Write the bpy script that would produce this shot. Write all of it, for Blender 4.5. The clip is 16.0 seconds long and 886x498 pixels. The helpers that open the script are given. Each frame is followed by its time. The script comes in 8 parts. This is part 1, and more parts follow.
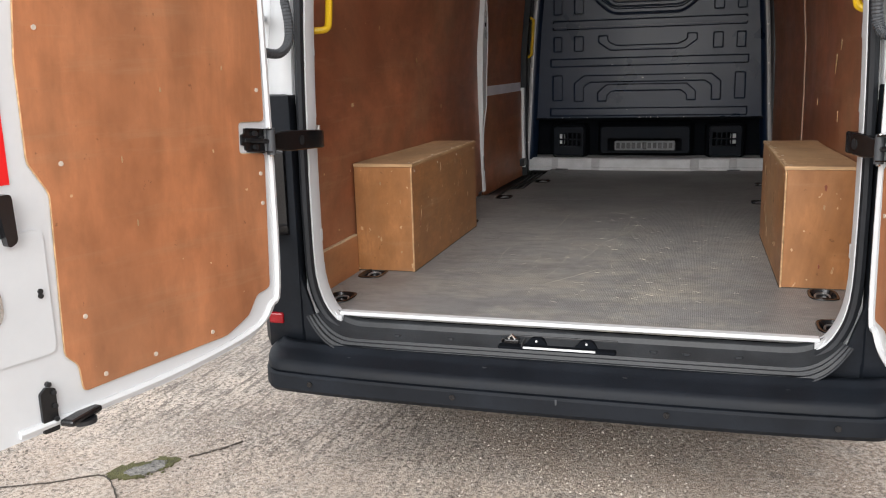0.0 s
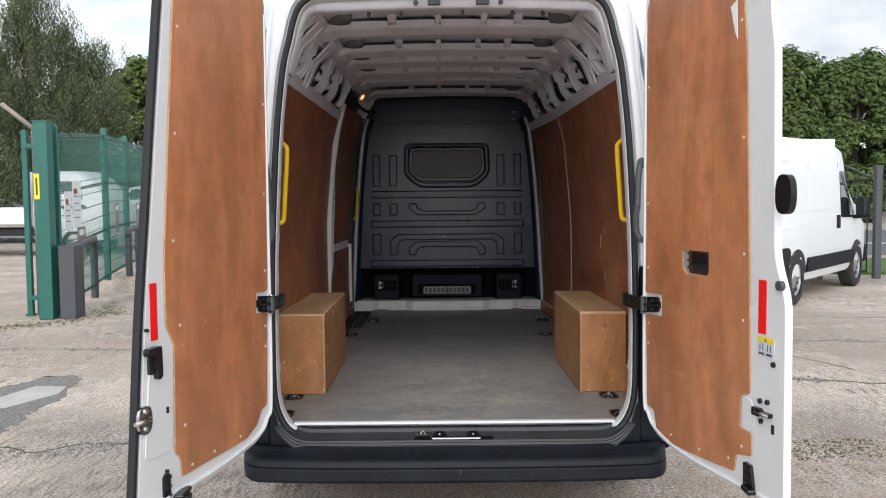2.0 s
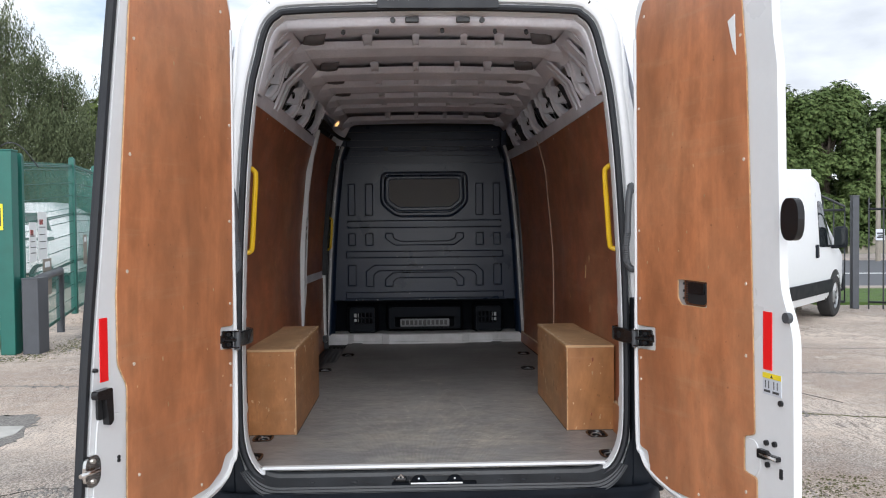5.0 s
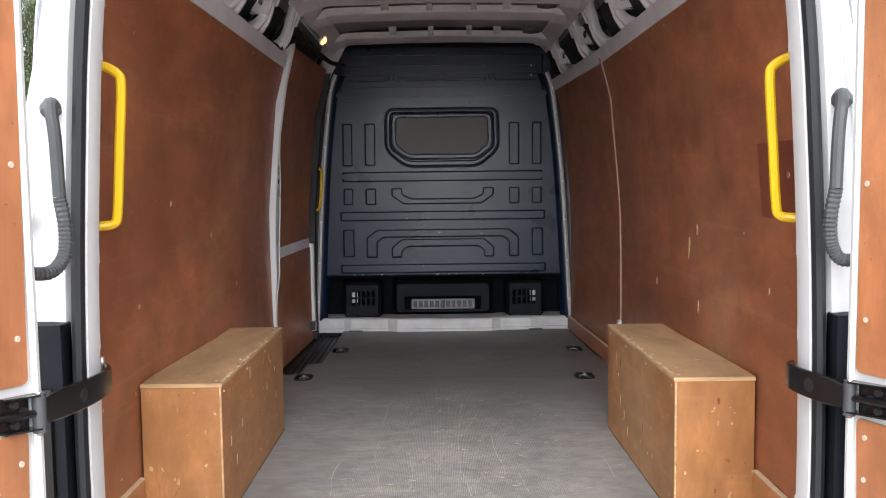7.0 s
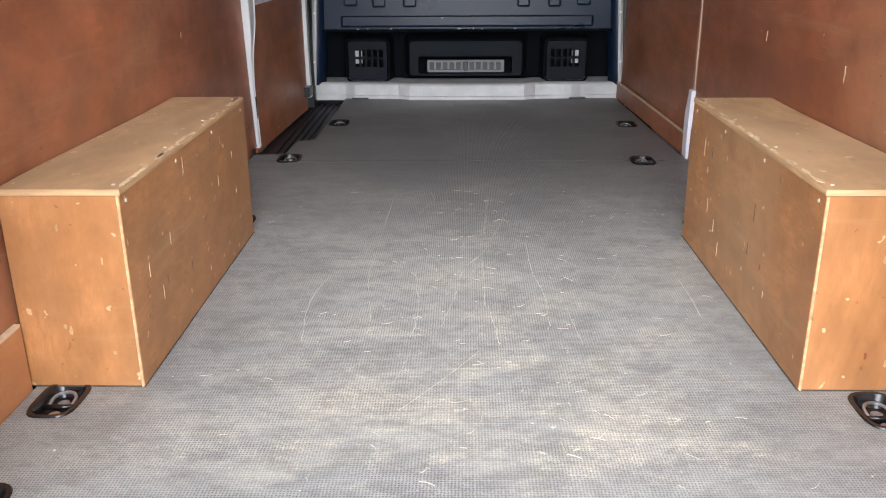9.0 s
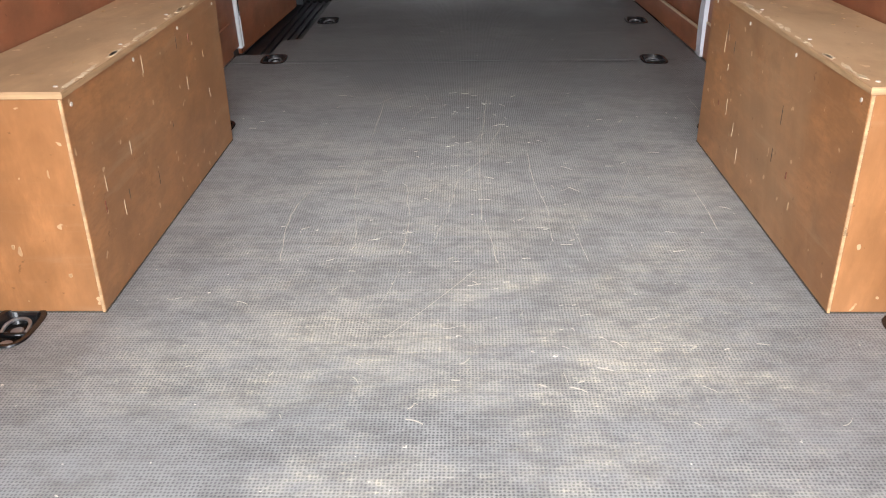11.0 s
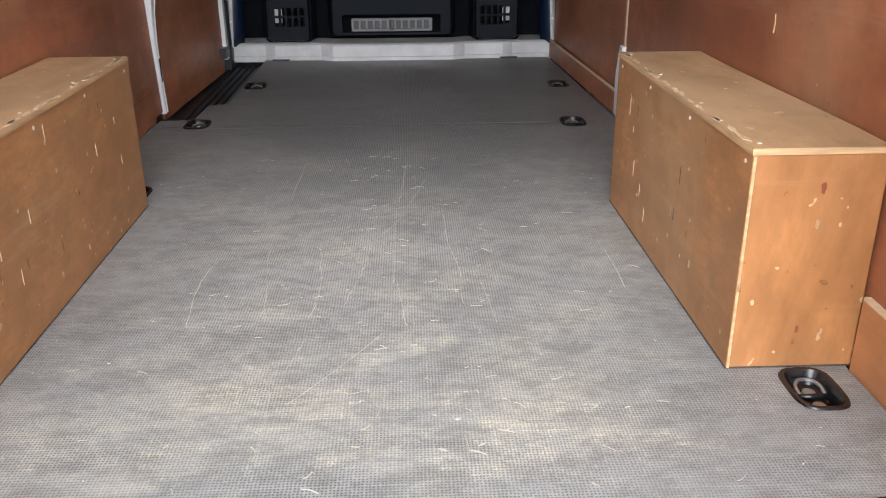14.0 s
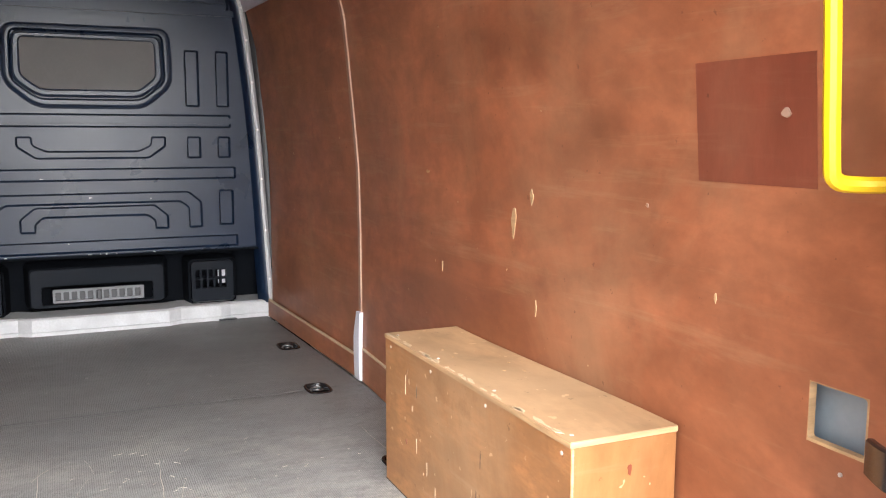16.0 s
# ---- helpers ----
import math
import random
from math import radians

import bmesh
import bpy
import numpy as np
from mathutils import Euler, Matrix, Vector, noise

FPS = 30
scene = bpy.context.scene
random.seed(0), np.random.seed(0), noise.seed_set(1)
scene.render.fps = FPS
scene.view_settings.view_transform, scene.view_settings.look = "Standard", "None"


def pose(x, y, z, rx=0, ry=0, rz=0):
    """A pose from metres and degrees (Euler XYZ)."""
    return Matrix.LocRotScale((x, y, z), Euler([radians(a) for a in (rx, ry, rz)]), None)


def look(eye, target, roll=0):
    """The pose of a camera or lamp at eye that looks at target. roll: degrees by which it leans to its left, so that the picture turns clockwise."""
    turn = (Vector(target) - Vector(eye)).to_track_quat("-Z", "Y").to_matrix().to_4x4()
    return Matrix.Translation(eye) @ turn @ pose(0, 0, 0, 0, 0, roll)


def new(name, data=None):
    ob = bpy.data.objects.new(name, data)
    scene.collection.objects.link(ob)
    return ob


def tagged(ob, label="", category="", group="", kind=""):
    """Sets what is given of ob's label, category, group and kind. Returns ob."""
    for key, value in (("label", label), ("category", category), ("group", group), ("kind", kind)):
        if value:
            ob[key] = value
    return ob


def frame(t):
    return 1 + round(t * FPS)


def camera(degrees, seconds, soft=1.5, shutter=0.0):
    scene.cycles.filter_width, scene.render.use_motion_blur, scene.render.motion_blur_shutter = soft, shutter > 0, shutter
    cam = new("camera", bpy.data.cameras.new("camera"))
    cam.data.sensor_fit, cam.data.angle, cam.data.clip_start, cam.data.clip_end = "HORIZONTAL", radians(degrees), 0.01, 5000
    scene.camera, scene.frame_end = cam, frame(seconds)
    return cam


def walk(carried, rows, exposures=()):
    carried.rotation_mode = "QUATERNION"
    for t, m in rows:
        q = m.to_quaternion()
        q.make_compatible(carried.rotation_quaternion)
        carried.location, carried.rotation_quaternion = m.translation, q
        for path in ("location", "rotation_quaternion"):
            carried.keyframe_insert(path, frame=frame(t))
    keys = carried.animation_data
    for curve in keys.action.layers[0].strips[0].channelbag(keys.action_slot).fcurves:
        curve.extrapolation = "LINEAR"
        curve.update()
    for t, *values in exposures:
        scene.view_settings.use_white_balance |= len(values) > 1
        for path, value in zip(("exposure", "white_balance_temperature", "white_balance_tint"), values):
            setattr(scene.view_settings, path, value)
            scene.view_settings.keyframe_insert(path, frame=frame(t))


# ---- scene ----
from mathutils import geometry

cam = camera(54.0, 16.0, 1.1)
METRES, EYE, TILT, LEAN, TURN = 8.0, 1.5, 0.0, 0.0, 0.0
PATH = [
    (0, (0.379, -2.474, 1.306), (-0.182, -0.6, 0.888), -1.6),
    (0.5, (0.179, -2.711, 1.358), (-0.036, -0.764, 0.954), -1.2),
    (1, (0.097, -3.128, 1.441), (-0.02, -1.155, 1.133), -1.0),
    (1.5, (-0.011, -3.497, 1.495), (-0.043, -1.507, 1.296), -0.7),
    (2, (-0.051, -3.797, 1.546), (-0.048, -1.801, 1.419), -0.5),
    (2.5, (-0.013, -4.045, 1.563), (0.004, -2.047, 1.486), -0.3),
    (3, (-0.072, -4.217, 1.562), (-0.039, -2.218, 1.505), -0.2),
    (3.5, (-0.146, -4.291, 1.532), (-0.097, -2.292, 1.483), -0.3),
    (4, (-0.152, -4.214, 1.525), (-0.091, -2.215, 1.473), -0.4),
    (4.2, (-0.139, -4.12, 1.518), (-0.075, -2.122, 1.465), -0.5),
    (6.3, (0.003, -2.424, 1.549), (0.038, -0.425, 1.484), -0.7),
    (6.5, (-0.001, -2.25, 1.53), (0.028, -0.252, 1.447), -0.7),
    (7, (-0.016, -1.868, 1.515), (-0.011, 0.125, 1.357), -0.7),
    (7.5, (0.063, -1.512, 1.468), (0.039, 0.469, 1.189), -0.6),
    (8, (0.078, -1.294, 1.427), (0.034, 0.662, 1.013), -0.5),
    (8.5, (0.019, -1.088, 1.404), (-0.032, 0.835, 0.855), -0.4),
    (9, (-0.008, -0.949, 1.387), (-0.058, 0.929, 0.701), -0.4),
    (9.5, (0.02, -0.856, 1.344), (-0.029, 0.974, 0.539), -0.7),
    (9.7, (0.023, -0.835, 1.332), (-0.025, 0.977, 0.487), -0.8),
    (11.8, (-0.008, -0.77, 1.327), (-0.066, 1.021, 0.44), -0.8),
    (12, (-0.011, -0.779, 1.324), (-0.061, 1.02, 0.451), -0.6),
    (12.5, (0.0, -0.786, 1.333), (-0.029, 1.022, 0.479), -0.7),
    (13, (0.033, -0.787, 1.329), (0.036, 1.031, 0.494), -0.8),
    (13.5, (0.072, -0.786, 1.329), (0.099, 1.043, 0.519), -0.7),
    (14, (0.09, -0.775, 1.336), (0.155, 1.073, 0.575), -0.4),
    (14.5, (0.095, -0.75, 1.36), (0.199, 1.131, 0.687), 0.0),
    (15, (0.027, -0.702, 1.414), (0.267, 1.211, 0.883), 0.3),
    (15.5, (-0.12, -0.666, 1.458), (0.424, 1.223, 1.091), 0.3),
    (16, (-0.153, -0.677, 1.484), (0.645, 1.138, 1.22), 0.1),
]
EXPOSURE = [(0, 0.82, 6500, 10), (0.5, 0.78, 6500, 10), (1.5, 0.6, 6350, 10), (2.5, 0.30, 6250, 10), (3.5, 0.08, 6150, 10), (4.2, 0.13, 6150, 10), (6.3, 1.25, 6150, 10), (7, 1.55, 6300, 10), (7.5, 1.98, 6350, 10), (8, 2.0, 6300, 10),
            (9, 2.04, 6100, 10), (9.5, 1.90, 6100, 10), (12, 1.80, 6150, 10), (14, 1.8, 6150, 10), (15, 2.36, 6600, 10), (15.5, 2.78, 6300, 10), (16, 2.72, 6300, 10)]
walk(cam, [(t, look(eye, target, roll)) for t, eye, target, roll in PATH], EXPOSURE)

# ---- light ----
SUN_ELEV, SUN_AZ = 26.0, 182.0
world = bpy.data.worlds.new("sky")
scene.world = world
world.use_nodes = True
wn, wl = world.node_tree.nodes, world.node_tree.links
wn.clear()
w_out = wn.new("ShaderNodeOutputWorld")
w_bg = wn.new("ShaderNodeBackground")
w_sky = wn.new("ShaderNodeTexSky")
w_sky.sky_type, w_sky.sun_disc = "NISHITA", False
w_sky.sun_elevation, w_sky.sun_rotation = radians(SUN_ELEV), radians(SUN_AZ)
w_co = wn.new("ShaderNodeTexCoord")
w_map = wn.new("ShaderNodeMapping")
w_map.inputs["Scale"].default_value = (1.0, 1.0, 2.6)
w_map.inputs["Location"].default_value = (0.35, 0.1, 0.55)
w_n1 = wn.new("ShaderNodeTexNoise")
w_n1.inputs["Scale"].default_value, w_n1.inputs["Detail"].default_value, w_n1.inputs["Roughness"].default_value = 2.6, 8.0, 0.52
w_r1 = wn.new("ShaderNodeValToRGB")
w_r1.color_ramp.elements[0].position, w_r1.color_ramp.elements[1].position = 0.25, 0.39
w_n2 = wn.new("ShaderNodeTexNoise")
w_n2.inputs["Scale"].default_value, w_n2.inputs["Detail"].default_value, w_n2.inputs["Roughness"].default_value = 4.2, 7.0, 0.5
w_r2 = wn.new("ShaderNodeValToRGB")
w_r2.color_ramp.elements[0].position, w_r2.color_ramp.elements[1].position = 0.34, 0.66
w_r2.color_ramp.elements[0].color, w_r2.color_ramp.elements[1].color = (5.5, 5.75, 6.15, 1), (10.7, 10.9, 11.1, 1)
w_mix = wn.new("ShaderNodeMix")
w_mix.data_type = "RGBA"
wl.new(w_co.outputs["Generated"], w_map.inputs["Vector"])
wl.new(w_map.outputs["Vector"], w_n1.inputs["Vector"])
wl.new(w_map.outputs["Vector"], w_n2.inputs["Vector"])
wl.new(w_n1.outputs["Fac"], w_r1.inputs["Fac"])
wl.new(w_n2.outputs["Fac"], w_r2.inputs["Fac"])
wl.new(w_r1.outputs["Color"], w_mix.inputs["Factor"])
wl.new(w_sky.outputs["Color"], w_mix.inputs["A"])
wl.new(w_r2.outputs["Color"], w_mix.inputs["B"])
wl.new(w_mix.outputs["Result"], w_bg.inputs["Color"])
w_bg.inputs["Strength"].default_value = 0.093
wl.new(w_bg.outputs["Background"], w_out.inputs["Surface"])
sun = new("sun", bpy.data.lights.new("sun", "SUN"))
sun.data.energy, sun.data.angle, sun.data.color = 2.45, radians(62), (1.0, 0.98, 0.96)
az, el = radians(SUN_AZ), radians(SUN_ELEV)
sun.matrix_world = look((0, 0, 0), (-math.sin(az) * math.cos(el), -math.cos(az) * math.cos(el), -math.sin(el)))


# ---- materials ----
class Nodes:
    """A material under construction: a Principled shader and short calls for its inputs."""

    def __init__(self, name, colour, rough, metal=0.0):
        self.m = bpy.data.materials.new(name)
        self.m.use_nodes = True
        self.t = self.m.node_tree
        self.p = self.t.nodes["Principled BSDF"]
        self.set("Base Color", (*colour, 1)), self.set("Roughness", rough), self.set("Metallic", metal)
        self.co = self.node("ShaderNodeTexCoord").outputs["Object"]

    def node(self, kind):
        return self.t.nodes.new(kind)

    def set(self, key, value):
        self.p.inputs[key].default_value = value

    def link(self, a, b):
        self.t.links.new(a, b)

    def scaled(self, sx, sy, sz, vec=None):
        n = self.node("ShaderNodeMapping")
        n.inputs["Scale"].default_value = (sx, sy, sz)
        self.link(vec or self.co, n.inputs["Vector"])
        return n.outputs["Vector"]

    def noise(self, scale, detail=4.0, rough=0.55, vec=None, warp=0.0):
        n = self.node("ShaderNodeTexNoise")
        n.inputs["Scale"].default_value, n.inputs["Detail"].default_value = scale, detail
        n.inputs["Roughness"].default_value, n.inputs["Distortion"].default_value = rough, warp
        self.link(vec or self.co, n.inputs["Vector"])
        return n.outputs["Fac"]

    def cells(self, scale, vec=None, feature="F1", out="Distance"):
        n = self.node("ShaderNodeTexVoronoi")
        n.feature = feature
        n.inputs["Scale"].default_value = scale
        self.link(vec or self.co, n.inputs["Vector"])
        return n.outputs[out]

    def ramp(self, fac, a, b, lo=0.0, hi=1.0):
        n = self.node("ShaderNodeMapRange")
        n.inputs["From Min"].default_value, n.inputs["From Max"].default_value = a, b
        n.inputs["To Min"].default_value, n.inputs["To Max"].default_value = lo, hi
        self.link(fac, n.inputs["Value"])
        return n.outputs["Result"]

    def times(self, a, b):
        n = self.node("ShaderNodeMath")
        n.operation = "MULTIPLY"
        self.link(a, n.inputs[0])
        if isinstance(b, float):
            n.inputs[1].default_value = b
        else:
            self.link(b, n.inputs[1])
        return n.outputs[0]

    def mix(self, fac, a, b):
        n = self.node("ShaderNodeMix")
        n.data_type = "RGBA"
        for key, v in (("Factor", fac), ("A", a), ("B", b)):
            if isinstance(v, (tuple, float)):
                n.inputs[key].default_value = (*v, 1) if isinstance(v, tuple) else v
            else:
                self.link(v, n.inputs[key])
        return n.outputs["Result"]

    def colour(self, c):
        self.link(c, self.p.inputs["Base Color"])

    def rough(self, r):
        self.link(r, self.p.inputs["Roughness"])

    def bump(self, height, distance, strength=1.0):
        n = self.node("ShaderNodeBump")
        n.inputs["Distance"].default_value, n.inputs["Strength"].default_value = distance, strength
        self.link(height, n.inputs["Height"])
        self.link(n.outputs["Normal"], self.p.inputs["Normal"])

    def random(self):
        return self.node("ShaderNodeObjectInfo").outputs["Random"]


def shade(c, k):
    return tuple(min(1.0, v * k) for v in c)


def plain(name, colour, rough=0.5, metal=0.0, vary=0.15, scale=6.0, bump=0.0, gloss=0.5):
    """A painted, moulded or metal surface with soft stains and fine grain."""
    n = Nodes(name, colour, rough, metal)
    big, fine = n.noise(scale, 5), n.noise(scale * 14, 3)
    c = n.mix(n.ramp(big, 0.3, 0.7), shade(colour, 1 - vary), shade(colour, 1 + vary * 0.6))
    n.colour(n.mix(n.ramp(fine, 0.35, 0.65, 0, 0.4), c, shade(colour, 1 - vary)))
    n.rough(n.ramp(big, 0.3, 0.7, max(0.03, rough * 0.9), min(1, rough * 1.15)))
    n.set("Specular IOR Level", gloss)
    if bump:
        n.bump(fine, bump)
    return n.m


def plywood(name, colour, grain=(2.5, 2.5, 0.5), rough=0.42, wear=0.35, pale=(0.62, 0.42, 0.24), figure=0.16, chips=0.74, stain=0.35, fibres=0.22):
    """Sealed plywood: broad cathedral figure, fine fibres, scuffs, stains and small pale chips."""
    n = Nodes(name, colour, rough)
    long = n.scaled(*grain)
    figure_n = n.noise(1.1, 6, 0.62, long, 2.2)
    fibre = n.noise(36.0, 5, 0.7, long)
    mid_n = n.noise(9.0, 5, 0.6, n.scaled(*[0.6 + 0.4 * g for g in grain]))
    blotch = n.noise(1.3, 6, 0.6)
    c = n.mix(n.ramp(figure_n, 0.32, 0.68), shade(colour, 1 - figure), shade(colour, 1 + figure))
    c = n.mix(n.ramp(mid_n, 0.4, 0.66, 0, 0.5), c, shade(colour, 1 - figure * 1.8))
    c = n.mix(n.ramp(fibre, 0.42, 0.7, 0, fibres), c, shade(colour, 0.72))
    c = n.mix(n.ramp(blotch, 0.42, 0.72, 0, wear), c, shade(pale, 0.62))
    scuff = n.ramp(n.noise(4.0, 7, 0.7, n.scaled(0.45, 0.45, 5.5), 0.3), 0.55, 0.72, 0, wear * 1.1)
    c = n.mix(scuff, c, shade(pale, 0.75))
    rub = n.noise(0.9, 7, 0.68, n.scaled(1.0, 1.0, 0.55), 1.4)
    c = n.mix(n.ramp(rub, 0.52, 0.68, 0, wear * 0.9), c, shade(pale, 0.8))
    c = n.mix(n.ramp(rub, 0.46, 0.34, 0, stain * 0.8), c, shade(colour, 0.6))
    c = n.mix(n.ramp(n.noise(6.5, 7, 0.72), 0.56, 0.74, 0, stain), c, shade(colour, 0.42))
    c = n.mix(n.ramp(n.noise(31.0, 2, 0.5), chips, chips + 0.015, 0, 0.75), c, pale)
    n.colour(n.mix(n.ramp(n.noise(45.0, 3, 0.6), 0.70, 0.73, 0, 0.55), c, shade(colour, 0.3)))
    n.rough(n.ramp(blotch, 0.3, 0.7, rough - 0.08, rough + 0.16))
    n.bump(fibre, 0.0006, 0.5)
    return n.m


M = {}
M["white"] = plain("white_paint", (0.655, 0.667, 0.68), 0.30, 0, 0.05, 3)
# Greyer, mottled version of the body white for the floor lip
M["lip"] = plain("lip_white_paint", (0.54, 0.545, 0.55), 0.45, 0, 0.22, 9)
M["white_far"] = plain("far_white_paint", (0.70, 0.72, 0.735), 0.3, 0, 0.03, 0.7)
M["dusty"] = plain("dusty_primer", (0.78, 0.79, 0.85), 0.45, 0, 0.16, 5)
M["roof_skin"] = plain("dull_roof_primer", (0.70, 0.71, 0.77), 0.6, 0, 0.2, 4)
# Dark copy of the roof primer that paints shade into the hollows
M["grimy"] = plain("shaded_roof_skin", (0.20, 0.195, 0.205), 0.7, 0, 0.3, 14)
M["steel"] = plain("galvanised_strip", (0.40, 0.40, 0.40), 0.45, 0.3, 0.2, 9)
M["zinc"] = plain("zinc_screw", (0.62, 0.60, 0.57), 0.35, 0.9, 0.1, 40)
M["pale_screw"] = plain("pale_filled_screw", (0.60, 0.52, 0.44), 0.5, 0, 0.15, 60)
M["chrome"] = plain("bright_steel", (0.72, 0.71, 0.69), 0.2, 1.0, 0.06, 30)
M["dull_steel"] = plain("dull_steel", (0.42, 0.42, 0.43), 0.38, 0.85, 0.25, 60)
M["rubber"] = plain("black_rubber", (0.010, 0.012, 0.016), 0.62, 0, 0.25, 12)
M["hose"] = plain("grey_hose", (0.06, 0.065, 0.072), 0.5, 0, 0.2, 20)
M["black"] = plain("black_plastic", (0.017, 0.018, 0.020), 0.4, 0, 0.25, 9)
M["gloss_black"] = plain("black_enamel", (0.010, 0.010, 0.011), 0.22, 0, 0.2, 9)
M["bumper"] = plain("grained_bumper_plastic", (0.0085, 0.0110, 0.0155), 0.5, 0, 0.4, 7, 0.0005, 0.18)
M["sill"] = plain("scuffed_sill_plastic", (0.030, 0.033, 0.037), 0.46, 0, 0.5, 9, 0.0005, 0.35)
M["bulkhead"] = plain("black_bulkhead_paint", (0.0066, 0.0165, 0.040), 0.29, 0, 0.15, 5, 0.0002, 0.36)
# Near-black that puts the shade of recesses into colour; black fittings share it
M["recess"] = plain("recess_shade_black", (0.005, 0.0062, 0.0085), 0.8, 0, 0.2, 5, 0, 0.06)
M["hood"] = plain("dull_black_moulding", (0.0065, 0.0095, 0.015), 0.6, 0, 0.2, 5, 0, 0.15)
M["panel_grey"] = plain("grey_board", (0.115, 0.11, 0.105), 0.55, 0, 0.12, 5)
M["grille_grey"] = plain("grey_grille_plastic", (0.17, 0.175, 0.185), 0.5, 0, 0.15, 30)
M["yellow"] = plain("yellow_enamel", (0.68, 0.43, 0.008), 0.36, 0, 0.06, 12)
M["red"] = plain("red_reflective_tape", (0.78, 0.012, 0.014), 0.3, 0, 0.05, 30)
M["lamp_red"] = plain("red_lens", (0.30, 0.008, 0.014), 0.14, 0, 0.1, 20)
M["lamp_clear"] = plain("clear_lens", (0.40, 0.41, 0.43), 0.12, 0.2, 0.1, 20)
M["tyre"] = plain("tyre_rubber", (0.020, 0.020, 0.021), 0.75, 0, 0.3, 14, 0.002)
M["rim"] = plain("silver_hubcap", (0.34, 0.35, 0.36), 0.35, 0.7, 0.15, 12)
M["glass_dark"] = plain("tinted_glass", (0.014, 0.018, 0.02), 0.05, 0, 0.1, 3)
# Pale base colour stands in for sky reflected in a windscreen
M["glass_pale"] = plain("sky_reflection_glass", (0.15, 0.175, 0.185), 0.06, 0, 0.2, 2)
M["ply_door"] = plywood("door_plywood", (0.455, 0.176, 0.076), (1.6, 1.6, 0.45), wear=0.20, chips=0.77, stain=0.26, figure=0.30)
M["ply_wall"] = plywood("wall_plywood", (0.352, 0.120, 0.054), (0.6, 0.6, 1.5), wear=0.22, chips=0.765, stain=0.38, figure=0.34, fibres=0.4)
M["ply_patch"] = plywood("dark_patch_plywood", (0.215, 0.055, 0.028), wear=0.08, chips=0.8)
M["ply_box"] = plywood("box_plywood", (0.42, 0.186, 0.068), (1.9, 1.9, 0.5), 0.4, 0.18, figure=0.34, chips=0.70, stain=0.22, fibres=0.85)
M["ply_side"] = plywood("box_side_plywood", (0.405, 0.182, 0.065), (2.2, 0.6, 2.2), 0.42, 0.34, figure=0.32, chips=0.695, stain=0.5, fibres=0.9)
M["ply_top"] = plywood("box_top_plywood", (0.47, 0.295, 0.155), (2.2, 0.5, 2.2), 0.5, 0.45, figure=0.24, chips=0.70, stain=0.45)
M["ply_edge"] = plywood("raw_plywood_edge", (0.53, 0.34, 0.175), (1, 1, 14), 0.6, 0.25, figure=0.3)
M["raw_wood"] = plain("torn_pale_wood", (0.64, 0.49, 0.32), 0.7, 0, 0.2, 40)
M["joint"] = plain("dusty_joint_strip", (0.44, 0.28, 0.20), 0.6, 0, 0.25, 9)
M["kick"] = plywood("kick_board_plywood", (0.43, 0.185, 0.075), (2.2, 0.5, 2.2), 0.45, 0.2, figure=0.15)


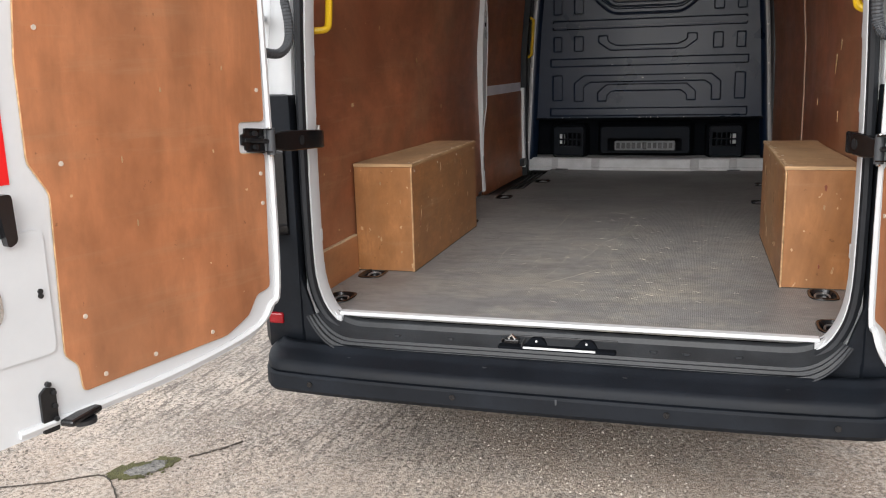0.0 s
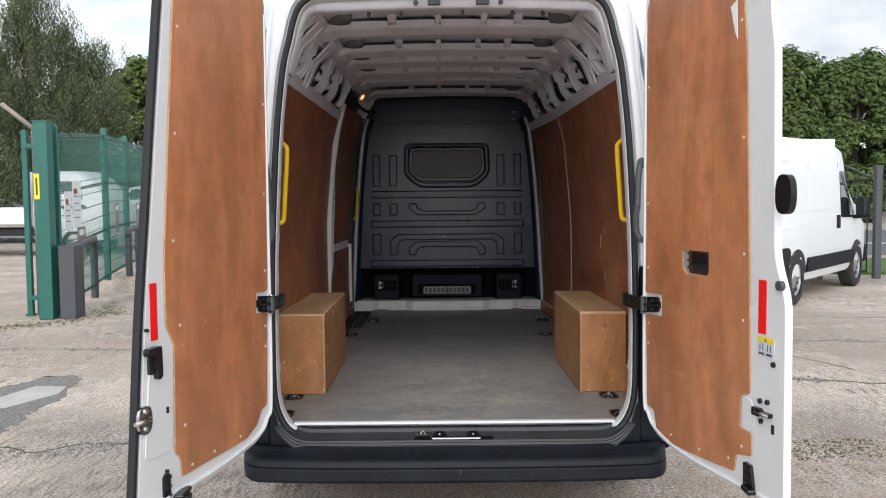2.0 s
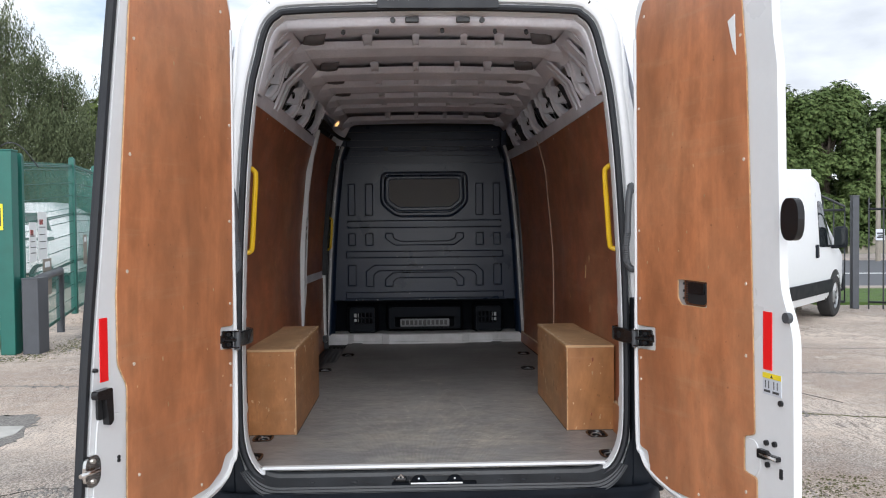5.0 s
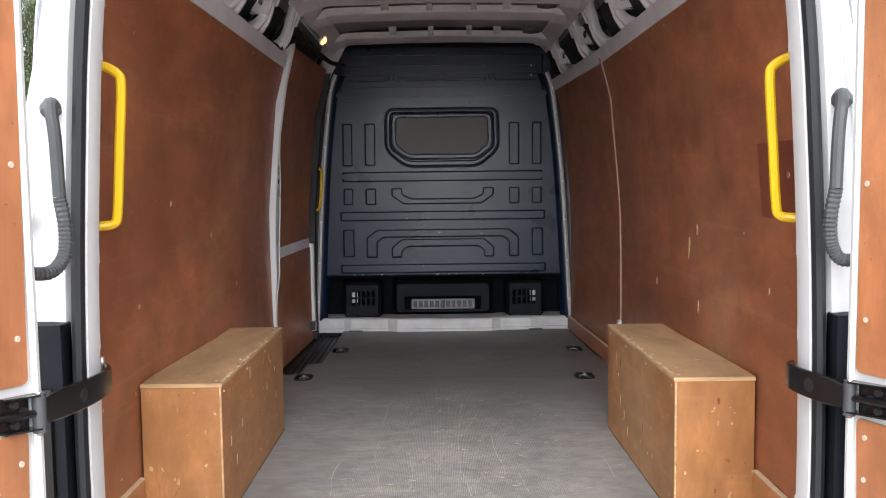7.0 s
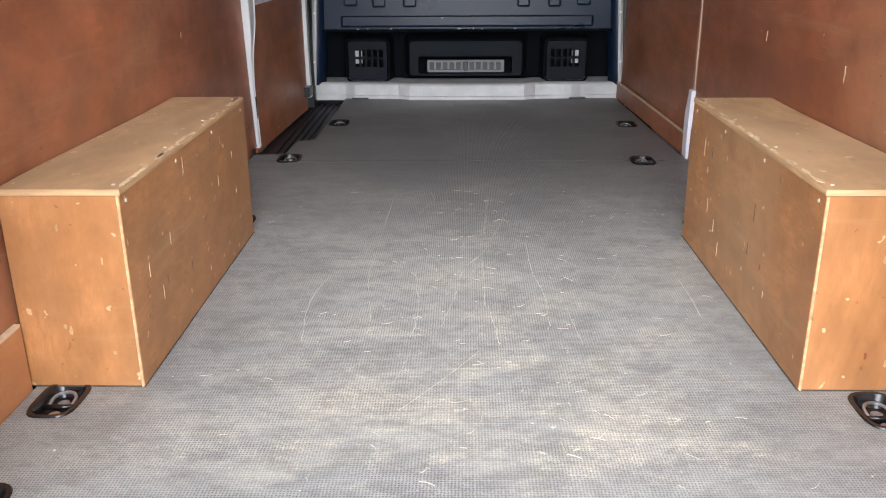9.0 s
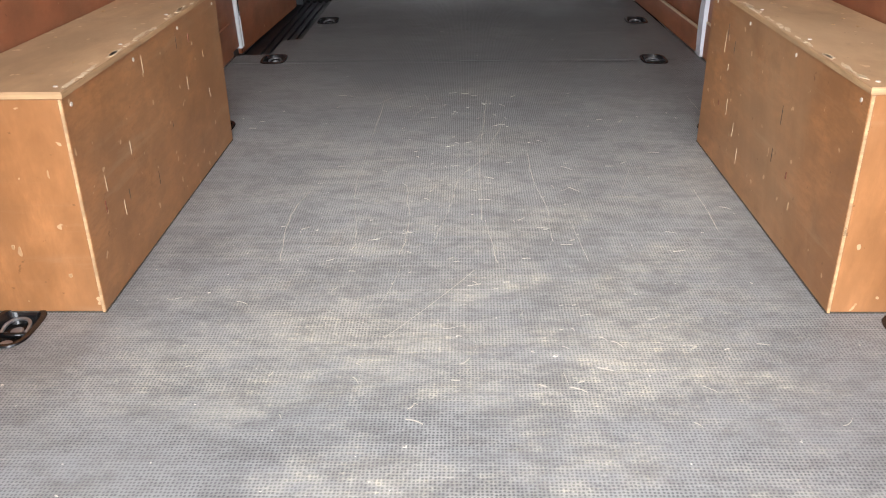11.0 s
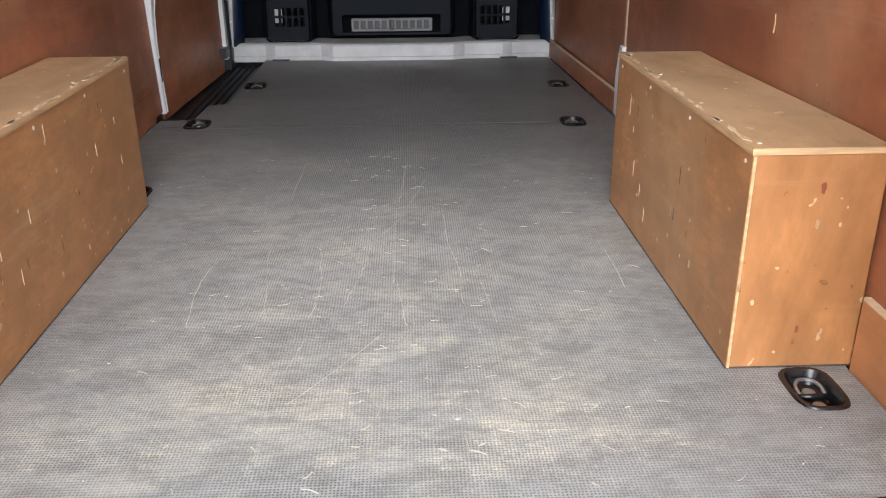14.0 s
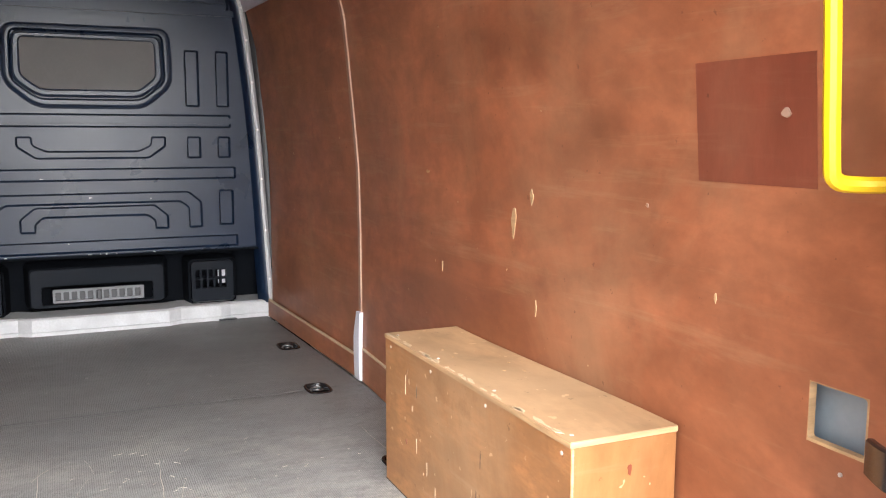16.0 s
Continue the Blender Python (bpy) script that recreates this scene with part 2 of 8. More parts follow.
def floor_material():
    n = Nodes("mesh_floor_board", (0.22, 0.21, 0.21), 0.5)
    base = n.mix(n.ramp(n.noise(1.2, 6, 0.6), 0.32, 0.68), (0.262, 0.261, 0.260), (0.372, 0.366, 0.350))
    # pressed mesh: a regular grid of small dimples
    v = n.node("ShaderNodeTexVoronoi")
    v.voronoi_dimensions = "2D"
    v.inputs["Scale"].default_value, v.inputs["Randomness"].default_value = 172.0, 0.24
    n.link(n.scaled(1.0, 0.94, 1.0), v.inputs["Vector"])
    grid = v.outputs["Distance"]
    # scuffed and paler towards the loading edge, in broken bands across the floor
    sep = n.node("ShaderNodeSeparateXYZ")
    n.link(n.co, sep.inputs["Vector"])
    off = n.node("ShaderNodeMath")
    off.operation = "ABSOLUTE"
    n.link(n.ramp(sep.outputs["X"], -0.72, 0.92, -1.0, 1.0), off.inputs[0])
    near = n.times(n.ramp(sep.outputs["Y"], 2.3, 0.35, 0.12, 1.0), n.ramp(off.outputs[0], 0.35, 1.0, 1.0, 0.3))
    band = n.ramp(n.noise(2.1, 9, 0.80, n.scaled(1.0, 1.5, 1)), 0.45, 0.60)
    weave = n.ramp(n.noise(60.0, 5, 0.7, n.scaled(0.22, 2.0, 1)), 0.47, 0.60)
    warp = n.ramp(n.noise(60.0, 5, 0.7, n.scaled(2.0, 0.22, 1)), 0.50, 0.62, 0.25, 1.0)
    worn = n.times(n.times(near, band), n.ramp(n.times(weave, warp), 0.0, 0.8, 0.30, 1.0))
    # base darkens into the bay: less worn there, with the dimmer light painted in
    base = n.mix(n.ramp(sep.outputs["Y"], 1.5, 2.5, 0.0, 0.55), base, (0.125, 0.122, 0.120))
    base = n.mix(worn, base, (0.70, 0.632, 0.49))
    mott = n.ramp(n.noise(20.0, 7, 0.76, n.scaled(0.75, 1.3, 1)), 0.45, 0.60, 0, 0.50)
    base = n.mix(mott, base, (0.155, 0.150, 0.142))
    line_a = n.times(n.ramp(n.noise(90.0, 4, 0.6, n.scaled(0.05, 1.6, 1)), 0.60, 0.66, 0, 0.20), near)
    base = n.mix(line_a, base, (0.66, 0.62, 0.55))
    line_b = n.times(n.ramp(n.noise(90.0, 4, 0.6, n.scaled(1.6, 0.05, 1)), 0.60, 0.66, 0, 0.09), near)
    base = n.mix(line_b, base, (0.66, 0.62, 0.55))
    base = n.mix(n.ramp(n.noise(2.3, 9, 0.80), 0.52, 0.68, 0, 0.42), base, (0.17, 0.166, 0.158))
    base = n.mix(n.ramp(n.noise(11.0, 6, 0.7), 0.64, 0.72, 0, 0.6), base, (0.12, 0.115, 0.11))
    base = n.mix(n.ramp(n.noise(55.0, 2, 0.5), 0.745, 0.76, 0, 0.85), base, (0.85, 0.80, 0.7))
    dots = n.times(n.ramp(grid, 0.44, 0.18, 0, 0.76), n.ramp(n.noise(7.0, 6, 0.7, n.scaled(0.6, 1.4, 1)), 0.36, 0.62, 1.0, 0.55))
    n.colour(n.mix(dots, base, (0.035, 0.036, 0.038)))
    n.rough(n.ramp(n.noise(2.0, 5), 0.3, 0.7, 0.34, 0.50))
    n.set("Specular IOR Level", 0.36)
    n.bump(n.ramp(grid, 0.12, 0.42), 0.0012, 0.6)
    return n.m


def ground_material():
    n = Nodes("worn_concrete", (0.3, 0.28, 0.26), 0.85)
    base = n.mix(n.ramp(n.noise(0.28, 6, 0.62), 0.42, 0.58), (0.42, 0.330, 0.265), (0.76, 0.650, 0.550))
    base = n.mix(n.ramp(n.noise(0.9, 7, 0.66), 0.46, 0.66, 0, 0.6), base, (0.26, 0.20, 0.165))
    base = n.mix(n.ramp(n.noise(5.5, 6, 0.7), 0.48, 0.66, 0, 0.5), base, (0.50, 0.46, 0.42))
    comb = n.noise(24.0, 5, 0.66, n.scaled(1.5, 0.20, 1), 0.2)
    combed = n.ramp(n.noise(0.55, 4, 0.6), 0.44, 0.58, 0.15, 1.0)
    damp = n.ramp(n.noise(0.40, 8, 0.7), 0.50, 0.60, 0, 0.55)
    base = n.mix(damp, base, (0.15, 0.122, 0.102))
    base = n.mix(n.ramp(n.noise(1.6, 9, 0.78), 0.55, 0.66, 0, 0.75), base, (0.66, 0.575, 0.485))
    base = n.mix(n.ramp(n.noise(3.3, 9, 0.82), 0.59, 0.66, 0, 0.85), base, (0.11, 0.092, 0.08))
    pits = n.noise(13.0, 9, 0.82)
    base = n.mix(n.ramp(pits, 0.56, 0.64, 0, 0.75), base, (0.10, 0.082, 0.07))
    base = n.mix(n.ramp(pits, 0.42, 0.34, 0, 0.65), base, (0.80, 0.70, 0.61))
    base = n.mix(n.ramp(n.noise(0.8, 9, 0.75), 0.69, 0.74, 0, 0.7), base, (0.105, 0.11, 0.035))
    # exposed aggregate and pits
    grit = n.noise(58.0, 4, 0.8)
    gritty = n.ramp(n.noise(1.1, 6, 0.6), 0.38, 0.62, 0.45, 1.0)
    base = n.mix(n.times(n.ramp(grit, 0.52, 0.57, 0.0, 0.70), gritty), base, (0.74, 0.66, 0.59))
    base = n.mix(n.times(n.ramp(grit, 0.48, 0.43, 0.0, 0.85), gritty), base, (0.085, 0.068, 0.058))
    base = n.mix(n.times(n.ramp(comb, 0.51, 0.60, 0, 0.72), combed), base, (0.115, 0.092, 0.078))
    n.colour(base)
    n.rough(n.ramp(damp, 0, 0.6, 0.9, 0.5))
    tall = n.node("ShaderNodeMath")
    tall.operation = "ADD"
    n.link(grit, tall.inputs[0])
    n.link(n.times(n.times(comb, combed), 0.5), tall.inputs[1])
    n.bump(tall.outputs[0], 0.016, 0.9)
    return n.m


def leaf_material(name, a, b):
    n = Nodes(name, a, 0.55)
    geo = n.node("ShaderNodeNewGeometry").outputs["Random Per Island"]
    bough = n.ramp(n.noise(0.9, 3, 0.5), 0.36, 0.64)
    c = n.mix(geo, a, b)
    n.colour(n.mix(n.times(bough, 0.55), c, shade(a, 0.75)))
    n.set("Specular IOR Level", 0.12)
    return n.m


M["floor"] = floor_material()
M["ground"] = ground_material()
M["patch"] = plain("smooth_repair_concrete", (0.46, 0.45, 0.42), 0.8, 0, 0.22, 4)
tarry = Nodes("dark_repair_edge", (0.15, 0.14, 0.13), 0.9)
tarry.colour(tarry.mix(tarry.ramp(tarry.noise(60.0, 5, 0.75), 0.36, 0.64), (0.07, 0.068, 0.065), (0.33, 0.31, 0.285)))
tarry.bump(tarry.noise(60.0, 5, 0.75), 0.01, 0.9)
M["tar"] = tarry.m
M["crack"] = plain("dirt_in_a_crack", (0.075, 0.062, 0.050), 0.95, 0, 0.4, 40)
stones = Nodes("loose_aggregate", (0.4, 0.36, 0.33), 0.85)
pick = stones.node("ShaderNodeNewGeometry").outputs["Random Per Island"]
stones.colour(stones.mix(stones.ramp(pick, 0.6, 0.9), stones.mix(stones.ramp(pick, 0.0, 0.5), (0.11, 0.09, 0.076), (0.36, 0.305, 0.26)), (0.55, 0.49, 0.44)))
M["aggregate"] = stones.m
M["asphalt"] = plain("asphalt", (0.10, 0.105, 0.115), 0.85, 0, 0.15, 3)
M["kerb"] = plain("pale_footway", (0.33, 0.29, 0.26), 0.85, 0, 0.12, 2)
M["grass"] = plain("grass", (0.085, 0.15, 0.03), 0.9, 0, 0.4, 3, 0.03)
M["moss"] = plain("moss", (0.15, 0.145, 0.055), 0.95, 0, 0.5, 30, 0.01)
M["green"] = plain("green_powder_coat", (0.008, 0.105, 0.082), 0.42, 0, 0.15, 5)
M["grey_post"] = plain("dark_grey_paint", (0.055, 0.06, 0.07), 0.5, 0, 0.2, 6)
M["iron"] = plain("black_iron", (0.02, 0.022, 0.026), 0.5, 0, 0.2, 9)
M["bark"] = plain("bark", (0.10, 0.08, 0.06), 0.9, 0, 0.4, 6, 0.02)
M["pole"] = plain("weathered_pole", (0.27, 0.24, 0.20), 0.8, 0, 0.2, 5)
M["paper"] = plain("white_notice", (0.70, 0.72, 0.72), 0.6, 0, 0.05, 30)
M["ink"] = plain("printed_ink", (0.05, 0.05, 0.055), 0.6, 0, 0.1, 30)
M["sign_yellow"] = plain("yellow_print", (0.78, 0.62, 0.02), 0.5, 0, 0.06, 30)
M["sign_grey"] = plain("pale_grey_print", (0.55, 0.58, 0.63), 0.5, 0, 0.06, 30)
M["blue_grey"] = plain("blue_grey_car_paint", (0.30, 0.36, 0.40), 0.3, 0.2, 0.1, 4)
M["leaf_a"] = leaf_material("chestnut_leaves", (0.050, 0.084, 0.026), (0.145, 0.190, 0.066))
M["leaf_d"] = leaf_material("yellowing_leaves", (0.080, 0.122, 0.034), (0.205, 0.245, 0.075))
M["leaf_b"] = leaf_material("birch_leaves", (0.070, 0.090, 0.048), (0.15, 0.175, 0.092))
M["leaf_c"] = leaf_material("hedge_leaves", (0.045, 0.075, 0.022), (0.12, 0.16, 0.055))
lamp_glow = Nodes("lit_lens", (0.9, 0.6, 0.3), 0.3)
lamp_glow.set("Emission Color", (1.0, 0.55, 0.2, 1)), lamp_glow.set("Emission Strength", 0.9)
M["lit"] = lamp_glow.m
M["scratch"] = plain("pale_scratch", (0.60, 0.55, 0.46), 0.6, 0, 0.15, 40)


# ---- mesh helpers ----
def part(name, bm, material, parent=None, label=""):
    """Links a bmesh as one mesh object under a thing or a part."""
    bmesh.ops.recalc_face_normals(bm, faces=bm.faces)
    for e in bm.edges:
        if len(e.link_faces) == 2 and e.calc_face_angle(0) > 0.55:
            e.smooth = False
    data = bpy.data.meshes.new(name)
    bm.to_mesh(data)
    bm.free()
    for m in (material if isinstance(material, (list, tuple)) else [material]):
        data.materials.append(M[m])
    ob = new(name, data)
    if parent:
        ob.parent = parent
    return tagged(ob, label)


def sharp(bm, offset, segments=2, angle=0.5, faces=None):
    edges = [e for e in bm.edges if len(e.link_faces) == 2 and e.calc_face_angle(0) > angle]
    if edges and offset > 0:
        bmesh.ops.bevel(bm, geom=edges, offset=offset, segments=segments, affect="EDGES", clamp_overlap=True, profile=0.5)


def add_box(bm, c, size, m=None):
    mat = Matrix.Translation(c) @ Matrix.Diagonal((*size, 1))
    r = bmesh.ops.create_cube(bm, size=1, matrix=(m @ mat) if m else mat)
    return r["verts"]


def box(name, c, size, material, parent=None, label="", bevel=0.004, m=None):
    bm = bmesh.new()
    add_box(bm, c, size, m)
    sharp(bm, min(bevel, min(size) * 0.4))
    return part(name, bm, material, parent, label)


def add_tube(bm, pts, r, n=8, closed=False, squash=None):
    """A round tube along points; r may be a list. squash: (across, along up) factors."""
    pts = [Vector(p) for p in pts]
    k = len(pts)
    rings, up = [], None
    for i, p in enumerate(pts):
        a = pts[(i - 1) % k] if (closed or i) else p
        b = pts[(i + 1) % k] if (closed or i < k - 1) else p
        d = (b - a).normalized()
        if up is None:
            up = Vector((0, 0, 1)) if abs(d.z) < 0.9 else Vector((0, 1, 0))
        u = (up - d * up.dot(d)).normalized()
        up = u
        v = d.cross(u)
        rad = r[i] if isinstance(r, (list, tuple)) else r
        fu, fv = squash or (1, 1)
        rings.append([bm.verts.new(p + rad * (fu * math.cos(t) * u + fv * math.sin(t) * v)) for t in (2 * math.pi * j / n for j in range(n))])
    for i in range(k if closed else k - 1):
        A, B = rings[i], rings[(i + 1) % k]
        for j in range(n):
            bm.faces.new((A[j], A[(j + 1) % n], B[(j + 1) % n], B[j])).smooth = True
    if not closed:
        bm.faces.new(rings[0]), bm.faces.new(list(reversed(rings[-1])))


def tube(name, pts, r, material, parent=None, label="", n=8, closed=False, squash=None):
    bm = bmesh.new()
    add_tube(bm, pts, r, n, closed, squash)
    return part(name, bm, material, parent, label)


def curve(pts, steps=6, closed=False):
    """Points on a smooth Catmull-Rom line through pts."""
    pts = [Vector(p) for p in pts]
    k, out = len(pts), []
    for i in range(k if closed else k - 1):
        p0 = pts[(i - 1) % k] if (closed or i) else pts[0]
        p1, p2 = pts[i], pts[(i + 1) % k]
        p3 = pts[(i + 2) % k] if (closed or i < k - 2) else pts[-1]
        for j in range(steps):
            t = j / steps
            out.append(0.5 * (2 * p1 + (p2 - p0) * t + (2 * p0 - 5 * p1 + 4 * p2 - p3) * t * t + (3 * p1 - p0 - 3 * p2 + p3) * t ** 3))
    return out if closed else out + [pts[-1]]


def rounded(pts, r, seg=4):
    """A closed 2D outline with its corners rounded; r is one radius or one for each corner."""
    out, k = [], len(pts)
    for i, p in enumerate(pts):
        rad = r[i] if isinstance(r, (list, tuple)) else r
        p, a, b = Vector(p), Vector(pts[i - 1]), Vector(pts[(i + 1) % k])
        if rad <= 0:
            out.append(tuple(p))
            continue
        da, db = (a - p), (b - p)
        rad = min(rad, da.length * 0.45, db.length * 0.45)
        s, e = p + da.normalized() * rad, p + db.normalized() * rad
        for j in range(seg + 1):
            t = j / seg
            out.append(tuple((1 - t) ** 2 * s + 2 * t * (1 - t) * p + t * t * e))
    return out


def add_slab(bm, outline, place, lo, hi, holes=()):
    """A flat plate between depths lo and hi, its 2D outline (with holes) put into the world by place(u, v, depth)."""
    def cap(depth):
        loops, edges = [], []
        for ring in (outline, *holes):
            vs = [bm.verts.new(place(u, v, depth)) for u, v in ring]
            loops.append(vs)
            edges += [bm.edges.new((vs[i], vs[(i + 1) % len(vs)])) for i in range(len(vs))]
        if holes:
            bmesh.ops.triangle_fill(bm, use_beauty=True, use_dissolve=False, edges=edges)
        else:
            bm.faces.new(loops[0])
        return loops
    A, B = cap(lo), cap(hi)
    for a, b in zip(A, B):
        for i in range(len(a)):
            j = (i + 1) % len(a)
            bm.faces.new((a[i], a[j], b[j], b[i]))


def slab(name, outline, place, lo, hi, material, parent=None, label="", holes=(), bevel=0.0):
    bm = bmesh.new()
    add_slab(bm, outline, place, lo, hi, holes)
    if bevel:
        sharp(bm, bevel)
    return part(name, bm, material, parent, label)


def add_loft(bm, rings, closed=True, caps=False, smooth=True):
    vs = [[bm.verts.new(p) for p in ring] for ring in rings]
    n = len(vs[0])
    for A, B in zip(vs, vs[1:]):
        for j in range(n if closed else n - 1):
            k = (j + 1) % n
            bm.faces.new((A[j], A[k], B[k], B[j])).smooth = smooth
    if caps:
        bm.faces.new(vs[0]), bm.faces.new(list(reversed(vs[-1])))
    return vs


def loft(name, rings, material, parent=None, label="", closed=True, caps=False, smooth=True, thick=0.0):
    bm = bmesh.new()
    add_loft(bm, rings, closed, caps, smooth)
    ob = part(name, bm, material, parent, label)
    if thick:
        s = ob.modifiers.new("thickness", "SOLIDIFY")
        s.thickness, s.offset = thick, 0
    return ob


def lerp(table, z):
    """Linear interpolation in a short table of (key, value)."""
    if z <= table[0][0]:
        return table[0][1]
    for (a, va), (b, vb) in zip(table, table[1:]):
        if z <= b:
            return va + (vb - va) * (z - a) / (b - a)
    return table[-1][1]


def add_disc(bm, c, normal, r, depth, n=12):
    """A short cylinder whose axis is normal, centred on c."""
    q = Vector(normal).to_track_quat("Z", "Y").to_matrix().to_4x4()
    bmesh.ops.create_cone(bm, cap_ends=True, segments=n, radius1=r, radius2=r, depth=depth, matrix=Matrix.Translation(c) @ q)


def disc(name, c, normal, r, depth, material, parent=None, label="", n=12):
    bm = bmesh.new()
    add_disc(bm, c, normal, r, depth, n)
    return part(name, bm, material, parent, label)


def oval(cu, cv, ru, rv, n=20, power=2.6):
    out = []
    for i in range(n):
        t = 2 * math.pi * i / n
        c, s = math.cos(t), math.sin(t)
        out.append((cu + ru * math.copysign(abs(c) ** (2 / power), c), cv + rv * math.copysign(abs(s) ** (2 / power), s)))
    return out


def rect(u0, v0, u1, v1):
    return [(u0, v0), (u1, v0), (u1, v1), (u0, v1)]


# ---- setting: yard ----
def build_ground():
    bm = bmesh.new()
    xs = [-400, -120, -40, -20] + [v * 1.0 for v in range(-12, 13)] + [20, 40, 120, 400]
    ys = [-400, -100, -30] + [v * 1.0 for v in range(-10, 25)] + [32, 45, 80, 150, 500]
    grid = [[bm.verts.new((x, y, 0.003 * noise.noise((x * 0.5, y * 0.5, 0)) if abs(x) < 11 and -9 < y < 23 else 0.0)) for x in xs] for y in ys]
    for A, B in zip(grid, grid[1:]):
        for j in range(len(xs) - 1):
            bm.faces.new((A[j], A[j + 1], B[j + 1], B[j])).smooth = True
    g = part("ground", bm, "ground")
    tagged(g, "worn pale concrete yard with cracks, damp stains and moss", "ground", kind="structure")
    return g


ground = build_ground()

# ---- the van ----
van = tagged(new("panel_van"), "white high-roof panel van, rear doors open, plywood-lined empty load bay", "van")
FLOOR = 0.53
WALL = [(0.30, 0.885), (0.8, 0.89), (1.1, 0.89), (1.35, 0.885), (1.55, 0.868), (1.91, 0.834), (2.08, 0.790), (2.12, 0.78), (2.3, 0.74)]
BULK = 3.85


def wall_x(z):
    return lerp(WALL, z)


def wall_bow(y, z):
    """How far the boards have sprung inwards beside the wheel boxes."""
    along = max(0.0, min(1.0, (y - 0.55) / 0.9)) * max(0.0, min(1.0, (2.6 - y) / 1.05))
    along = along * along * (3 - 2 * along)
    front = 0.062 * max(0.0, (y - 2.5) / 1.3)
    return 0.032 * along * max(0.0, min(1.0, (1.7 - z) / 0.6)) + front


def wall_place(side):
    """(y, z, depth behind the lining) into the world on one side of the load bay."""
    return lambda y, z, d: (side * (wall_x(z) - wall_bow(y, z) + d), y, z)


# half of the rear opening's seal line, from the sill's corner up and over to the middle
SEAL = [(0.684, 0.488), (0.745, 0.545), (0.783, 0.656), (0.789, 0.87), (0.787, 1.10), (0.781, 1.32), (0.770, 1.546), (0.752, 1.82), (0.722, 2.08),
        (0.690, 2.215), (0.673, 2.285), (0.649, 2.342), (0.612, 2.375), (0.565, 2.390), (0.28, 2.401), (0.0, 2.404)]


def seal_line(offset, y, low=0):
    """The seal line set off outwards by offset(z) at depth y, all the way round from the right corner to the left one."""
    fine = curve([(x, z, 0) for x, z in SEAL], 4)[low * 4:]
    half = []
    for i, p in enumerate(fine):
        a, b = fine[max(i - 1, 0)], fine[min(i + 1, len(fine) - 1)]
        d = (b - a).normalized()
        if i == len(fine) - 1:
            d = Vector((-1, 0, 0))
        n = Vector((d.y, -d.x, 0))
        o = offset(p.y) if callable(offset) else offset
        half.append((p.x + n.x * o, y(p.y) if callable(y) else y, p.y + n.y * o))
    half[-1] = (0.0, half[-1][1], half[-1][2])
    return half + [(-x, yy, z) for x, yy, z in reversed(half[:-1])]


def edge_out(z):
    return lerp([(0.5, 0.135), (1.2, 0.12), (1.8, 0.075), (2.08, 0.072), (2.22, 0.098), (2.30, 0.106), (2.35, 0.098), (2.375, 0.082), (2.39, 0.066), (2.402, 0.054)], z)


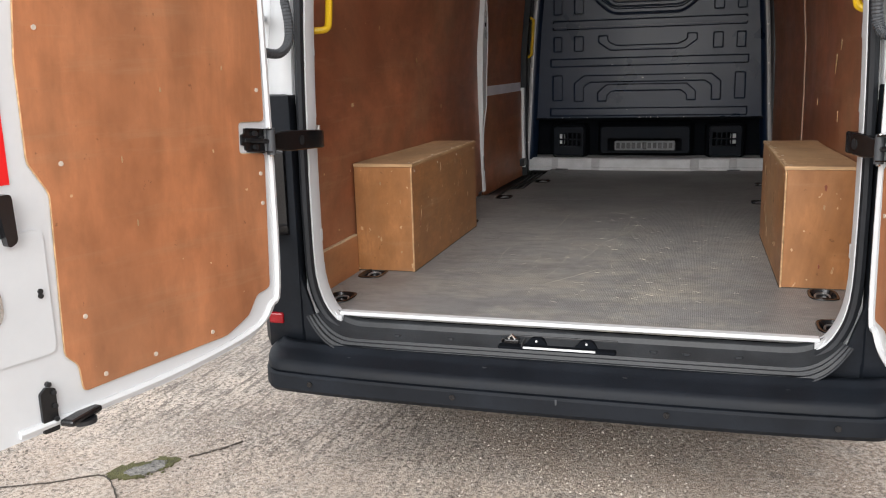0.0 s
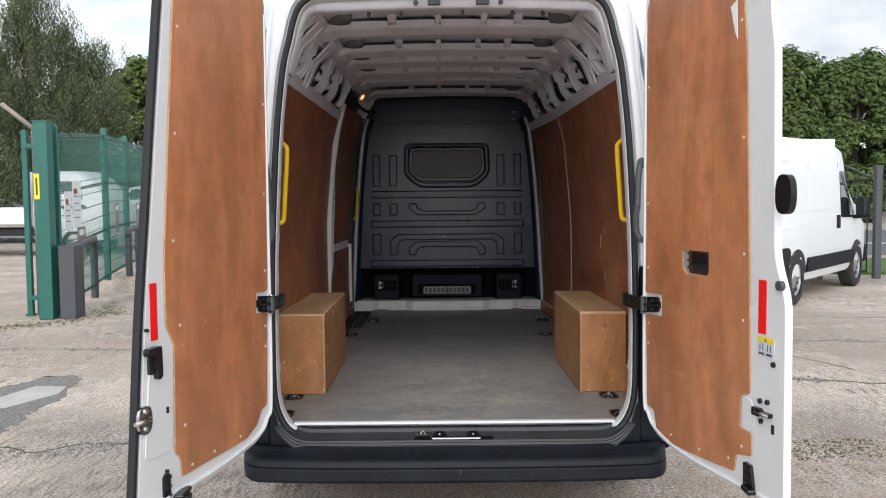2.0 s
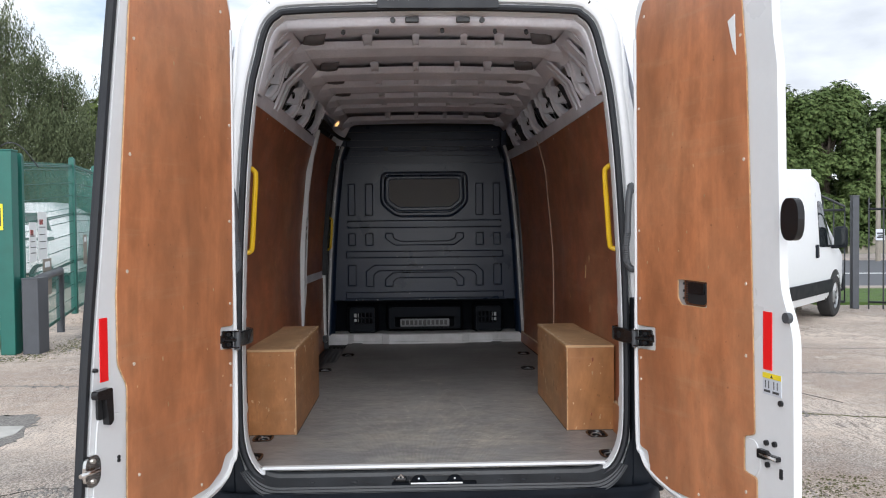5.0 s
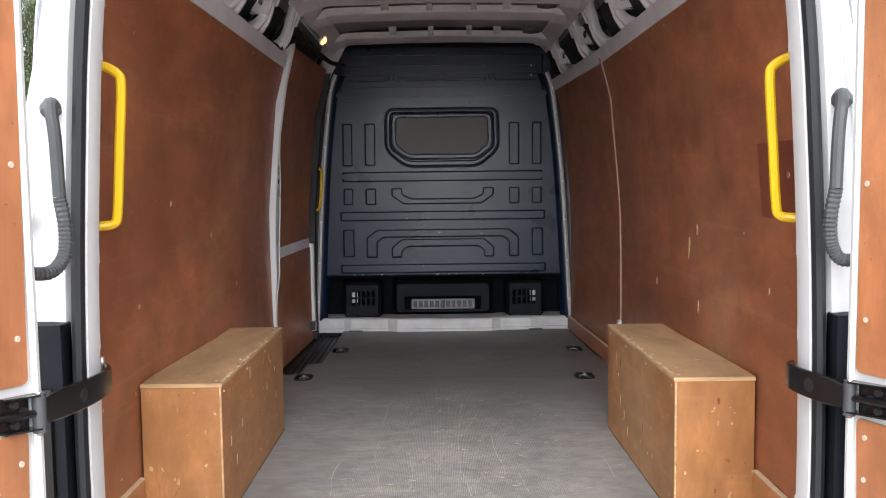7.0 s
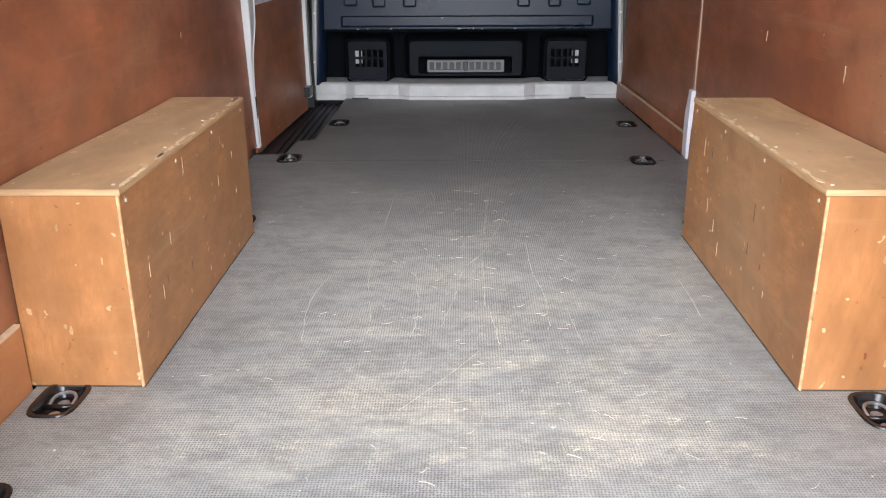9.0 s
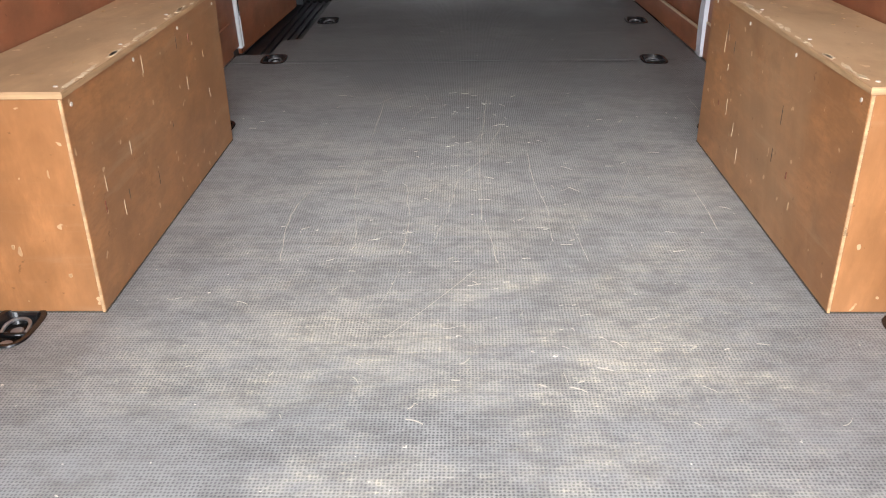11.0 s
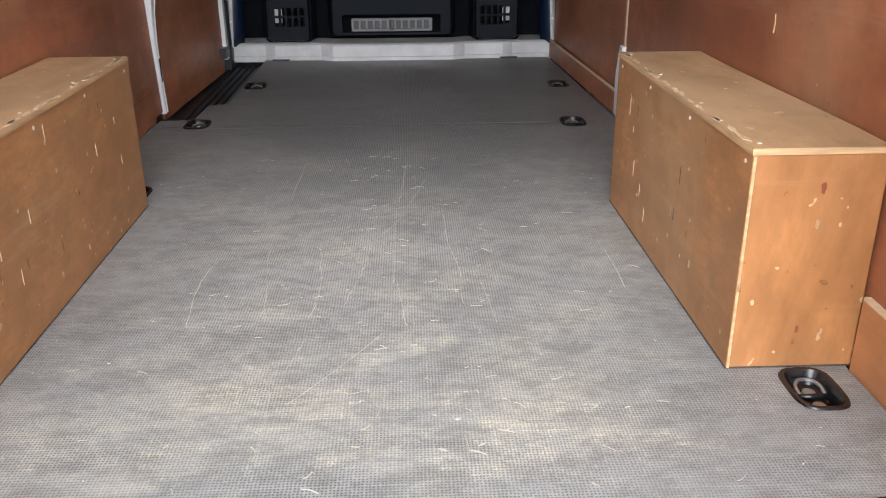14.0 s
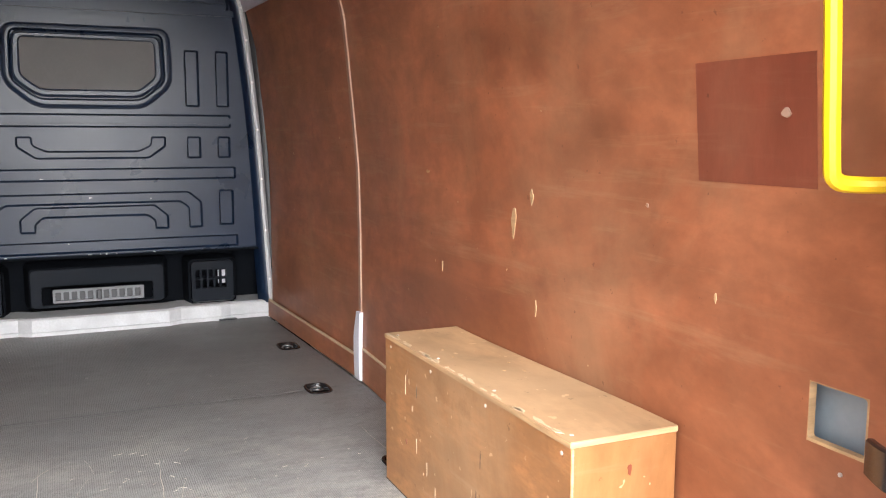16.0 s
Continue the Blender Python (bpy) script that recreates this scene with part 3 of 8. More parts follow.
def build_shell():
    # outer skin: rings from the rear edge forwards to the cab
    def ring(y, grow, lift):
        base = seal_line(lambda z: edge_out(z) + grow * lerp([(1.5, 1.0), (1.9, 0.5), (2.15, 0.3), (2.26, 0.14), (2.32, 0.05), (2.4, 0.20)], z), y)
        out = []
        for x, yy, z in base:
            out.append((x, yy, z + lift * max(0.0, min(1.0, (z - 2.0) / 0.4))))
        low = [(out[0][0] * 1.02, y, 0.30), (out[0][0], y, 0.30)]
        return [(abs(out[0][0]) + 0.02, y, 0.32)] + out + [(-abs(out[0][0]) - 0.02, y, 0.32)]
    rings = [ring(-0.045, -0.012, 0.0), ring(-0.04, 0.0, 0.0), ring(-0.02, 0.03, 0.004), ring(0.02, 0.07, 0.01), ring(0.12, 0.105, 0.02), ring(0.45, 0.125, 0.04), ring(2.0, 0.13, 0.06), ring(4.05, 0.125, 0.05)]
    rings[0] = [rings[0][0]] + seal_line(lambda z: edge_out(z) - 0.012, -0.045) + [rings[0][-1]]
    loft("body_shell", rings, "white", van, "white painted outer body", closed=False, thick=0.004)
    # cab: same skin sloping down to the bonnet
    def cab(y, top, wide):
        pts = []
        for x, yy, z in rings[-1]:
            f = (z - 0.32) / 2.2
            pts.append((x * wide, y, 0.32 + (top - 0.32) * min(1, f * 1.0)))
        return pts
    cabs = [[(x, y, z) for x, y, z in rings[-1]], cab(4.35, 2.46, 0.99), cab(4.75, 2.05, 0.97), cab(5.1, 1.62, 0.95), cab(5.35, 1.30, 0.93), cab(5.7, 1.05, 0.86), cab(5.82, 0.75, 0.8)]
    loft("cab_shell", cabs, "white", van, "white cab", closed=False, thick=0.004)
    nose = [(x, y + 0.002, z) for x, y, z in cabs[-1]]
    bm = bmesh.new()
    bm.faces.new([bm.verts.new(p) for p in nose])
    part("nose_panel", bm, "bumper", van)
    # windscreen and cab side windows, laid on the skin
    ws = [[(x * 0.9, y + 0.02, z + 0.02) for x, y, z in c if z > 0.32 + (c[len(c) // 2][2] - 0.32) * 0.9] for c in cabs[1:4]]
    n = min(len(w) for w in ws)
    loft("windscreen", [w[(len(w) - n) // 2:(len(w) - n) // 2 + n] for w in ws], "glass_dark", van, closed=False, thick=0.006)
    for s in (-1, 1):
        slab("cab_window", rounded([(4.15, 1.25), (4.95, 1.25), (4.75, 1.6), (4.35, 1.95), (4.15, 1.95)], 0.05), lambda u, v, d, s=s: (s * (0.965 - max(0, v - 1.3) * 0.12 + d), u, v), 0.0, 0.012, "glass_dark", van)
    # rear frame: painted steel round the opening, from the outer edge in to the seal and through to the jamb
    inner = [seal_line(lambda z: edge_out(z) - 0.012, -0.045), seal_line(lambda z: 0.040, -0.044), seal_line(lambda z: 0.030, -0.038), seal_line(lambda z: 0.024, -0.02),
             seal_line(0.0, -0.018), seal_line(-0.004, -0.022)]
    loft("rear_frame", inner, "white", van, "white painted steel frame of the rear opening", closed=False, smooth=True, thick=0.003)
    flange = [seal_line(-0.006, -0.024), seal_line(-0.010, -0.022), seal_line(-0.012, -0.005), seal_line(-0.013, 0.02), seal_line(-0.010, 0.04),
              seal_line(0.004, 0.05), seal_line(lambda z: lerp([(0.5, 0.05), (0.7, 0.085), (1.6, 0.085), (2.2, 0.06), (2.4, 0.03)], z), 0.125)]
    loft("door_jamb", flange, "white", van, "white painted jamb flange, scuffed at the bottom corners", closed=False, thick=0.003)
    rub = seal_line(0.004, -0.034)
    rub = [(x, y, z) for x, y, z in rub]
    bm = bmesh.new()
    add_tube(bm, rub, 0.014, 8, False, (1.0, 1.25))
    part("door_seal", bm, "rubber", van, "black rubber door seal")
    # notched studs along the flange
    for s in (-1, 1):
        for z in (0.78, 1.17, 1.36, 1.80):
            x = s * (lerp([(b, a) for a, b in SEAL], z) - 0.010)
            box("flange_notch", (x, 0.03, z), (0.006, 0.02, 0.04), "white", van, bevel=0.003)


build_shell()


def build_header():
    """Fittings over the opening: rubber strip, brake lamp, catches in the roof frame."""
    bm = bmesh.new()
    add_slab(bm, rounded([(-0.215, 2.400), (0.275, 2.400), (0.275, 2.432), (-0.215, 2.432)], 0.01), lambda u, v, d: (u, -0.05 - d, v), -0.004, 0.012)
    part("header_strip", bm, "rubber", van, "black rubber strip over the rear opening")
    slab("brake_lamp", rounded([(-0.235, 2.450), (0.305, 2.450), (0.265, 2.497), (-0.19, 2.497)], 0.012), lambda u, v, d: (u, 0.05 - d, v), 0.0, 0.05, "lamp_red", van, "red high-level brake lamp", bevel=0.006)
    for x in (-0.105, 0.105):
        box("catch_slot", (x + 0.03, 0.024, 2.372), (0.055, 0.02, 0.022), "black", van, bevel=0.003)
        disc("grommet", (x * 1.75 + 0.03, 0.03, 2.372), (0, 1, 0.1), 0.011, 0.03, "black", van)
    box("catch_slot", (0.03, -0.02, 2.402), (0.06, 0.02, 0.012), "black", van, bevel=0.003)


build_header()


def build_floor():
    """Two mesh-faced boards with a cut-out by the side step, tie-down cups sunk into them."""
    cups = [(-0.79, 0.186), (0.765, 0.145), (-0.80, 0.53), (0.779, 0.508), (-0.72, 1.64), (0.715, 1.60), (-0.715, 2.455), (0.695, 2.418), (-0.609, 3.15), (0.75, 3.11)]
    flat = lambda u, v, d: (u, v, FLOOR - d)
    rear = [(-0.705, 0.012), (0.705, 0.012), (0.78, 0.10), (0.87, 0.13), (0.872, 2.3935), (-0.872, 2.3935), (-0.87, 0.13), (-0.78, 0.10)]
    front = [(-0.872, 2.3985), (0.872, 2.3985), (0.866, 2.5), (0.808, 3.80), (-0.662, 3.80), (-0.668, 2.80), (-0.742, 2.77), (-0.748, 2.54), (-0.872, 2.52)]
    hole = lambda c: oval(c[0], c[1], 0.040, 0.062, 24, 3.4)
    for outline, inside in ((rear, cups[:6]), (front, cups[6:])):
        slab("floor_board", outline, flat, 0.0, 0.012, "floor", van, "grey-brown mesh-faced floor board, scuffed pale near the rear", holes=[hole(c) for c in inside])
    # structural floor beneath
    box("floor_pan", (0, 1.93, 0.46), (1.80, 3.80, 0.045), "recess", van)
    for c in cups:
        bm = bmesh.new()
        rings = []
        for k, (grow, z) in enumerate(((0.008, FLOOR + 0.001), (0.006, FLOOR + 0.004), (-0.001, FLOOR + 0.004), (-0.006, FLOOR - 0.006), (-0.012, FLOOR - 0.022), (-0.024, FLOOR - 0.026))):
            rings.append([(x, y, z) for x, y in oval(c[0], c[1], 0.040 + grow, 0.062 + grow, 24, 3.4)])
        add_loft(bm, rings)
        bm.faces.new([bm.verts.new(p) for p in rings[-1]])
        cup = part("tie_down_cup", bm, "gloss_black", van, "black oval tie-down cup with a steel ring")
        z = FLOOR - 0.012
        bow = curve([(c[0] - 0.022, c[1] - 0.004, z), (c[0] - 0.022, c[1] + 0.022, z + 0.005), (c[0] - 0.010, c[1] + 0.038, z + 0.007), (c[0] + 0.010, c[1] + 0.038, z + 0.007), (c[0] + 0.022, c[1] + 0.022, z + 0.005), (c[0] + 0.022, c[1] - 0.004, z)], 3)
        tube("ring", bow, 0.0034, "dull_steel", cup, "dull steel lashing bow", 7)
        tube("bar", [(c[0] - 0.030, c[1] - 0.006, z), (c[0] + 0.030, c[1] - 0.006, z)], 0.0055, "gloss_black", cup, n=8)
        for dy in (-0.030, 0.014):
            disc("bolt", (c[0], c[1] + dy, FLOOR - 0.019), (0, 0, 1), 0.0115, 0.010, "dull_steel", cup, n=14)
    # white edge strip at the loading sill
    box("edge_strip", (0.0, 0.008, FLOOR + 0.004), (1.42, 0.030, 0.012), "white", van, "white edging strip along the floor's rear edge", 0.003)
    # dark ribbed side step in the cut-out
    step = box("side_step", (-0.78, 3.17, 0.475), (0.24, 1.32, 0.02), "black", van, "black ribbed plastic step inside the sliding door", 0.002)
    for i in range(5):
        box("rib", (-0.70 - 0.032 * i, 3.17, 0.489), (0.012, 1.30, 0.012), "black", step, bevel=0.002)


build_floor()


def lining(name, side, y0, y1, z0, z1, material, label, d=0.0, thick=0.012, bend=None, hole=None):
    """A lining board that follows the wall's curve; bend(z) moves its rear (0) or front (1) end, hole: (y0, z0, y1, z1)."""
    bend = bend or (lambda z, e: 0.0)
    zs = sorted(set([z0, z1] + [z0 + (z1 - z0) * i / 24 for i in range(1, 24)] + ([hole[1], hole[3]] if hole else [])))
    ts = [i / 14 for i in range(15)]
    if hole:
        ts = [0.0, (hole[0] - y0) / (y1 - y0)] + [(hole[2] - y0) / (y1 - y0) * (1 - i / 14) + i / 14 for i in range(15)]
    bm = bmesh.new()
    place = wall_place(side)
    vs = [[[bm.verts.new(place(y0 + bend(z, 0) + t * (y1 + bend(z, 1) - y0 - bend(z, 0)), z, d + e)) for t in ts] for z in zs] for e in (0, thick)]
    solid = set()
    for i in range(len(zs) - 1):
        for j in range(len(ts) - 1):
            if hole and j == 1 and zs[i] >= hole[1] - 1e-6 and zs[i + 1] <= hole[3] + 1e-6:
                continue
            solid.add((i, j))
    for i, j in solid:
        for e in (0, 1):
            g = vs[e]
            bm.faces.new((g[i][j], g[i][j + 1], g[i + 1][j + 1], g[i + 1][j])).smooth = True
        for (di, dj, a, b) in ((-1, 0, (i, j), (i, j + 1)), (1, 0, (i + 1, j), (i + 1, j + 1)), (0, -1, (i, j), (i + 1, j)), (0, 1, (i, j + 1), (i + 1, j + 1))):
            if (i + di, j + dj) not in solid:
                bm.faces.new((vs[0][a[0]][a[1]], vs[0][b[0]][b[1]], vs[1][b[0]][b[1]], vs[1][a[0]][a[1]]))
    return part(name, bm, material, van, label)


PLY_TOP = 2.105


def build_lining():
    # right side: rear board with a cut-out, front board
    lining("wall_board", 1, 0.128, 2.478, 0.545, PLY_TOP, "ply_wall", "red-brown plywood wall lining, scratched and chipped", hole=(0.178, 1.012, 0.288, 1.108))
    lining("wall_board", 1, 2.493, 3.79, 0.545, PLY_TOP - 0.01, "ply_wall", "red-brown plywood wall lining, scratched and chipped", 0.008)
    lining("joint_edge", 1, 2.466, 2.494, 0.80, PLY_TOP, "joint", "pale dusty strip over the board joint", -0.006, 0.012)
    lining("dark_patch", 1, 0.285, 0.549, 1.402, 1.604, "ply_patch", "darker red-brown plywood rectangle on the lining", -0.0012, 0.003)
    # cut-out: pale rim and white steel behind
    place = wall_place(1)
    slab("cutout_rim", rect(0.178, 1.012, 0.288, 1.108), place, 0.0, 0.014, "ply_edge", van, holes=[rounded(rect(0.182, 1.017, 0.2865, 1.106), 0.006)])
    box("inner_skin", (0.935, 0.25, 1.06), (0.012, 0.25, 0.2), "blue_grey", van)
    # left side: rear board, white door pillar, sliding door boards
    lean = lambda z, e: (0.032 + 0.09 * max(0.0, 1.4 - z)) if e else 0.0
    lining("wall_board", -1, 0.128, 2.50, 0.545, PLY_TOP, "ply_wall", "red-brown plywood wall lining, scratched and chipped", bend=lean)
    # pressed pillar: how far it stands proud and how wide its inner face is, up its height
    bm = bmesh.new()
    at = wall_place(-1)
    form = ((0.535, 0.010, 0.020), (0.66, 0.011, 0.018), (0.80, 0.012, 0.018), (0.92, 0.017, 0.030), (1.00, 0.024, 0.055), (1.05, 0.026, 0.075), (1.22, 0.028, 0.090), (1.45, 0.029, 0.100), (1.55, 0.029, 0.075), (1.64, 0.028, 0.035), (1.75, 0.027, 0.022), (2.0, 0.027, 0.022), (2.20, 0.027, 0.022))
    rings = []
    for z, proud, wide in form:
        y = 2.506 + lean(z, 1)
        rings.append([at(y, z, 0.022), at(y + 0.001, z, 0.003 - proud), at(y + 0.004, z, -proud), at(y + 0.010, z, -proud - 0.001), at(y + 0.014, z, 0.003 - proud), at(y + 0.012 + wide, z, 0.006 - proud), at(y + 0.017 + wide, z, 0.002 - proud), at(y + 0.021 + wide, z, 0.006 - proud), at(y + 0.023 + wide, z, 0.022)])
    add_loft(bm, rings)
    pillar = part("door_pillar", bm, "white", van, "white painted steel door pillar")
    slab("slot", rounded(rect(2.575, 1.505, 2.599, 1.53), 0.011), at, -0.0260, -0.0235, "recess", pillar)
    slab("slot", rounded(rect(2.613, 0.66, 2.627, 0.75), 0.007), at, -0.0115, -0.006, "recess", pillar)
    dl = lambda z, e: 0.0 if e else lean(z, 1) - 0.02
    lining("door_board_low", -1, 2.585, 3.66, 0.50, 1.10, "ply_wall", "red-brown plywood lining of the sliding door", 0.014, 0.012, bend=dl)
    lining("door_board_top", -1, 2.585, 3.66, 1.16, 2.215, "ply_wall", "red-brown plywood lining of the sliding door", 0.020, 0.012, bend=dl)
    lining("door_rail", -1, 2.59, 3.67, 1.08, 1.18, "dusty", "grey painted rail across the sliding door", 0.022, 0.02, bend=dl)
    lining("door_edge_trim", -1, 3.665, 3.70, 0.56, 1.12, "white", "white painted edge of the sliding door", -0.004, 0.04)
    lining("sliding_door_seal", -1, 3.705, 3.735, 0.50, 2.16, "rubber", "black rubber seal of the sliding door", -0.01, 0.04)
    lining("front_post", -1, 3.74, 3.86, 0.50, 2.2, "black", "dark front door post", 0.0, 0.05)
    box("lock_block", (-0.85, 3.64, 0.60), (0.06, 0.10, 0.05), "black", van, "black lock block on the door post")
    box("white_bracket", (-0.868, 3.655, 0.66), (0.03, 0.04, 0.22), "white", van, "", 0.012)
    # kick boards
    for s, a, b, h in ((1, 0.135, 0.572, 0.668), (-1, 0.135, 0.572, 0.668)):
        lining("kick_board", s, a, b, FLOOR - 0.004, h, "kick", "orange-brown plywood kick board", -0.014, 0.012)
    lining("kick_board", 1, 1.53, 2.44, FLOOR + 0.003, 0.655, "ply_wall", "dark plywood kick board", -0.008, 0.008)
    lining("kick_board", -1, 1.56, 2.50, FLOOR + 0.003, 0.655, "ply_wall", "dark plywood kick board", -0.008, 0.008)
    lining("kick_board", 1, 2.51, 3.79, FLOOR + 0.003, 0.615, "ply_wall", "brown plywood kick board", -0.014, 0.012)
    for s, a, b, z, d in ((1, 0.135, 0.572, 0.668, -0.014), (-1, 0.135, 0.572, 0.668, -0.014), (1, 1.53, 2.44, 0.655, -0.009), (1, 2.51, 3.79, 0.615, -0.014)):
        lining("kick_edge", s, a, b, z, z + 0.006, "raw_wood", "pale raw upper edge of the kick board", d, 0.012)
    lining("joint_bracket", 1, 2.443, 2.508, FLOOR + 0.003, 0.80, "dusty", "bent pale grey bracket at the board joint", -0.018, 0.016, bend=lambda z, e: 0.012 * math.sin((z - 0.53) * 11.0) - (0.022 * max(0.0, (z - 0.70) / 0.10) if e else 0.0))
    # upper strip that caps the boards, and the dark void behind the ribs
    for s in (-1, 1):
        lining("cap_rail", s, 0.13, 3.8 if s > 0 else 2.54, PLY_TOP - 0.022, PLY_TOP + 0.042, "dusty", "grey painted cap rail above the lining", -0.005, 0.03)
        lining("skin_inner", s, 0.13, 3.9, 0.5, 2.29, "dusty", "inner face of the outer skin", 0.085, 0.004)
    # small flush screws and chips on the boards
    for s in (-1, 1):
        for k, y in enumerate((0.22, 0.75, 1.3, 1.85, 2.40)):
            for z in (0.98 + 0.02 * k, 2.06):
                disc("screw", (s * (wall_x(z) - 0.001), y, z), (1, 0, 0), 0.0035, 0.004, "zinc", van, n=8)


build_lining()


def chip(side, y, z, w, h, seed, material="ply_edge", d=-0.0015, on=None, name="chip"):
    """A ragged pale scar where the face veneer has come off."""
    rng = random.Random(seed)
    pts = [(y + w / 2 * math.cos(t) * rng.uniform(0.5, 1.1), z + h / 2 * math.sin(t) * rng.uniform(0.55, 1.1)) for t in [2 * math.pi * i / 11 for i in range(11)]]
    place = on or wall_place(side)
    return slab(name, pts, place, d, d + 0.002, material, van)


for i, (y, z, w, h) in enumerate(((1.205, 1.272, 0.024, 0.085), (1.125, 1.335, 0.02, 0.04), (0.696, 1.347, 0.010, 0.010), (1.093, 1.071, 0.007, 0.04), (1.62, 1.10, 0.006, 0.03), (1.75, 1.37, 0.025, 0.01), (0.342, 1.516, 0.022, 0.018), (0.50, 1.20, 0.008, 0.02))):
    chip(1, y, z, w, h, i, "joint" if i in (2, 6) else "ply_edge", d=-0.004)
for i, (y, z, w, h) in enumerate(((0.62, 1.16, 0.03, 0.02), (1.35, 1.32, 0.02, 0.03), (0.9, 1.45, 0.015, 0.02), (1.7, 1.1, 0.02, 0.02))):
    chip(-1, y, z, w, h, 40 + i)


def wheel_box(side, y1, skew=0.0):
    """Boxed wheel arch of four boards with raw edges showing."""
    top = wall_x(0.9) - 0.008
    arch = tagged(new("wheel_arch_box"), "orange-brown plywood box over the wheel arch, chipped edges")
    arch.parent = van
    x0, x1, y0, zt = 0.65, top, 0.585, 0.943
    t = 0.012
    sx = lambda a, b: ((side * (a + b) / 2), abs(b - a))
    def board(name, xa, xb, ya, yb, za, zb, mat, bev=0.0025):
        c, w = sx(xa, xb)
        return box(name, (c, (ya + yb) / 2, (za + zb) / 2), (w, yb - ya, zb - za), mat, arch, bevel=bev)
    ys = [y0 + (y1 - y0) * i / 8 for i in range(9)]
    into = lambda y: skew * (y - y0) / (y1 - y0)
    plan = lambda e: [(x0 - e, y0 - e), (x0 - e - skew, y1)] + [(wall_x(0.93) - wall_bow(y, 0.93) - 0.006, y) for y in reversed(ys[1:])] + [(x1, y0 - e)]
    lie = lambda u, v, d: (side * u, v, d)
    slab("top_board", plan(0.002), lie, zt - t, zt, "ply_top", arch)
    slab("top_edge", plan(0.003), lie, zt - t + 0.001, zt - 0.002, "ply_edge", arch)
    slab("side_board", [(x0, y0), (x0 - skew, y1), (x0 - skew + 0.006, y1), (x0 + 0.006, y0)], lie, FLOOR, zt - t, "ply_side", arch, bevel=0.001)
    board("side_edge", x0 + 0.001, x0 + 0.006, y0 - 0.0022, y0 + 0.01, FLOOR + 0.001, zt - t - 0.001, "ply_edge", 0.001)
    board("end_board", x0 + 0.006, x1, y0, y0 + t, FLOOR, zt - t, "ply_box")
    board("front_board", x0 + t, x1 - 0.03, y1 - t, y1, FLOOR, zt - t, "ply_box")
    # dark strips paint in the shadow gap where the box meets the floor
    slab("base_joint", [(x0 - 0.0015, y0 - 0.0015), (x0 - skew - 0.0015, y1), (x0 - skew + 0.004, y1), (x0 + 0.004, y0 - 0.0015)], lie, FLOOR, FLOOR + 0.003, "bark", arch)
    board("base_joint", x0 + 0.004, x1, y0 - 0.0015, y0 + 0.004, FLOOR, FLOOR + 0.003, "bark", 0.0005)
    rng = random.Random(7 + side)
    on_top = lambda u, v, d: (side * (u - into(v)), v, zt - d)
    on_side = lambda u, v, d: (side * (x0 - into(u) + d), u, v)
    on_end = lambda u, v, d: (side * u, y0 + d, v)
    # chips along the long top edge, scars on the faces
    for k in range(46):
        y = y1 - 0.02 - (y1 - y0 - 0.04) * rng.random() ** 1.3
        chip(side, x0 + rng.uniform(0.001, 0.010), y, rng.uniform(0.004, 0.014), rng.uniform(0.010, 0.06), k + 90, "raw_wood", on=on_top, d=-0.0012, name="edge_chip").parent = arch
    for k in range(5):
        chip(side, rng.uniform(x0 + 0.05, x1 - 0.05), rng.uniform(y0 + 0.05, y1 - 0.1), rng.uniform(0.004, 0.009), rng.uniform(0.006, 0.016), k + 130, on=on_top, d=-0.0012, name="edge_chip").parent = arch
    for k in range(10):
        chip(side, rng.uniform(y0 + 0.04, y1 - 0.08), rng.uniform(FLOOR + 0.05, zt - 0.05), rng.uniform(0.0014, 0.003), rng.uniform(0.015, 0.05), k + 220, "raw_wood" if k % 3 else "bark", -0.0008, on_side, "scar").parent = arch
    for k in range(5):
        z = rng.uniform(FLOOR + 0.05, zt - 0.04)
        mat = "ply_top" if k % 3 else "ply_patch"
        chip(side, rng.uniform(y0 + 0.03, y1 - 0.05), z, rng.uniform(0.004, 0.010), rng.uniform(0.008, 0.03), k + 160, mat, -0.0012, on_side, "scar").parent = arch
        chip(side, rng.uniform(x0 + 0.03, x1 - 0.03), rng.uniform(FLOOR + 0.04, zt - 0.05), rng.uniform(0.004, 0.010), rng.uniform(0.008, 0.028), k + 190, "ply_top" if side < 0 else mat, -0.0012, on_end, "scar").parent = arch
    for y in (y0 + 0.03, y0 + 0.33, y0 + 0.62, y1 - 0.04):
        disc("screw", (side * (x0 - into(y) + 0.02), y, zt), (0, 0, 1), 0.004, 0.003, "pale_screw", arch, n=8)
        disc("screw", (side * (x0 - into(y)), y, zt - 0.03), (1, 0, 0), 0.004, 0.003, "pale_screw", arch, n=8)
    return arch


wheel_box(1, 1.512, 0.011)
wheel_box(-1, 1.541)


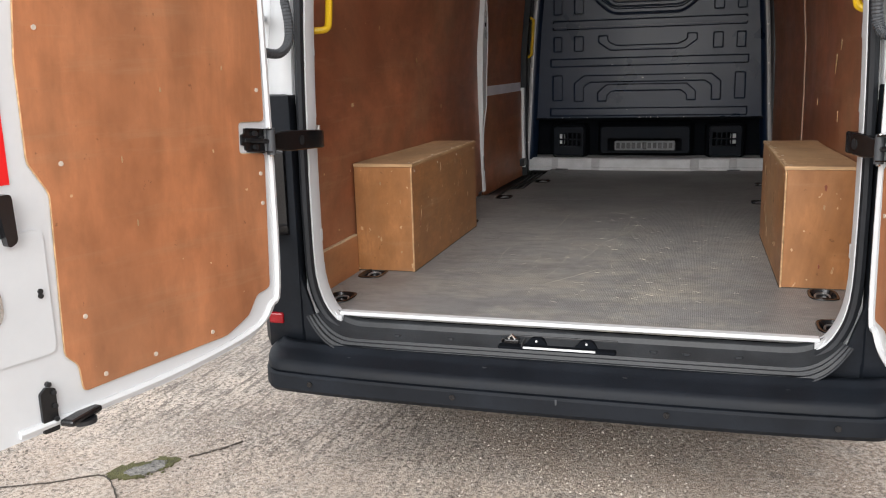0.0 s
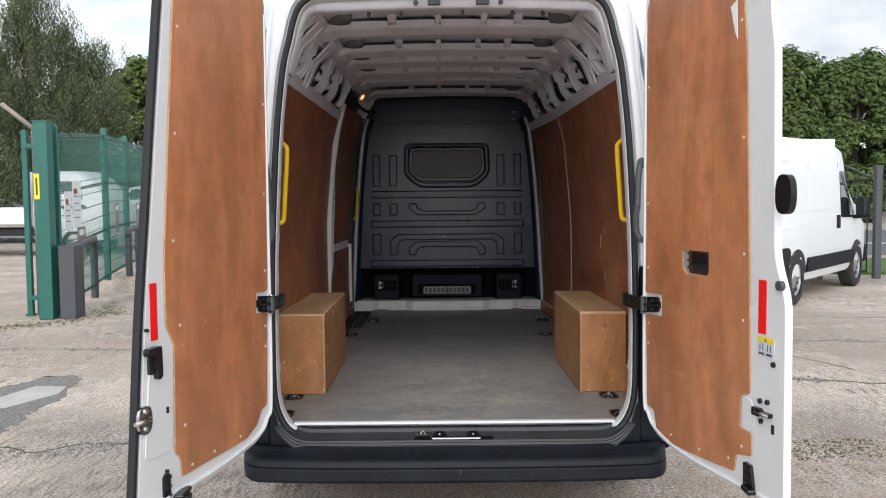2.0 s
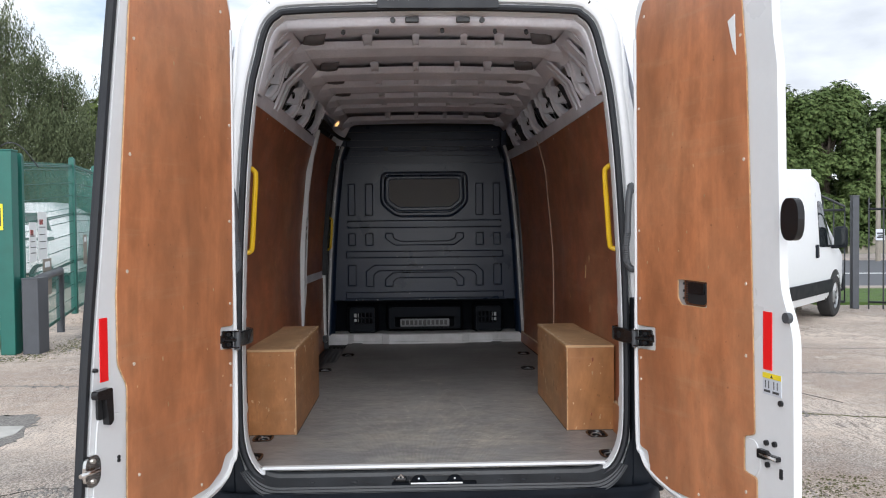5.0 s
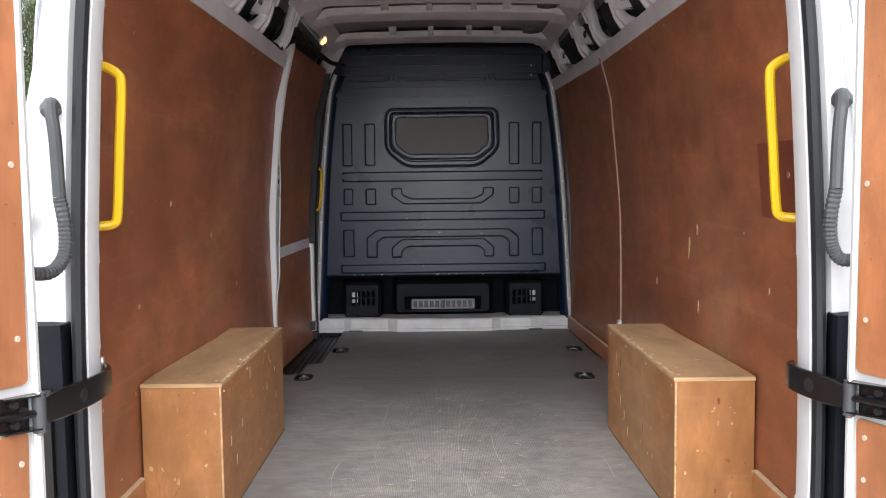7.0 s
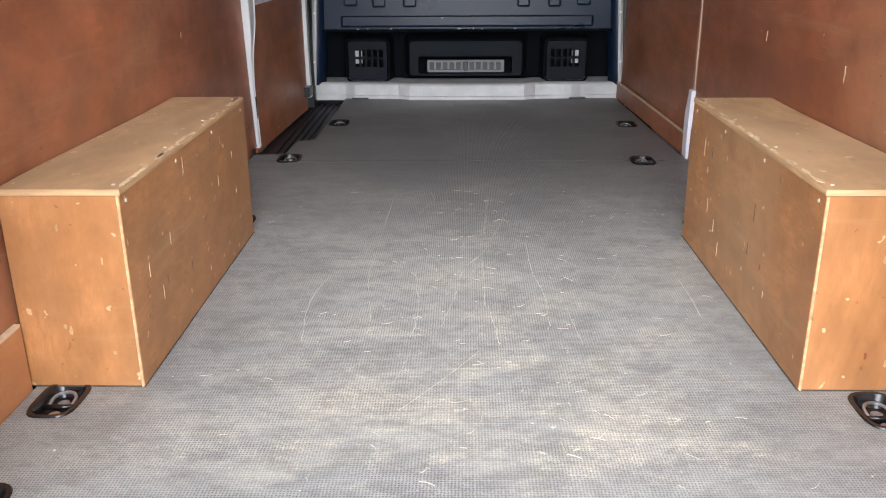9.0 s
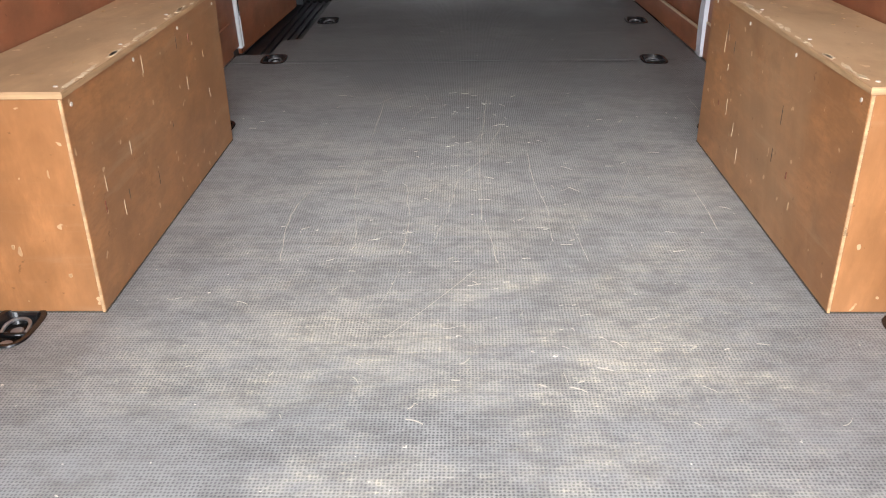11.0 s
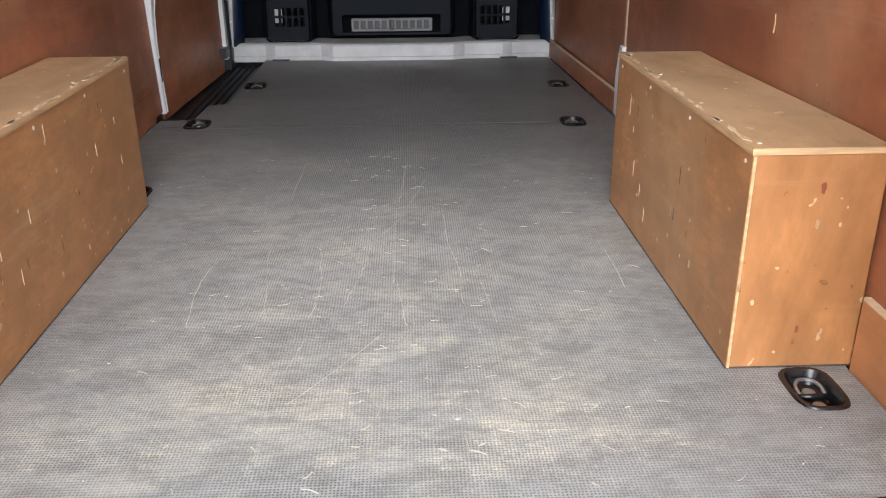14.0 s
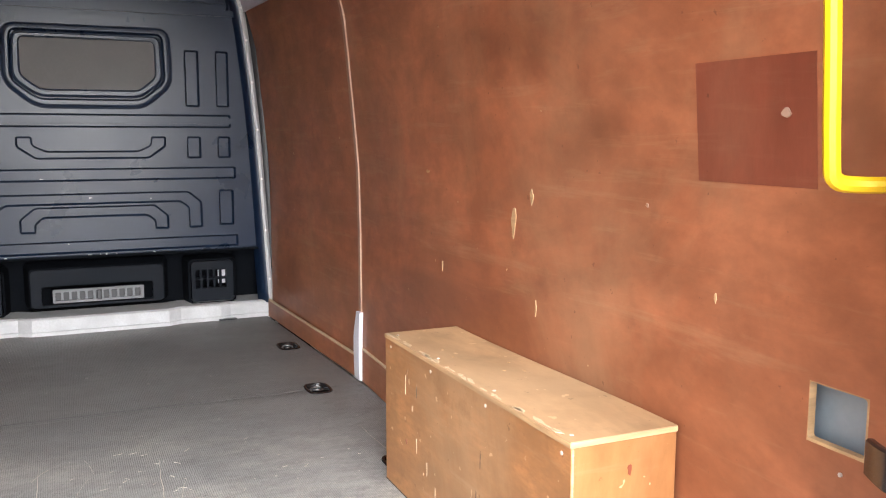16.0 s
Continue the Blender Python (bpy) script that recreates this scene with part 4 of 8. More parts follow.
def build_roof():
    # inner roof skin and front end
    arc = lambda x, z0: z0 - 0.035 * (abs(x) / 0.7) ** 3
    rings = [[(x, y, arc(x, z)) for x in [i * 0.07 - 0.77 for i in range(23)]] for y, z in ((0.10, 2.440), (0.40, 2.443), (1.2, 2.446), (2.4, 2.446), (3.95, 2.440))]
    loft("roof_lining", rings, "roof_skin", van, "grey painted inside of the roof skin", closed=False, thick=0.003)
    bows = (0.71, 1.41, 1.86, 2.36, 2.80, 3.57)
    half = lambda v: lerp([(2.10, 0.778), (2.16, 0.762), (2.22, 0.735), (2.28, 0.695), (2.33, 0.64), (2.37, 0.58)], v)
    fold = ((-0.067, 0.036), (-0.062, 0.006), (-0.055, 0.0), (0.052, -0.018), (0.060, -0.008), (0.066, 0.048), (0.080, 0.050))
    for k, y in enumerate(bows):
        # pressed bow: broad flat underside with folded lips, kinked down at both ends
        path = [(-0.690, 2.325), (-0.662, 2.352), (-0.60, 2.363), (-0.565, 2.376), (-0.40, 2.380), (-0.2, 2.385), (0, 2.387)]
        path = path + [(-x, z) for x, z in reversed(path[:-1])]
        line = curve([(x, y, z) for x, z in path], 3)
        rr = []
        for i, p in enumerate(line):
            a, b = line[max(0, i - 1)], line[min(len(line) - 1, i + 1)]
            d = (b - a).normalized()
            n = Vector((-d.z, 0, d.x))
            w = 1.0 + 0.18 * max(0.0, min(1.0, (abs(p.x) - 0.54) / 0.06))
            rr.append([tuple(p + Vector((0, u * w, 0)) + n * v) for u, v in fold])
        bow = loft("roof_bow", rr, "dusty", van, "grey pressed-steel roof bow", closed=False, smooth=False, thick=0.002)
        for x in (-0.63, -0.50, -0.26, -0.02, 0.22, 0.49, 0.62):
            disc("bow_hole", (x, y + 0.02, lerp([(0, 2.3855), (0.4, 2.379), (0.56, 2.374), (0.63, 2.358)], abs(x))), (0.1 * (1 if x < 0 else -1), 0, 1), 0.0065 if abs(x) > 0.4 else 0.004, 0.006, "black", bow, n=10)
        # painted shade where the crumpled skin dips behind the bow, and small pads
        for x, w, h in ((-0.29, 0.05, 0.03), (-0.06, 0.035, 0.03), (0.17, 0.035, 0.03), (0.34, 0.05, 0.03)):
            rings = [[(x + w / 2 * e * (0.75 + 0.25 * f), y - 0.075 - 0.05 * f, 2.392 + h * (1 - abs(e) ** 2.5) * 0.2 + 0.042 * f) for e in [i / 5 - 1 for i in range(11)]] for f in (0, 0.35, 0.7, 1.0)]
            loft("roof_pad", rings, "roof_skin", bow, closed=False, thick=0.003)
        for s in (-1, 1):
            if s < 0 and k > 3:
                continue
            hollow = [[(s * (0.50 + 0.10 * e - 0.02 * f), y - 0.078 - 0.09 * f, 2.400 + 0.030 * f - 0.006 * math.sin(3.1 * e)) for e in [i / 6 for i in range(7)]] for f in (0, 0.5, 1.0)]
            loft("hollow_shade", hollow, "grimy", bow, closed=False, thick=0.002)
            # channel post from the bow's end, bent outwards, with a flared foot on the cap rail
            spine = [(0.668, 2.352, 0.056), (0.690, 2.318, 0.046), (0.704, 2.280, 0.036), (0.716, 2.235, 0.032), (0.734, 2.190, 0.036), (0.762, 2.156, 0.052), (0.788, 2.140, 0.074)]
            rr = []
            for i, (x, z, w) in enumerate(spine):
                a, b = spine[max(0, i - 1)], spine[min(len(spine) - 1, i + 1)]
                t = Vector((b[0] - a[0], 0, b[1] - a[1])).normalized()
                n = Vector((t.z, 0, -t.x))
                rr.append([(s * (x + n.x * dv), y + w * u, z + n.z * dv) for u, dv in ((-1.25, -0.034), (-1.2, -0.006), (-1.0, 0.002), (-0.62, 0.002), (-0.5, -0.010), (0.0, -0.012), (0.5, -0.010), (0.62, 0.002), (1.0, 0.002), (1.2, -0.006), (1.25, -0.034))])
            post = loft("rib_post", rr, "dusty", van, "grey pressed-steel rib post with a flared foot", closed=False, thick=0.002)
            gus = [(0.664, 2.350), (0.700, 2.262), (0.722, 2.262), (0.735, 2.33), (0.70, 2.40), (0.62, 2.40)]
            slab("gusset", gus, lambda u, v, d, s=s, y=y: (s * u, y + 0.055 + d, v), 0.0, 0.003, "dusty", post)
            if k != 3:
                # square bracket plate with a rounded upright slot, facing the rear doors
                br = rounded([(0.704, 2.308), (0.792, 2.300), (0.800, 2.222), (0.722, 2.214)], 0.008)
                slab("bracket", br, lambda u, v, d, s=s, y=y: (s * u, y - 0.062 + d, v), 0.0, 0.003, "dusty", post, "", holes=[rounded(rect(0.740, 2.246, 0.757, 2.282), 0.008)])
                slab("bracket_foot", [(0.716, y - 0.062), (0.80, y - 0.062), (0.80, y - 0.02), (0.716, y - 0.03)], lambda u, v, d, s=s: (s * u, v, 2.214 + d), 0.0, 0.003, "dusty", post)
    for s in (-1, 1):
        g = lambda u, v, d, s=s: (s * (half(v) + d), u, v)
        ends = (0.15,) + bows + (3.86,)
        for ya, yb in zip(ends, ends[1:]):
            # dark sheet in bumper plastic stands for the shaded void between ribs
            slab("dark_opening", rect(ya + 0.03, 2.13, yb - 0.03, 2.31), g, 0.075, 0.079, "bumper", van, "dark sheet painted as the shade between the roof ribs")
            slab("top_rail", [(ya + 0.05, 2.325), (yb - 0.05, 2.325), (yb - 0.04, 2.40), (ya + 0.04, 2.40)], g, 0.030, 0.034, "dusty", van)
        # straight pressed uprights in the rear bay, with rounded slots
        for y, w, hole in ((0.20, 0.030, 0.0), (0.36, 0.045, 0.020), (0.47, 0.022, 0.0), (0.86, 0.024, 0.0), (0.96, 0.032, 0.012)):
            up = [(y - w, 2.12), (y + w, 2.12), (y + w * 0.9, 2.25), (y + w * 1.1, 2.35), (y - w * 1.1, 2.35), (y - w * 0.9, 2.25)]
            bar = slab("upright", up, g, -0.004, 0.012, "dusty", van, "grey pressed-steel upright", bevel=0.003, holes=[])
            if hole:
                slab("slot", oval(y, 2.20, hole, hole * 1.8, 14), g, -0.0065, -0.003, "recess", bar)
    # roof frame that carries on inwards from the rear opening's upper edge
    deep = lambda o: (lambda z: -0.012 + (o + 0.012) * lerp([(2.1, 0.0), (2.25, 0.12), (2.36, 0.45), (2.395, 1.0)], z))
    hd = [seal_line(-0.011, 0.036, 8), seal_line(deep(-0.024), 0.040, 8), seal_line(deep(-0.042), 0.056, 8), seal_line(deep(-0.046), 0.066, 8), seal_line(deep(-0.044), 0.11, 8), seal_line(deep(-0.034), 0.15, 8), seal_line(0.02, 0.17, 8)]
    loft("header_beam", hd, "dusty", van, "grey pressed-steel beam round the top of the opening", closed=False, smooth=True, thick=0.003)
    for x in (-0.36, -0.22, 0.05, 0.27, 0.40):
        disc("beam_hole", (x, 0.062, 2.338 - 0.02 * abs(x)), (0, 1, 0.6), 0.009, 0.02, "black", van, n=10)
    # wiring loom and the small load-bay lamp at the front
    loom = [(-0.79, 1.80, 2.14), (-0.785, 2.10, 2.15), (-0.775, 2.40, 2.16), (-0.76, 2.62, 2.23), (-0.735, 2.85, 2.26), (-0.715, 3.10, 2.25), (-0.70, 3.35, 2.25), (-0.67, 3.55, 2.24), (-0.62, 3.72, 2.25)]
    tube("wiring_loom", curve(loom, 5), 0.014, "rubber", van, "black taped wiring loom", 7)
    slab("corner_panel", [(-0.80, 1.98), (-0.735, 2.03), (-0.705, 2.18), (-0.60, 2.376), (-0.74, 2.40), (-0.81, 2.24)], lambda u, v, d: (u, 3.745 + d, v), 0.0, 0.004, "dusty", van, "grey painted corner panel beside the bulkhead")
    lamp = tagged(new("load_lamp"), "small load-bay lamp with a lit amber lens")
    lamp.parent = van
    slab("lamp_body", rounded(rect(-0.045, -0.028, 0.045, 0.028), 0.012), lambda u, v, d: (-0.676 + v * 0.7, 3.20 + u, 2.338 + v * 0.7 - d), 0.0, 0.018, "dusty", lamp, bevel=0.004)
    slab("lamp_lens", rounded(rect(-0.034, -0.018, 0.034, 0.018), 0.010), lambda u, v, d: (-0.670 + v * 0.7, 3.195 + u, 2.322 + v * 0.7 - d), 0.0, 0.012, "lit", lamp, bevel=0.004)


build_roof()


def pierced(outline, holes, place, rise, slope):
    """A sheet of pressed steel standing proud by rise, with sunk shapes whose walls slope inwards."""
    rings = [list(outline)] + [list(h) for h in holes]
    pts, edges = [], []
    for ring in rings:
        n0 = len(pts)
        pts += [Vector(p) for p in ring]
        edges += [(n0 + i, n0 + (i + 1) % len(ring)) for i in range(len(ring))]
    verts, _, tris, *_ = geometry.delaunay_2d_cdt(pts, edges, [], 0, 1e-5)

    def inside(p, ring):
        odd = False
        for (xa, ya), (xb, yb) in zip(ring, ring[1:] + ring[:1]):
            if (ya > p.y) != (yb > p.y) and p.x < xa + (p.y - ya) / (yb - ya) * (xb - xa):
                odd = not odd
        return odd

    bm = bmesh.new()
    top = [bm.verts.new(place(v.x, v.y, rise)) for v in verts]
    for t in tris:
        c = (verts[t[0]] + verts[t[1]] + verts[t[2]]) / 3
        if inside(c, rings[0]) and not any(inside(c, h) for h in rings[1:]):
            bm.faces.new([top[i] for i in t])
    for k, ring in enumerate(rings):
        n = len(ring)
        area = sum(ring[i][0] * ring[(i + 1) % n][1] - ring[(i + 1) % n][0] * ring[i][1] for i in range(n))
        low = []
        for i in range(n):
            a, b = Vector(ring[i - 1]), Vector(ring[(i + 1) % n])
            d = (b - a).normalized() * (1 if area > 0 else -1)
            w = -slope if k else 0.0
            low.append((ring[i][0] + d.y * w, ring[i][1] - d.x * w))
        add_loft(bm, [[place(u, v, rise) for u, v in ring], [place(u, v, -0.002) for u, v in low]], smooth=False)
    bmesh.ops.remove_doubles(bm, verts=bm.verts, dist=1e-5)
    bmesh.ops.delete(bm, geom=[v for v in bm.verts if not v.link_faces], context="VERTS")
    return bm


def build_bulkhead():
    bh = tagged(new("bulkhead"), "black pressed-steel bulkhead with raised swages and a blanked window")
    bh.parent = van
    face = lambda u, v, d: (u, BULK - d, v)
    sides = [(0.80, 0.885), (0.785, 1.2), (0.765, 1.58), (0.735, 1.90), (0.712, 2.13), (0.705, 2.25), (0.70, 2.34), (0.68, 2.372)]
    outline = [(x, z) for x, z in sides] + [(-x, z) for x, z in reversed(sides)]
    slab("upper_panel", outline, face, -0.02, -0.002, "bulkhead", bh)
    low = [(0.84, 0.50), (0.825, 0.70), (0.80, 0.93), (-0.80, 0.93), (-0.825, 0.70), (-0.84, 0.50)]
    # recess under the ledge, its shade painted in near-black
    slab("lower_panel", low, face, -0.195, -0.18, "recess", bh)
    box("ledge", (0, BULK + 0.085, 0.889), (1.60, 0.21, 0.014), "recess", bh, bevel=0.005)
    box("ledge_lip", (0, BULK - 0.008, 0.890), (1.40, 0.022, 0.016), "bulkhead", bh, bevel=0.006)

    def swage(outline, r=0.012, h=0.010, name="swage", mat="bulkhead"):
        slab(name, rounded(outline, r, 3), face, -0.002, h, mat, bh, bevel=min(0.005, h * 0.6))

    pressings = []

    def frame_swage(outline, w=0.016, r=0.02, h=0.010):
        """A pressing sunk into the sheet."""
        pressings.append(rounded(outline, r, 3))

    def rim(outline, w, r):
        pts = [(x, BULK + 0.001, z) for x, z in rounded(outline, r, 5)]
        tube("window_rim", pts, w, "bulkhead", bh, n=10, closed=True)

    # window blank: outer rims and grey board
    win = [(-0.362, 1.976), (0.362, 1.976), (0.368, 1.716), (0.238, 1.606), (-0.238, 1.606), (-0.368, 1.716)]
    rim(win, 0.017, 0.055)
    mid = [(-0.325, 1.947), (0.325, 1.947), (0.332, 1.735), (0.228, 1.655), (-0.228, 1.655), (-0.332, 1.735)]
    rim(mid, 0.007, 0.04)
    slab("window_blank", rounded([(-0.295, 1.92), (0.295, 1.92), (0.297, 1.752), (0.218, 1.688), (-0.218, 1.688), (-0.297, 1.752)], 0.02), face, -0.004, 0.006, "panel_grey", bh, "dull grey board blanking the bulkhead window", bevel=0.003)
    rim([(-0.3, 1.925), (0.3, 1.925), (0.302, 1.75), (0.22, 1.683), (-0.22, 1.683), (-0.302, 1.75)], 0.004, 0.03)
    for s in (-1, 1):
        for a, b in ((0.435, 0.505), (0.585, 0.65)):
            fl = lambda z0, z1: [(s * a, z0), (s * b, z0), (s * b, z1), (s * a, z1)]
            frame_swage(fl(1.612, 1.888), 0.010, 0.012)
            frame_swage(fl(1.357, 1.466), 0.010, 0.012)
        frame_swage([(s * 0.583, 1.015), (s * 0.658, 1.015), (s * 0.658, 1.198), (s * 0.583, 1.198)], 0.010, 0.012)
    # cross bars
    swage([(-0.66, 1.556), (0.66, 1.556), (0.66, 1.528), (-0.66, 1.528)], 0.012, 0.016)
    frame_swage([(-0.655, 1.574), (0.655, 1.574), (0.655, 1.508), (-0.655, 1.508)], 0.010, 0.012)
    frame_swage([(-0.673, 1.314), (0.673, 1.314), (0.673, 1.252), (-0.673, 1.252)], 0.012, 0.012)
    frame_swage([(-0.676, 0.966), (0.676, 0.966), (0.676, 0.905), (-0.676, 0.905)], 0.012, 0.012)
    for z0, z1 in ((1.574, 1.612), (1.466, 1.508)):
        for x in (-0.56, -0.21, 0.17, 0.56):
            box("spot_tab", (x, BULK - 0.002, z1 if z0 > 1.5 else z0 + 0.03), (0.018, 0.01, 0.014), "black", bh, bevel=0.003)
    # channel-shaped swages
    frame_swage([(-0.336, 1.466), (-0.265, 1.466), (-0.262, 1.425), (-0.205, 1.398), (0.205, 1.398), (0.262, 1.425), (0.265, 1.466), (0.336, 1.466), (0.336, 1.416), (0.255, 1.358), (-0.255, 1.358), (-0.336, 1.416)], 0.010, 0.012)
    frame_swage([(-0.505, 1.008), (-0.505, 1.140), (-0.435, 1.195), (0.435, 1.195), (0.500, 1.140), (0.500, 1.008), (0.432, 1.008), (0.432, 1.110), (0.392, 1.140), (-0.392, 1.140), (-0.432, 1.110), (-0.432, 1.008)], 0.010, 0.012)
    frame_swage([(-0.340, 1.008), (-0.340, 1.076), (-0.272, 1.132), (0.272, 1.132), (0.336, 1.076), (0.336, 1.008), (0.268, 1.008), (0.268, 1.050), (0.232, 1.078), (-0.232, 1.078), (-0.268, 1.050), (-0.268, 1.008)], 0.010, 0.012)
    frame_swage(rect(-0.66, 2.08, 0.66, 2.335), 0.010, 0.02)
    part("pressed_sheet", pierced(outline, pressings + [rounded([(-0.34, 1.962), (0.34, 1.962), (0.347, 1.726), (0.232, 1.635), (-0.232, 1.635), (-0.347, 1.726)], 0.04, 3)], face, 0.012, 0.009), "bulkhead", bh)
    # upper beams
    slab("trough", rounded(rect(-0.652, 2.088, 0.652, 2.328), 0.02), face, -0.001, 0.002, "bulkhead", bh, "black trough above the window")
    for z, w, h, d in ((2.072, 0.70, 0.030, 0.020), (2.128, 0.64, 0.016, 0.016), (2.205, 0.64, 0.018, 0.026), (2.262, 0.64, 0.014, 0.016), (2.335, 0.66, 0.028, 0.030)):
        swage([(-w, z - h / 2), (w, z - h / 2), (w, z + h / 2), (-w, z + h / 2)], 0.006, d, "cross_beam")
    for x in (-0.48, -0.16, 0.16, 0.48):
        box("beam_plate", (x, BULK - 0.014, 2.166), (0.26, 0.014, 0.020), "bulkhead", bh, bevel=0.005)
    for x in (-0.32, 0.0, 0.32):
        box("beam_clip", (x, BULK - 0.020, 2.180), (0.030, 0.014, 0.034), "black", bh, bevel=0.004)
    for z in (2.13, 2.19, 2.25):
        disc("rivet", (0.585, BULK - 0.003, z), (0, 1, 0), 0.006, 0.008, "zinc", bh, n=8)
    rng = random.Random(21)
    for k in range(26):
        x, z = rng.uniform(-0.62, 0.62), rng.choice((0.897, 0.897, 0.97, 1.25, rng.uniform(0.95, 1.4)))
        w, h = rng.uniform(0.003, 0.012), rng.uniform(0.002, 0.005)
        slab("paint_chip", [(x + w * math.cos(t) * rng.uniform(0.4, 1), z + h * math.sin(t) * rng.uniform(0.4, 1)) for t in [2 * math.pi * i / 7 for i in range(7)]], face, 0.0005, 0.0195 if z < 0.9 else 0.0012, "steel", bh)
    # corner hoods with small grilles, and the heater grille
    for s in (-1, 1):
        u0, u1 = (0.435, 0.645)
        g = lambda u, v, d: (s * u, BULK + 0.02 - d, v)
        holes = [rounded(rect(0.455 + 0.033 * i, 0.692 + 0.052 * j, 0.479 + 0.033 * i, 0.735 + 0.052 * j), 0.003, 2) for i in range(5) for j in range(2)]
        slab("vent_hood", rounded(rect(u0, 0.625, u1, 0.83), 0.02), g, -0.02, 0.02, "hood", bh, "black vent hood with slots", holes=holes)
        ring = rounded(rect(u0 - 0.006, 0.62, u1 + 0.006, 0.835), 0.03, 3)
        wide = rounded(rect(u0 - 0.03, 0.60, u1 + 0.03, 0.85), 0.03, 3)
        loft("hood_side", [[g(a, b, 0.021) for a, b in ring], [g(a, b, 0.014) for a, b in rounded(rect(u0 - 0.016, 0.61, u1 + 0.016, 0.845), 0.035, 3)], [g(a, b, -0.10) for a, b in wide]], "recess", bh)
        # white plate painted as daylight from the cab behind the slots
        box("daylight_plate", (s * 0.60, BULK + 0.052, 0.74), (0.05, 0.004, 0.07), "paper", bh, bevel=0.001)
    loft("heater_hood", [[face(a, b, e) for a, b in rounded(rect(-0.31 - k, 0.63, 0.30 + k, 0.826 + k), 0.03, 3)] for k, e in ((0.0, -0.031), (0.008, -0.036), (0.03, -0.12))], "recess", bh)
    slab("heater_surround", rounded(rect(-0.31, 0.64, 0.30, 0.825), 0.025), face, -0.055, -0.03, "hood", bh, "black surround of the heater grille", holes=[rounded(rect(-0.265, 0.652, 0.25, 0.745), 0.015)])
    cells = [rounded(rect(-0.204 + 0.0365 * i, 0.672, -0.178 + 0.0365 * i, 0.714), 0.004, 2) for i in range(11)]
    slab("heater_grille", rounded(rect(-0.215, 0.660, 0.205, 0.726), 0.008), face, -0.045, -0.028, "grille_grey", bh, "grey plastic heater grille with eleven square cells", holes=cells)
    box("grille_dark", (-0.005, BULK + 0.050, 0.693), (0.40, 0.004, 0.06), "black", bh, bevel=0.001)
    box("grille_latch", (-0.004, BULK + 0.030, 0.692), (0.022, 0.012, 0.05), "black", bh, bevel=0.003)
    # side posts with bolt holes
    for s in (-1, 1):
        post = [(s * 0.832, 3.80, 0.60), (s * 0.815, 3.80, 0.9), (s * 0.797, 3.80, 1.25), (s * 0.775, 3.80, 1.58), (s * 0.745, 3.80, 1.88), (s * 0.715, 3.80, 2.10), (s * 0.68, 3.80, 2.20)]
        line = curve(post, 4)
        tube("side_post", line, 0.014, "steel", bh, "grey steel edge post with bolt holes", 6, squash=(0.5, 1.0))
        for i in range(2, len(line) - 2, 3):
            disc("bolt", tuple(line[i] + Vector((-s * 0.002, -0.012, 0))), (0, 1, 0), 0.006, 0.008, "zinc", bh, n=8)
        fill = [[(s * (p.x * s), 3.80, p.z) for p in line], [(s * (p.x * s - 0.06), BULK, p.z) for p in line]]
        loft("post_return", fill, "bulkhead", bh, closed=False, thick=0.003)
        back = [[(s * (p.x * s), 3.806, p.z) for p in line], [(s * 0.90, 3.82, p.z) for p in line]]
        loft("post_fill", back, "black", bh, closed=False, thick=0.003)
    tube("grab_handle", [(-0.80, 3.76, 1.60), (-0.775, 3.75, 1.585), (-0.782, 3.75, 1.46), (-0.792, 3.75, 1.345), (-0.815, 3.76, 1.33)], 0.011, "yellow", van, "yellow enamelled grab handle by the side door")
    # white floor lip with pressed waves
    prof = [(-0.84, 0.0), (-0.66, 0.0), (-0.61, -0.022), (-0.37, -0.022), (-0.31, -0.055), (0.31, -0.055), (0.37, -0.022), (0.57, -0.022), (0.62, 0.0), (0.84, 0.0)]
    path = [Vector((x, 3.815 + y, 0)) for x, y in prof]
    rr = [[(p.x, p.y + dy, z) for p in path] for dy, z in ((-0.006, FLOOR - 0.01), (-0.004, 0.545), (0.002, 0.549), (0.006, 0.604), (0.016, 0.612), (0.17, 0.616))]
    loft("floor_lip", rr, "lip", van, "white painted floor lip below the bulkhead, mottled", closed=False, smooth=False, thick=0.003)
    for x in (-0.58, 0.60):
        box("lip_tab", (x, 3.785, FLOOR + 0.004), (0.09, 0.03, 0.006), "black", van, bevel=0.002)
    # end wall behind the bulkhead
    box("cab_closing_panel", (0, 4.08, 1.4), (1.82, 0.02, 2.1), "black", van)


build_bulkhead()


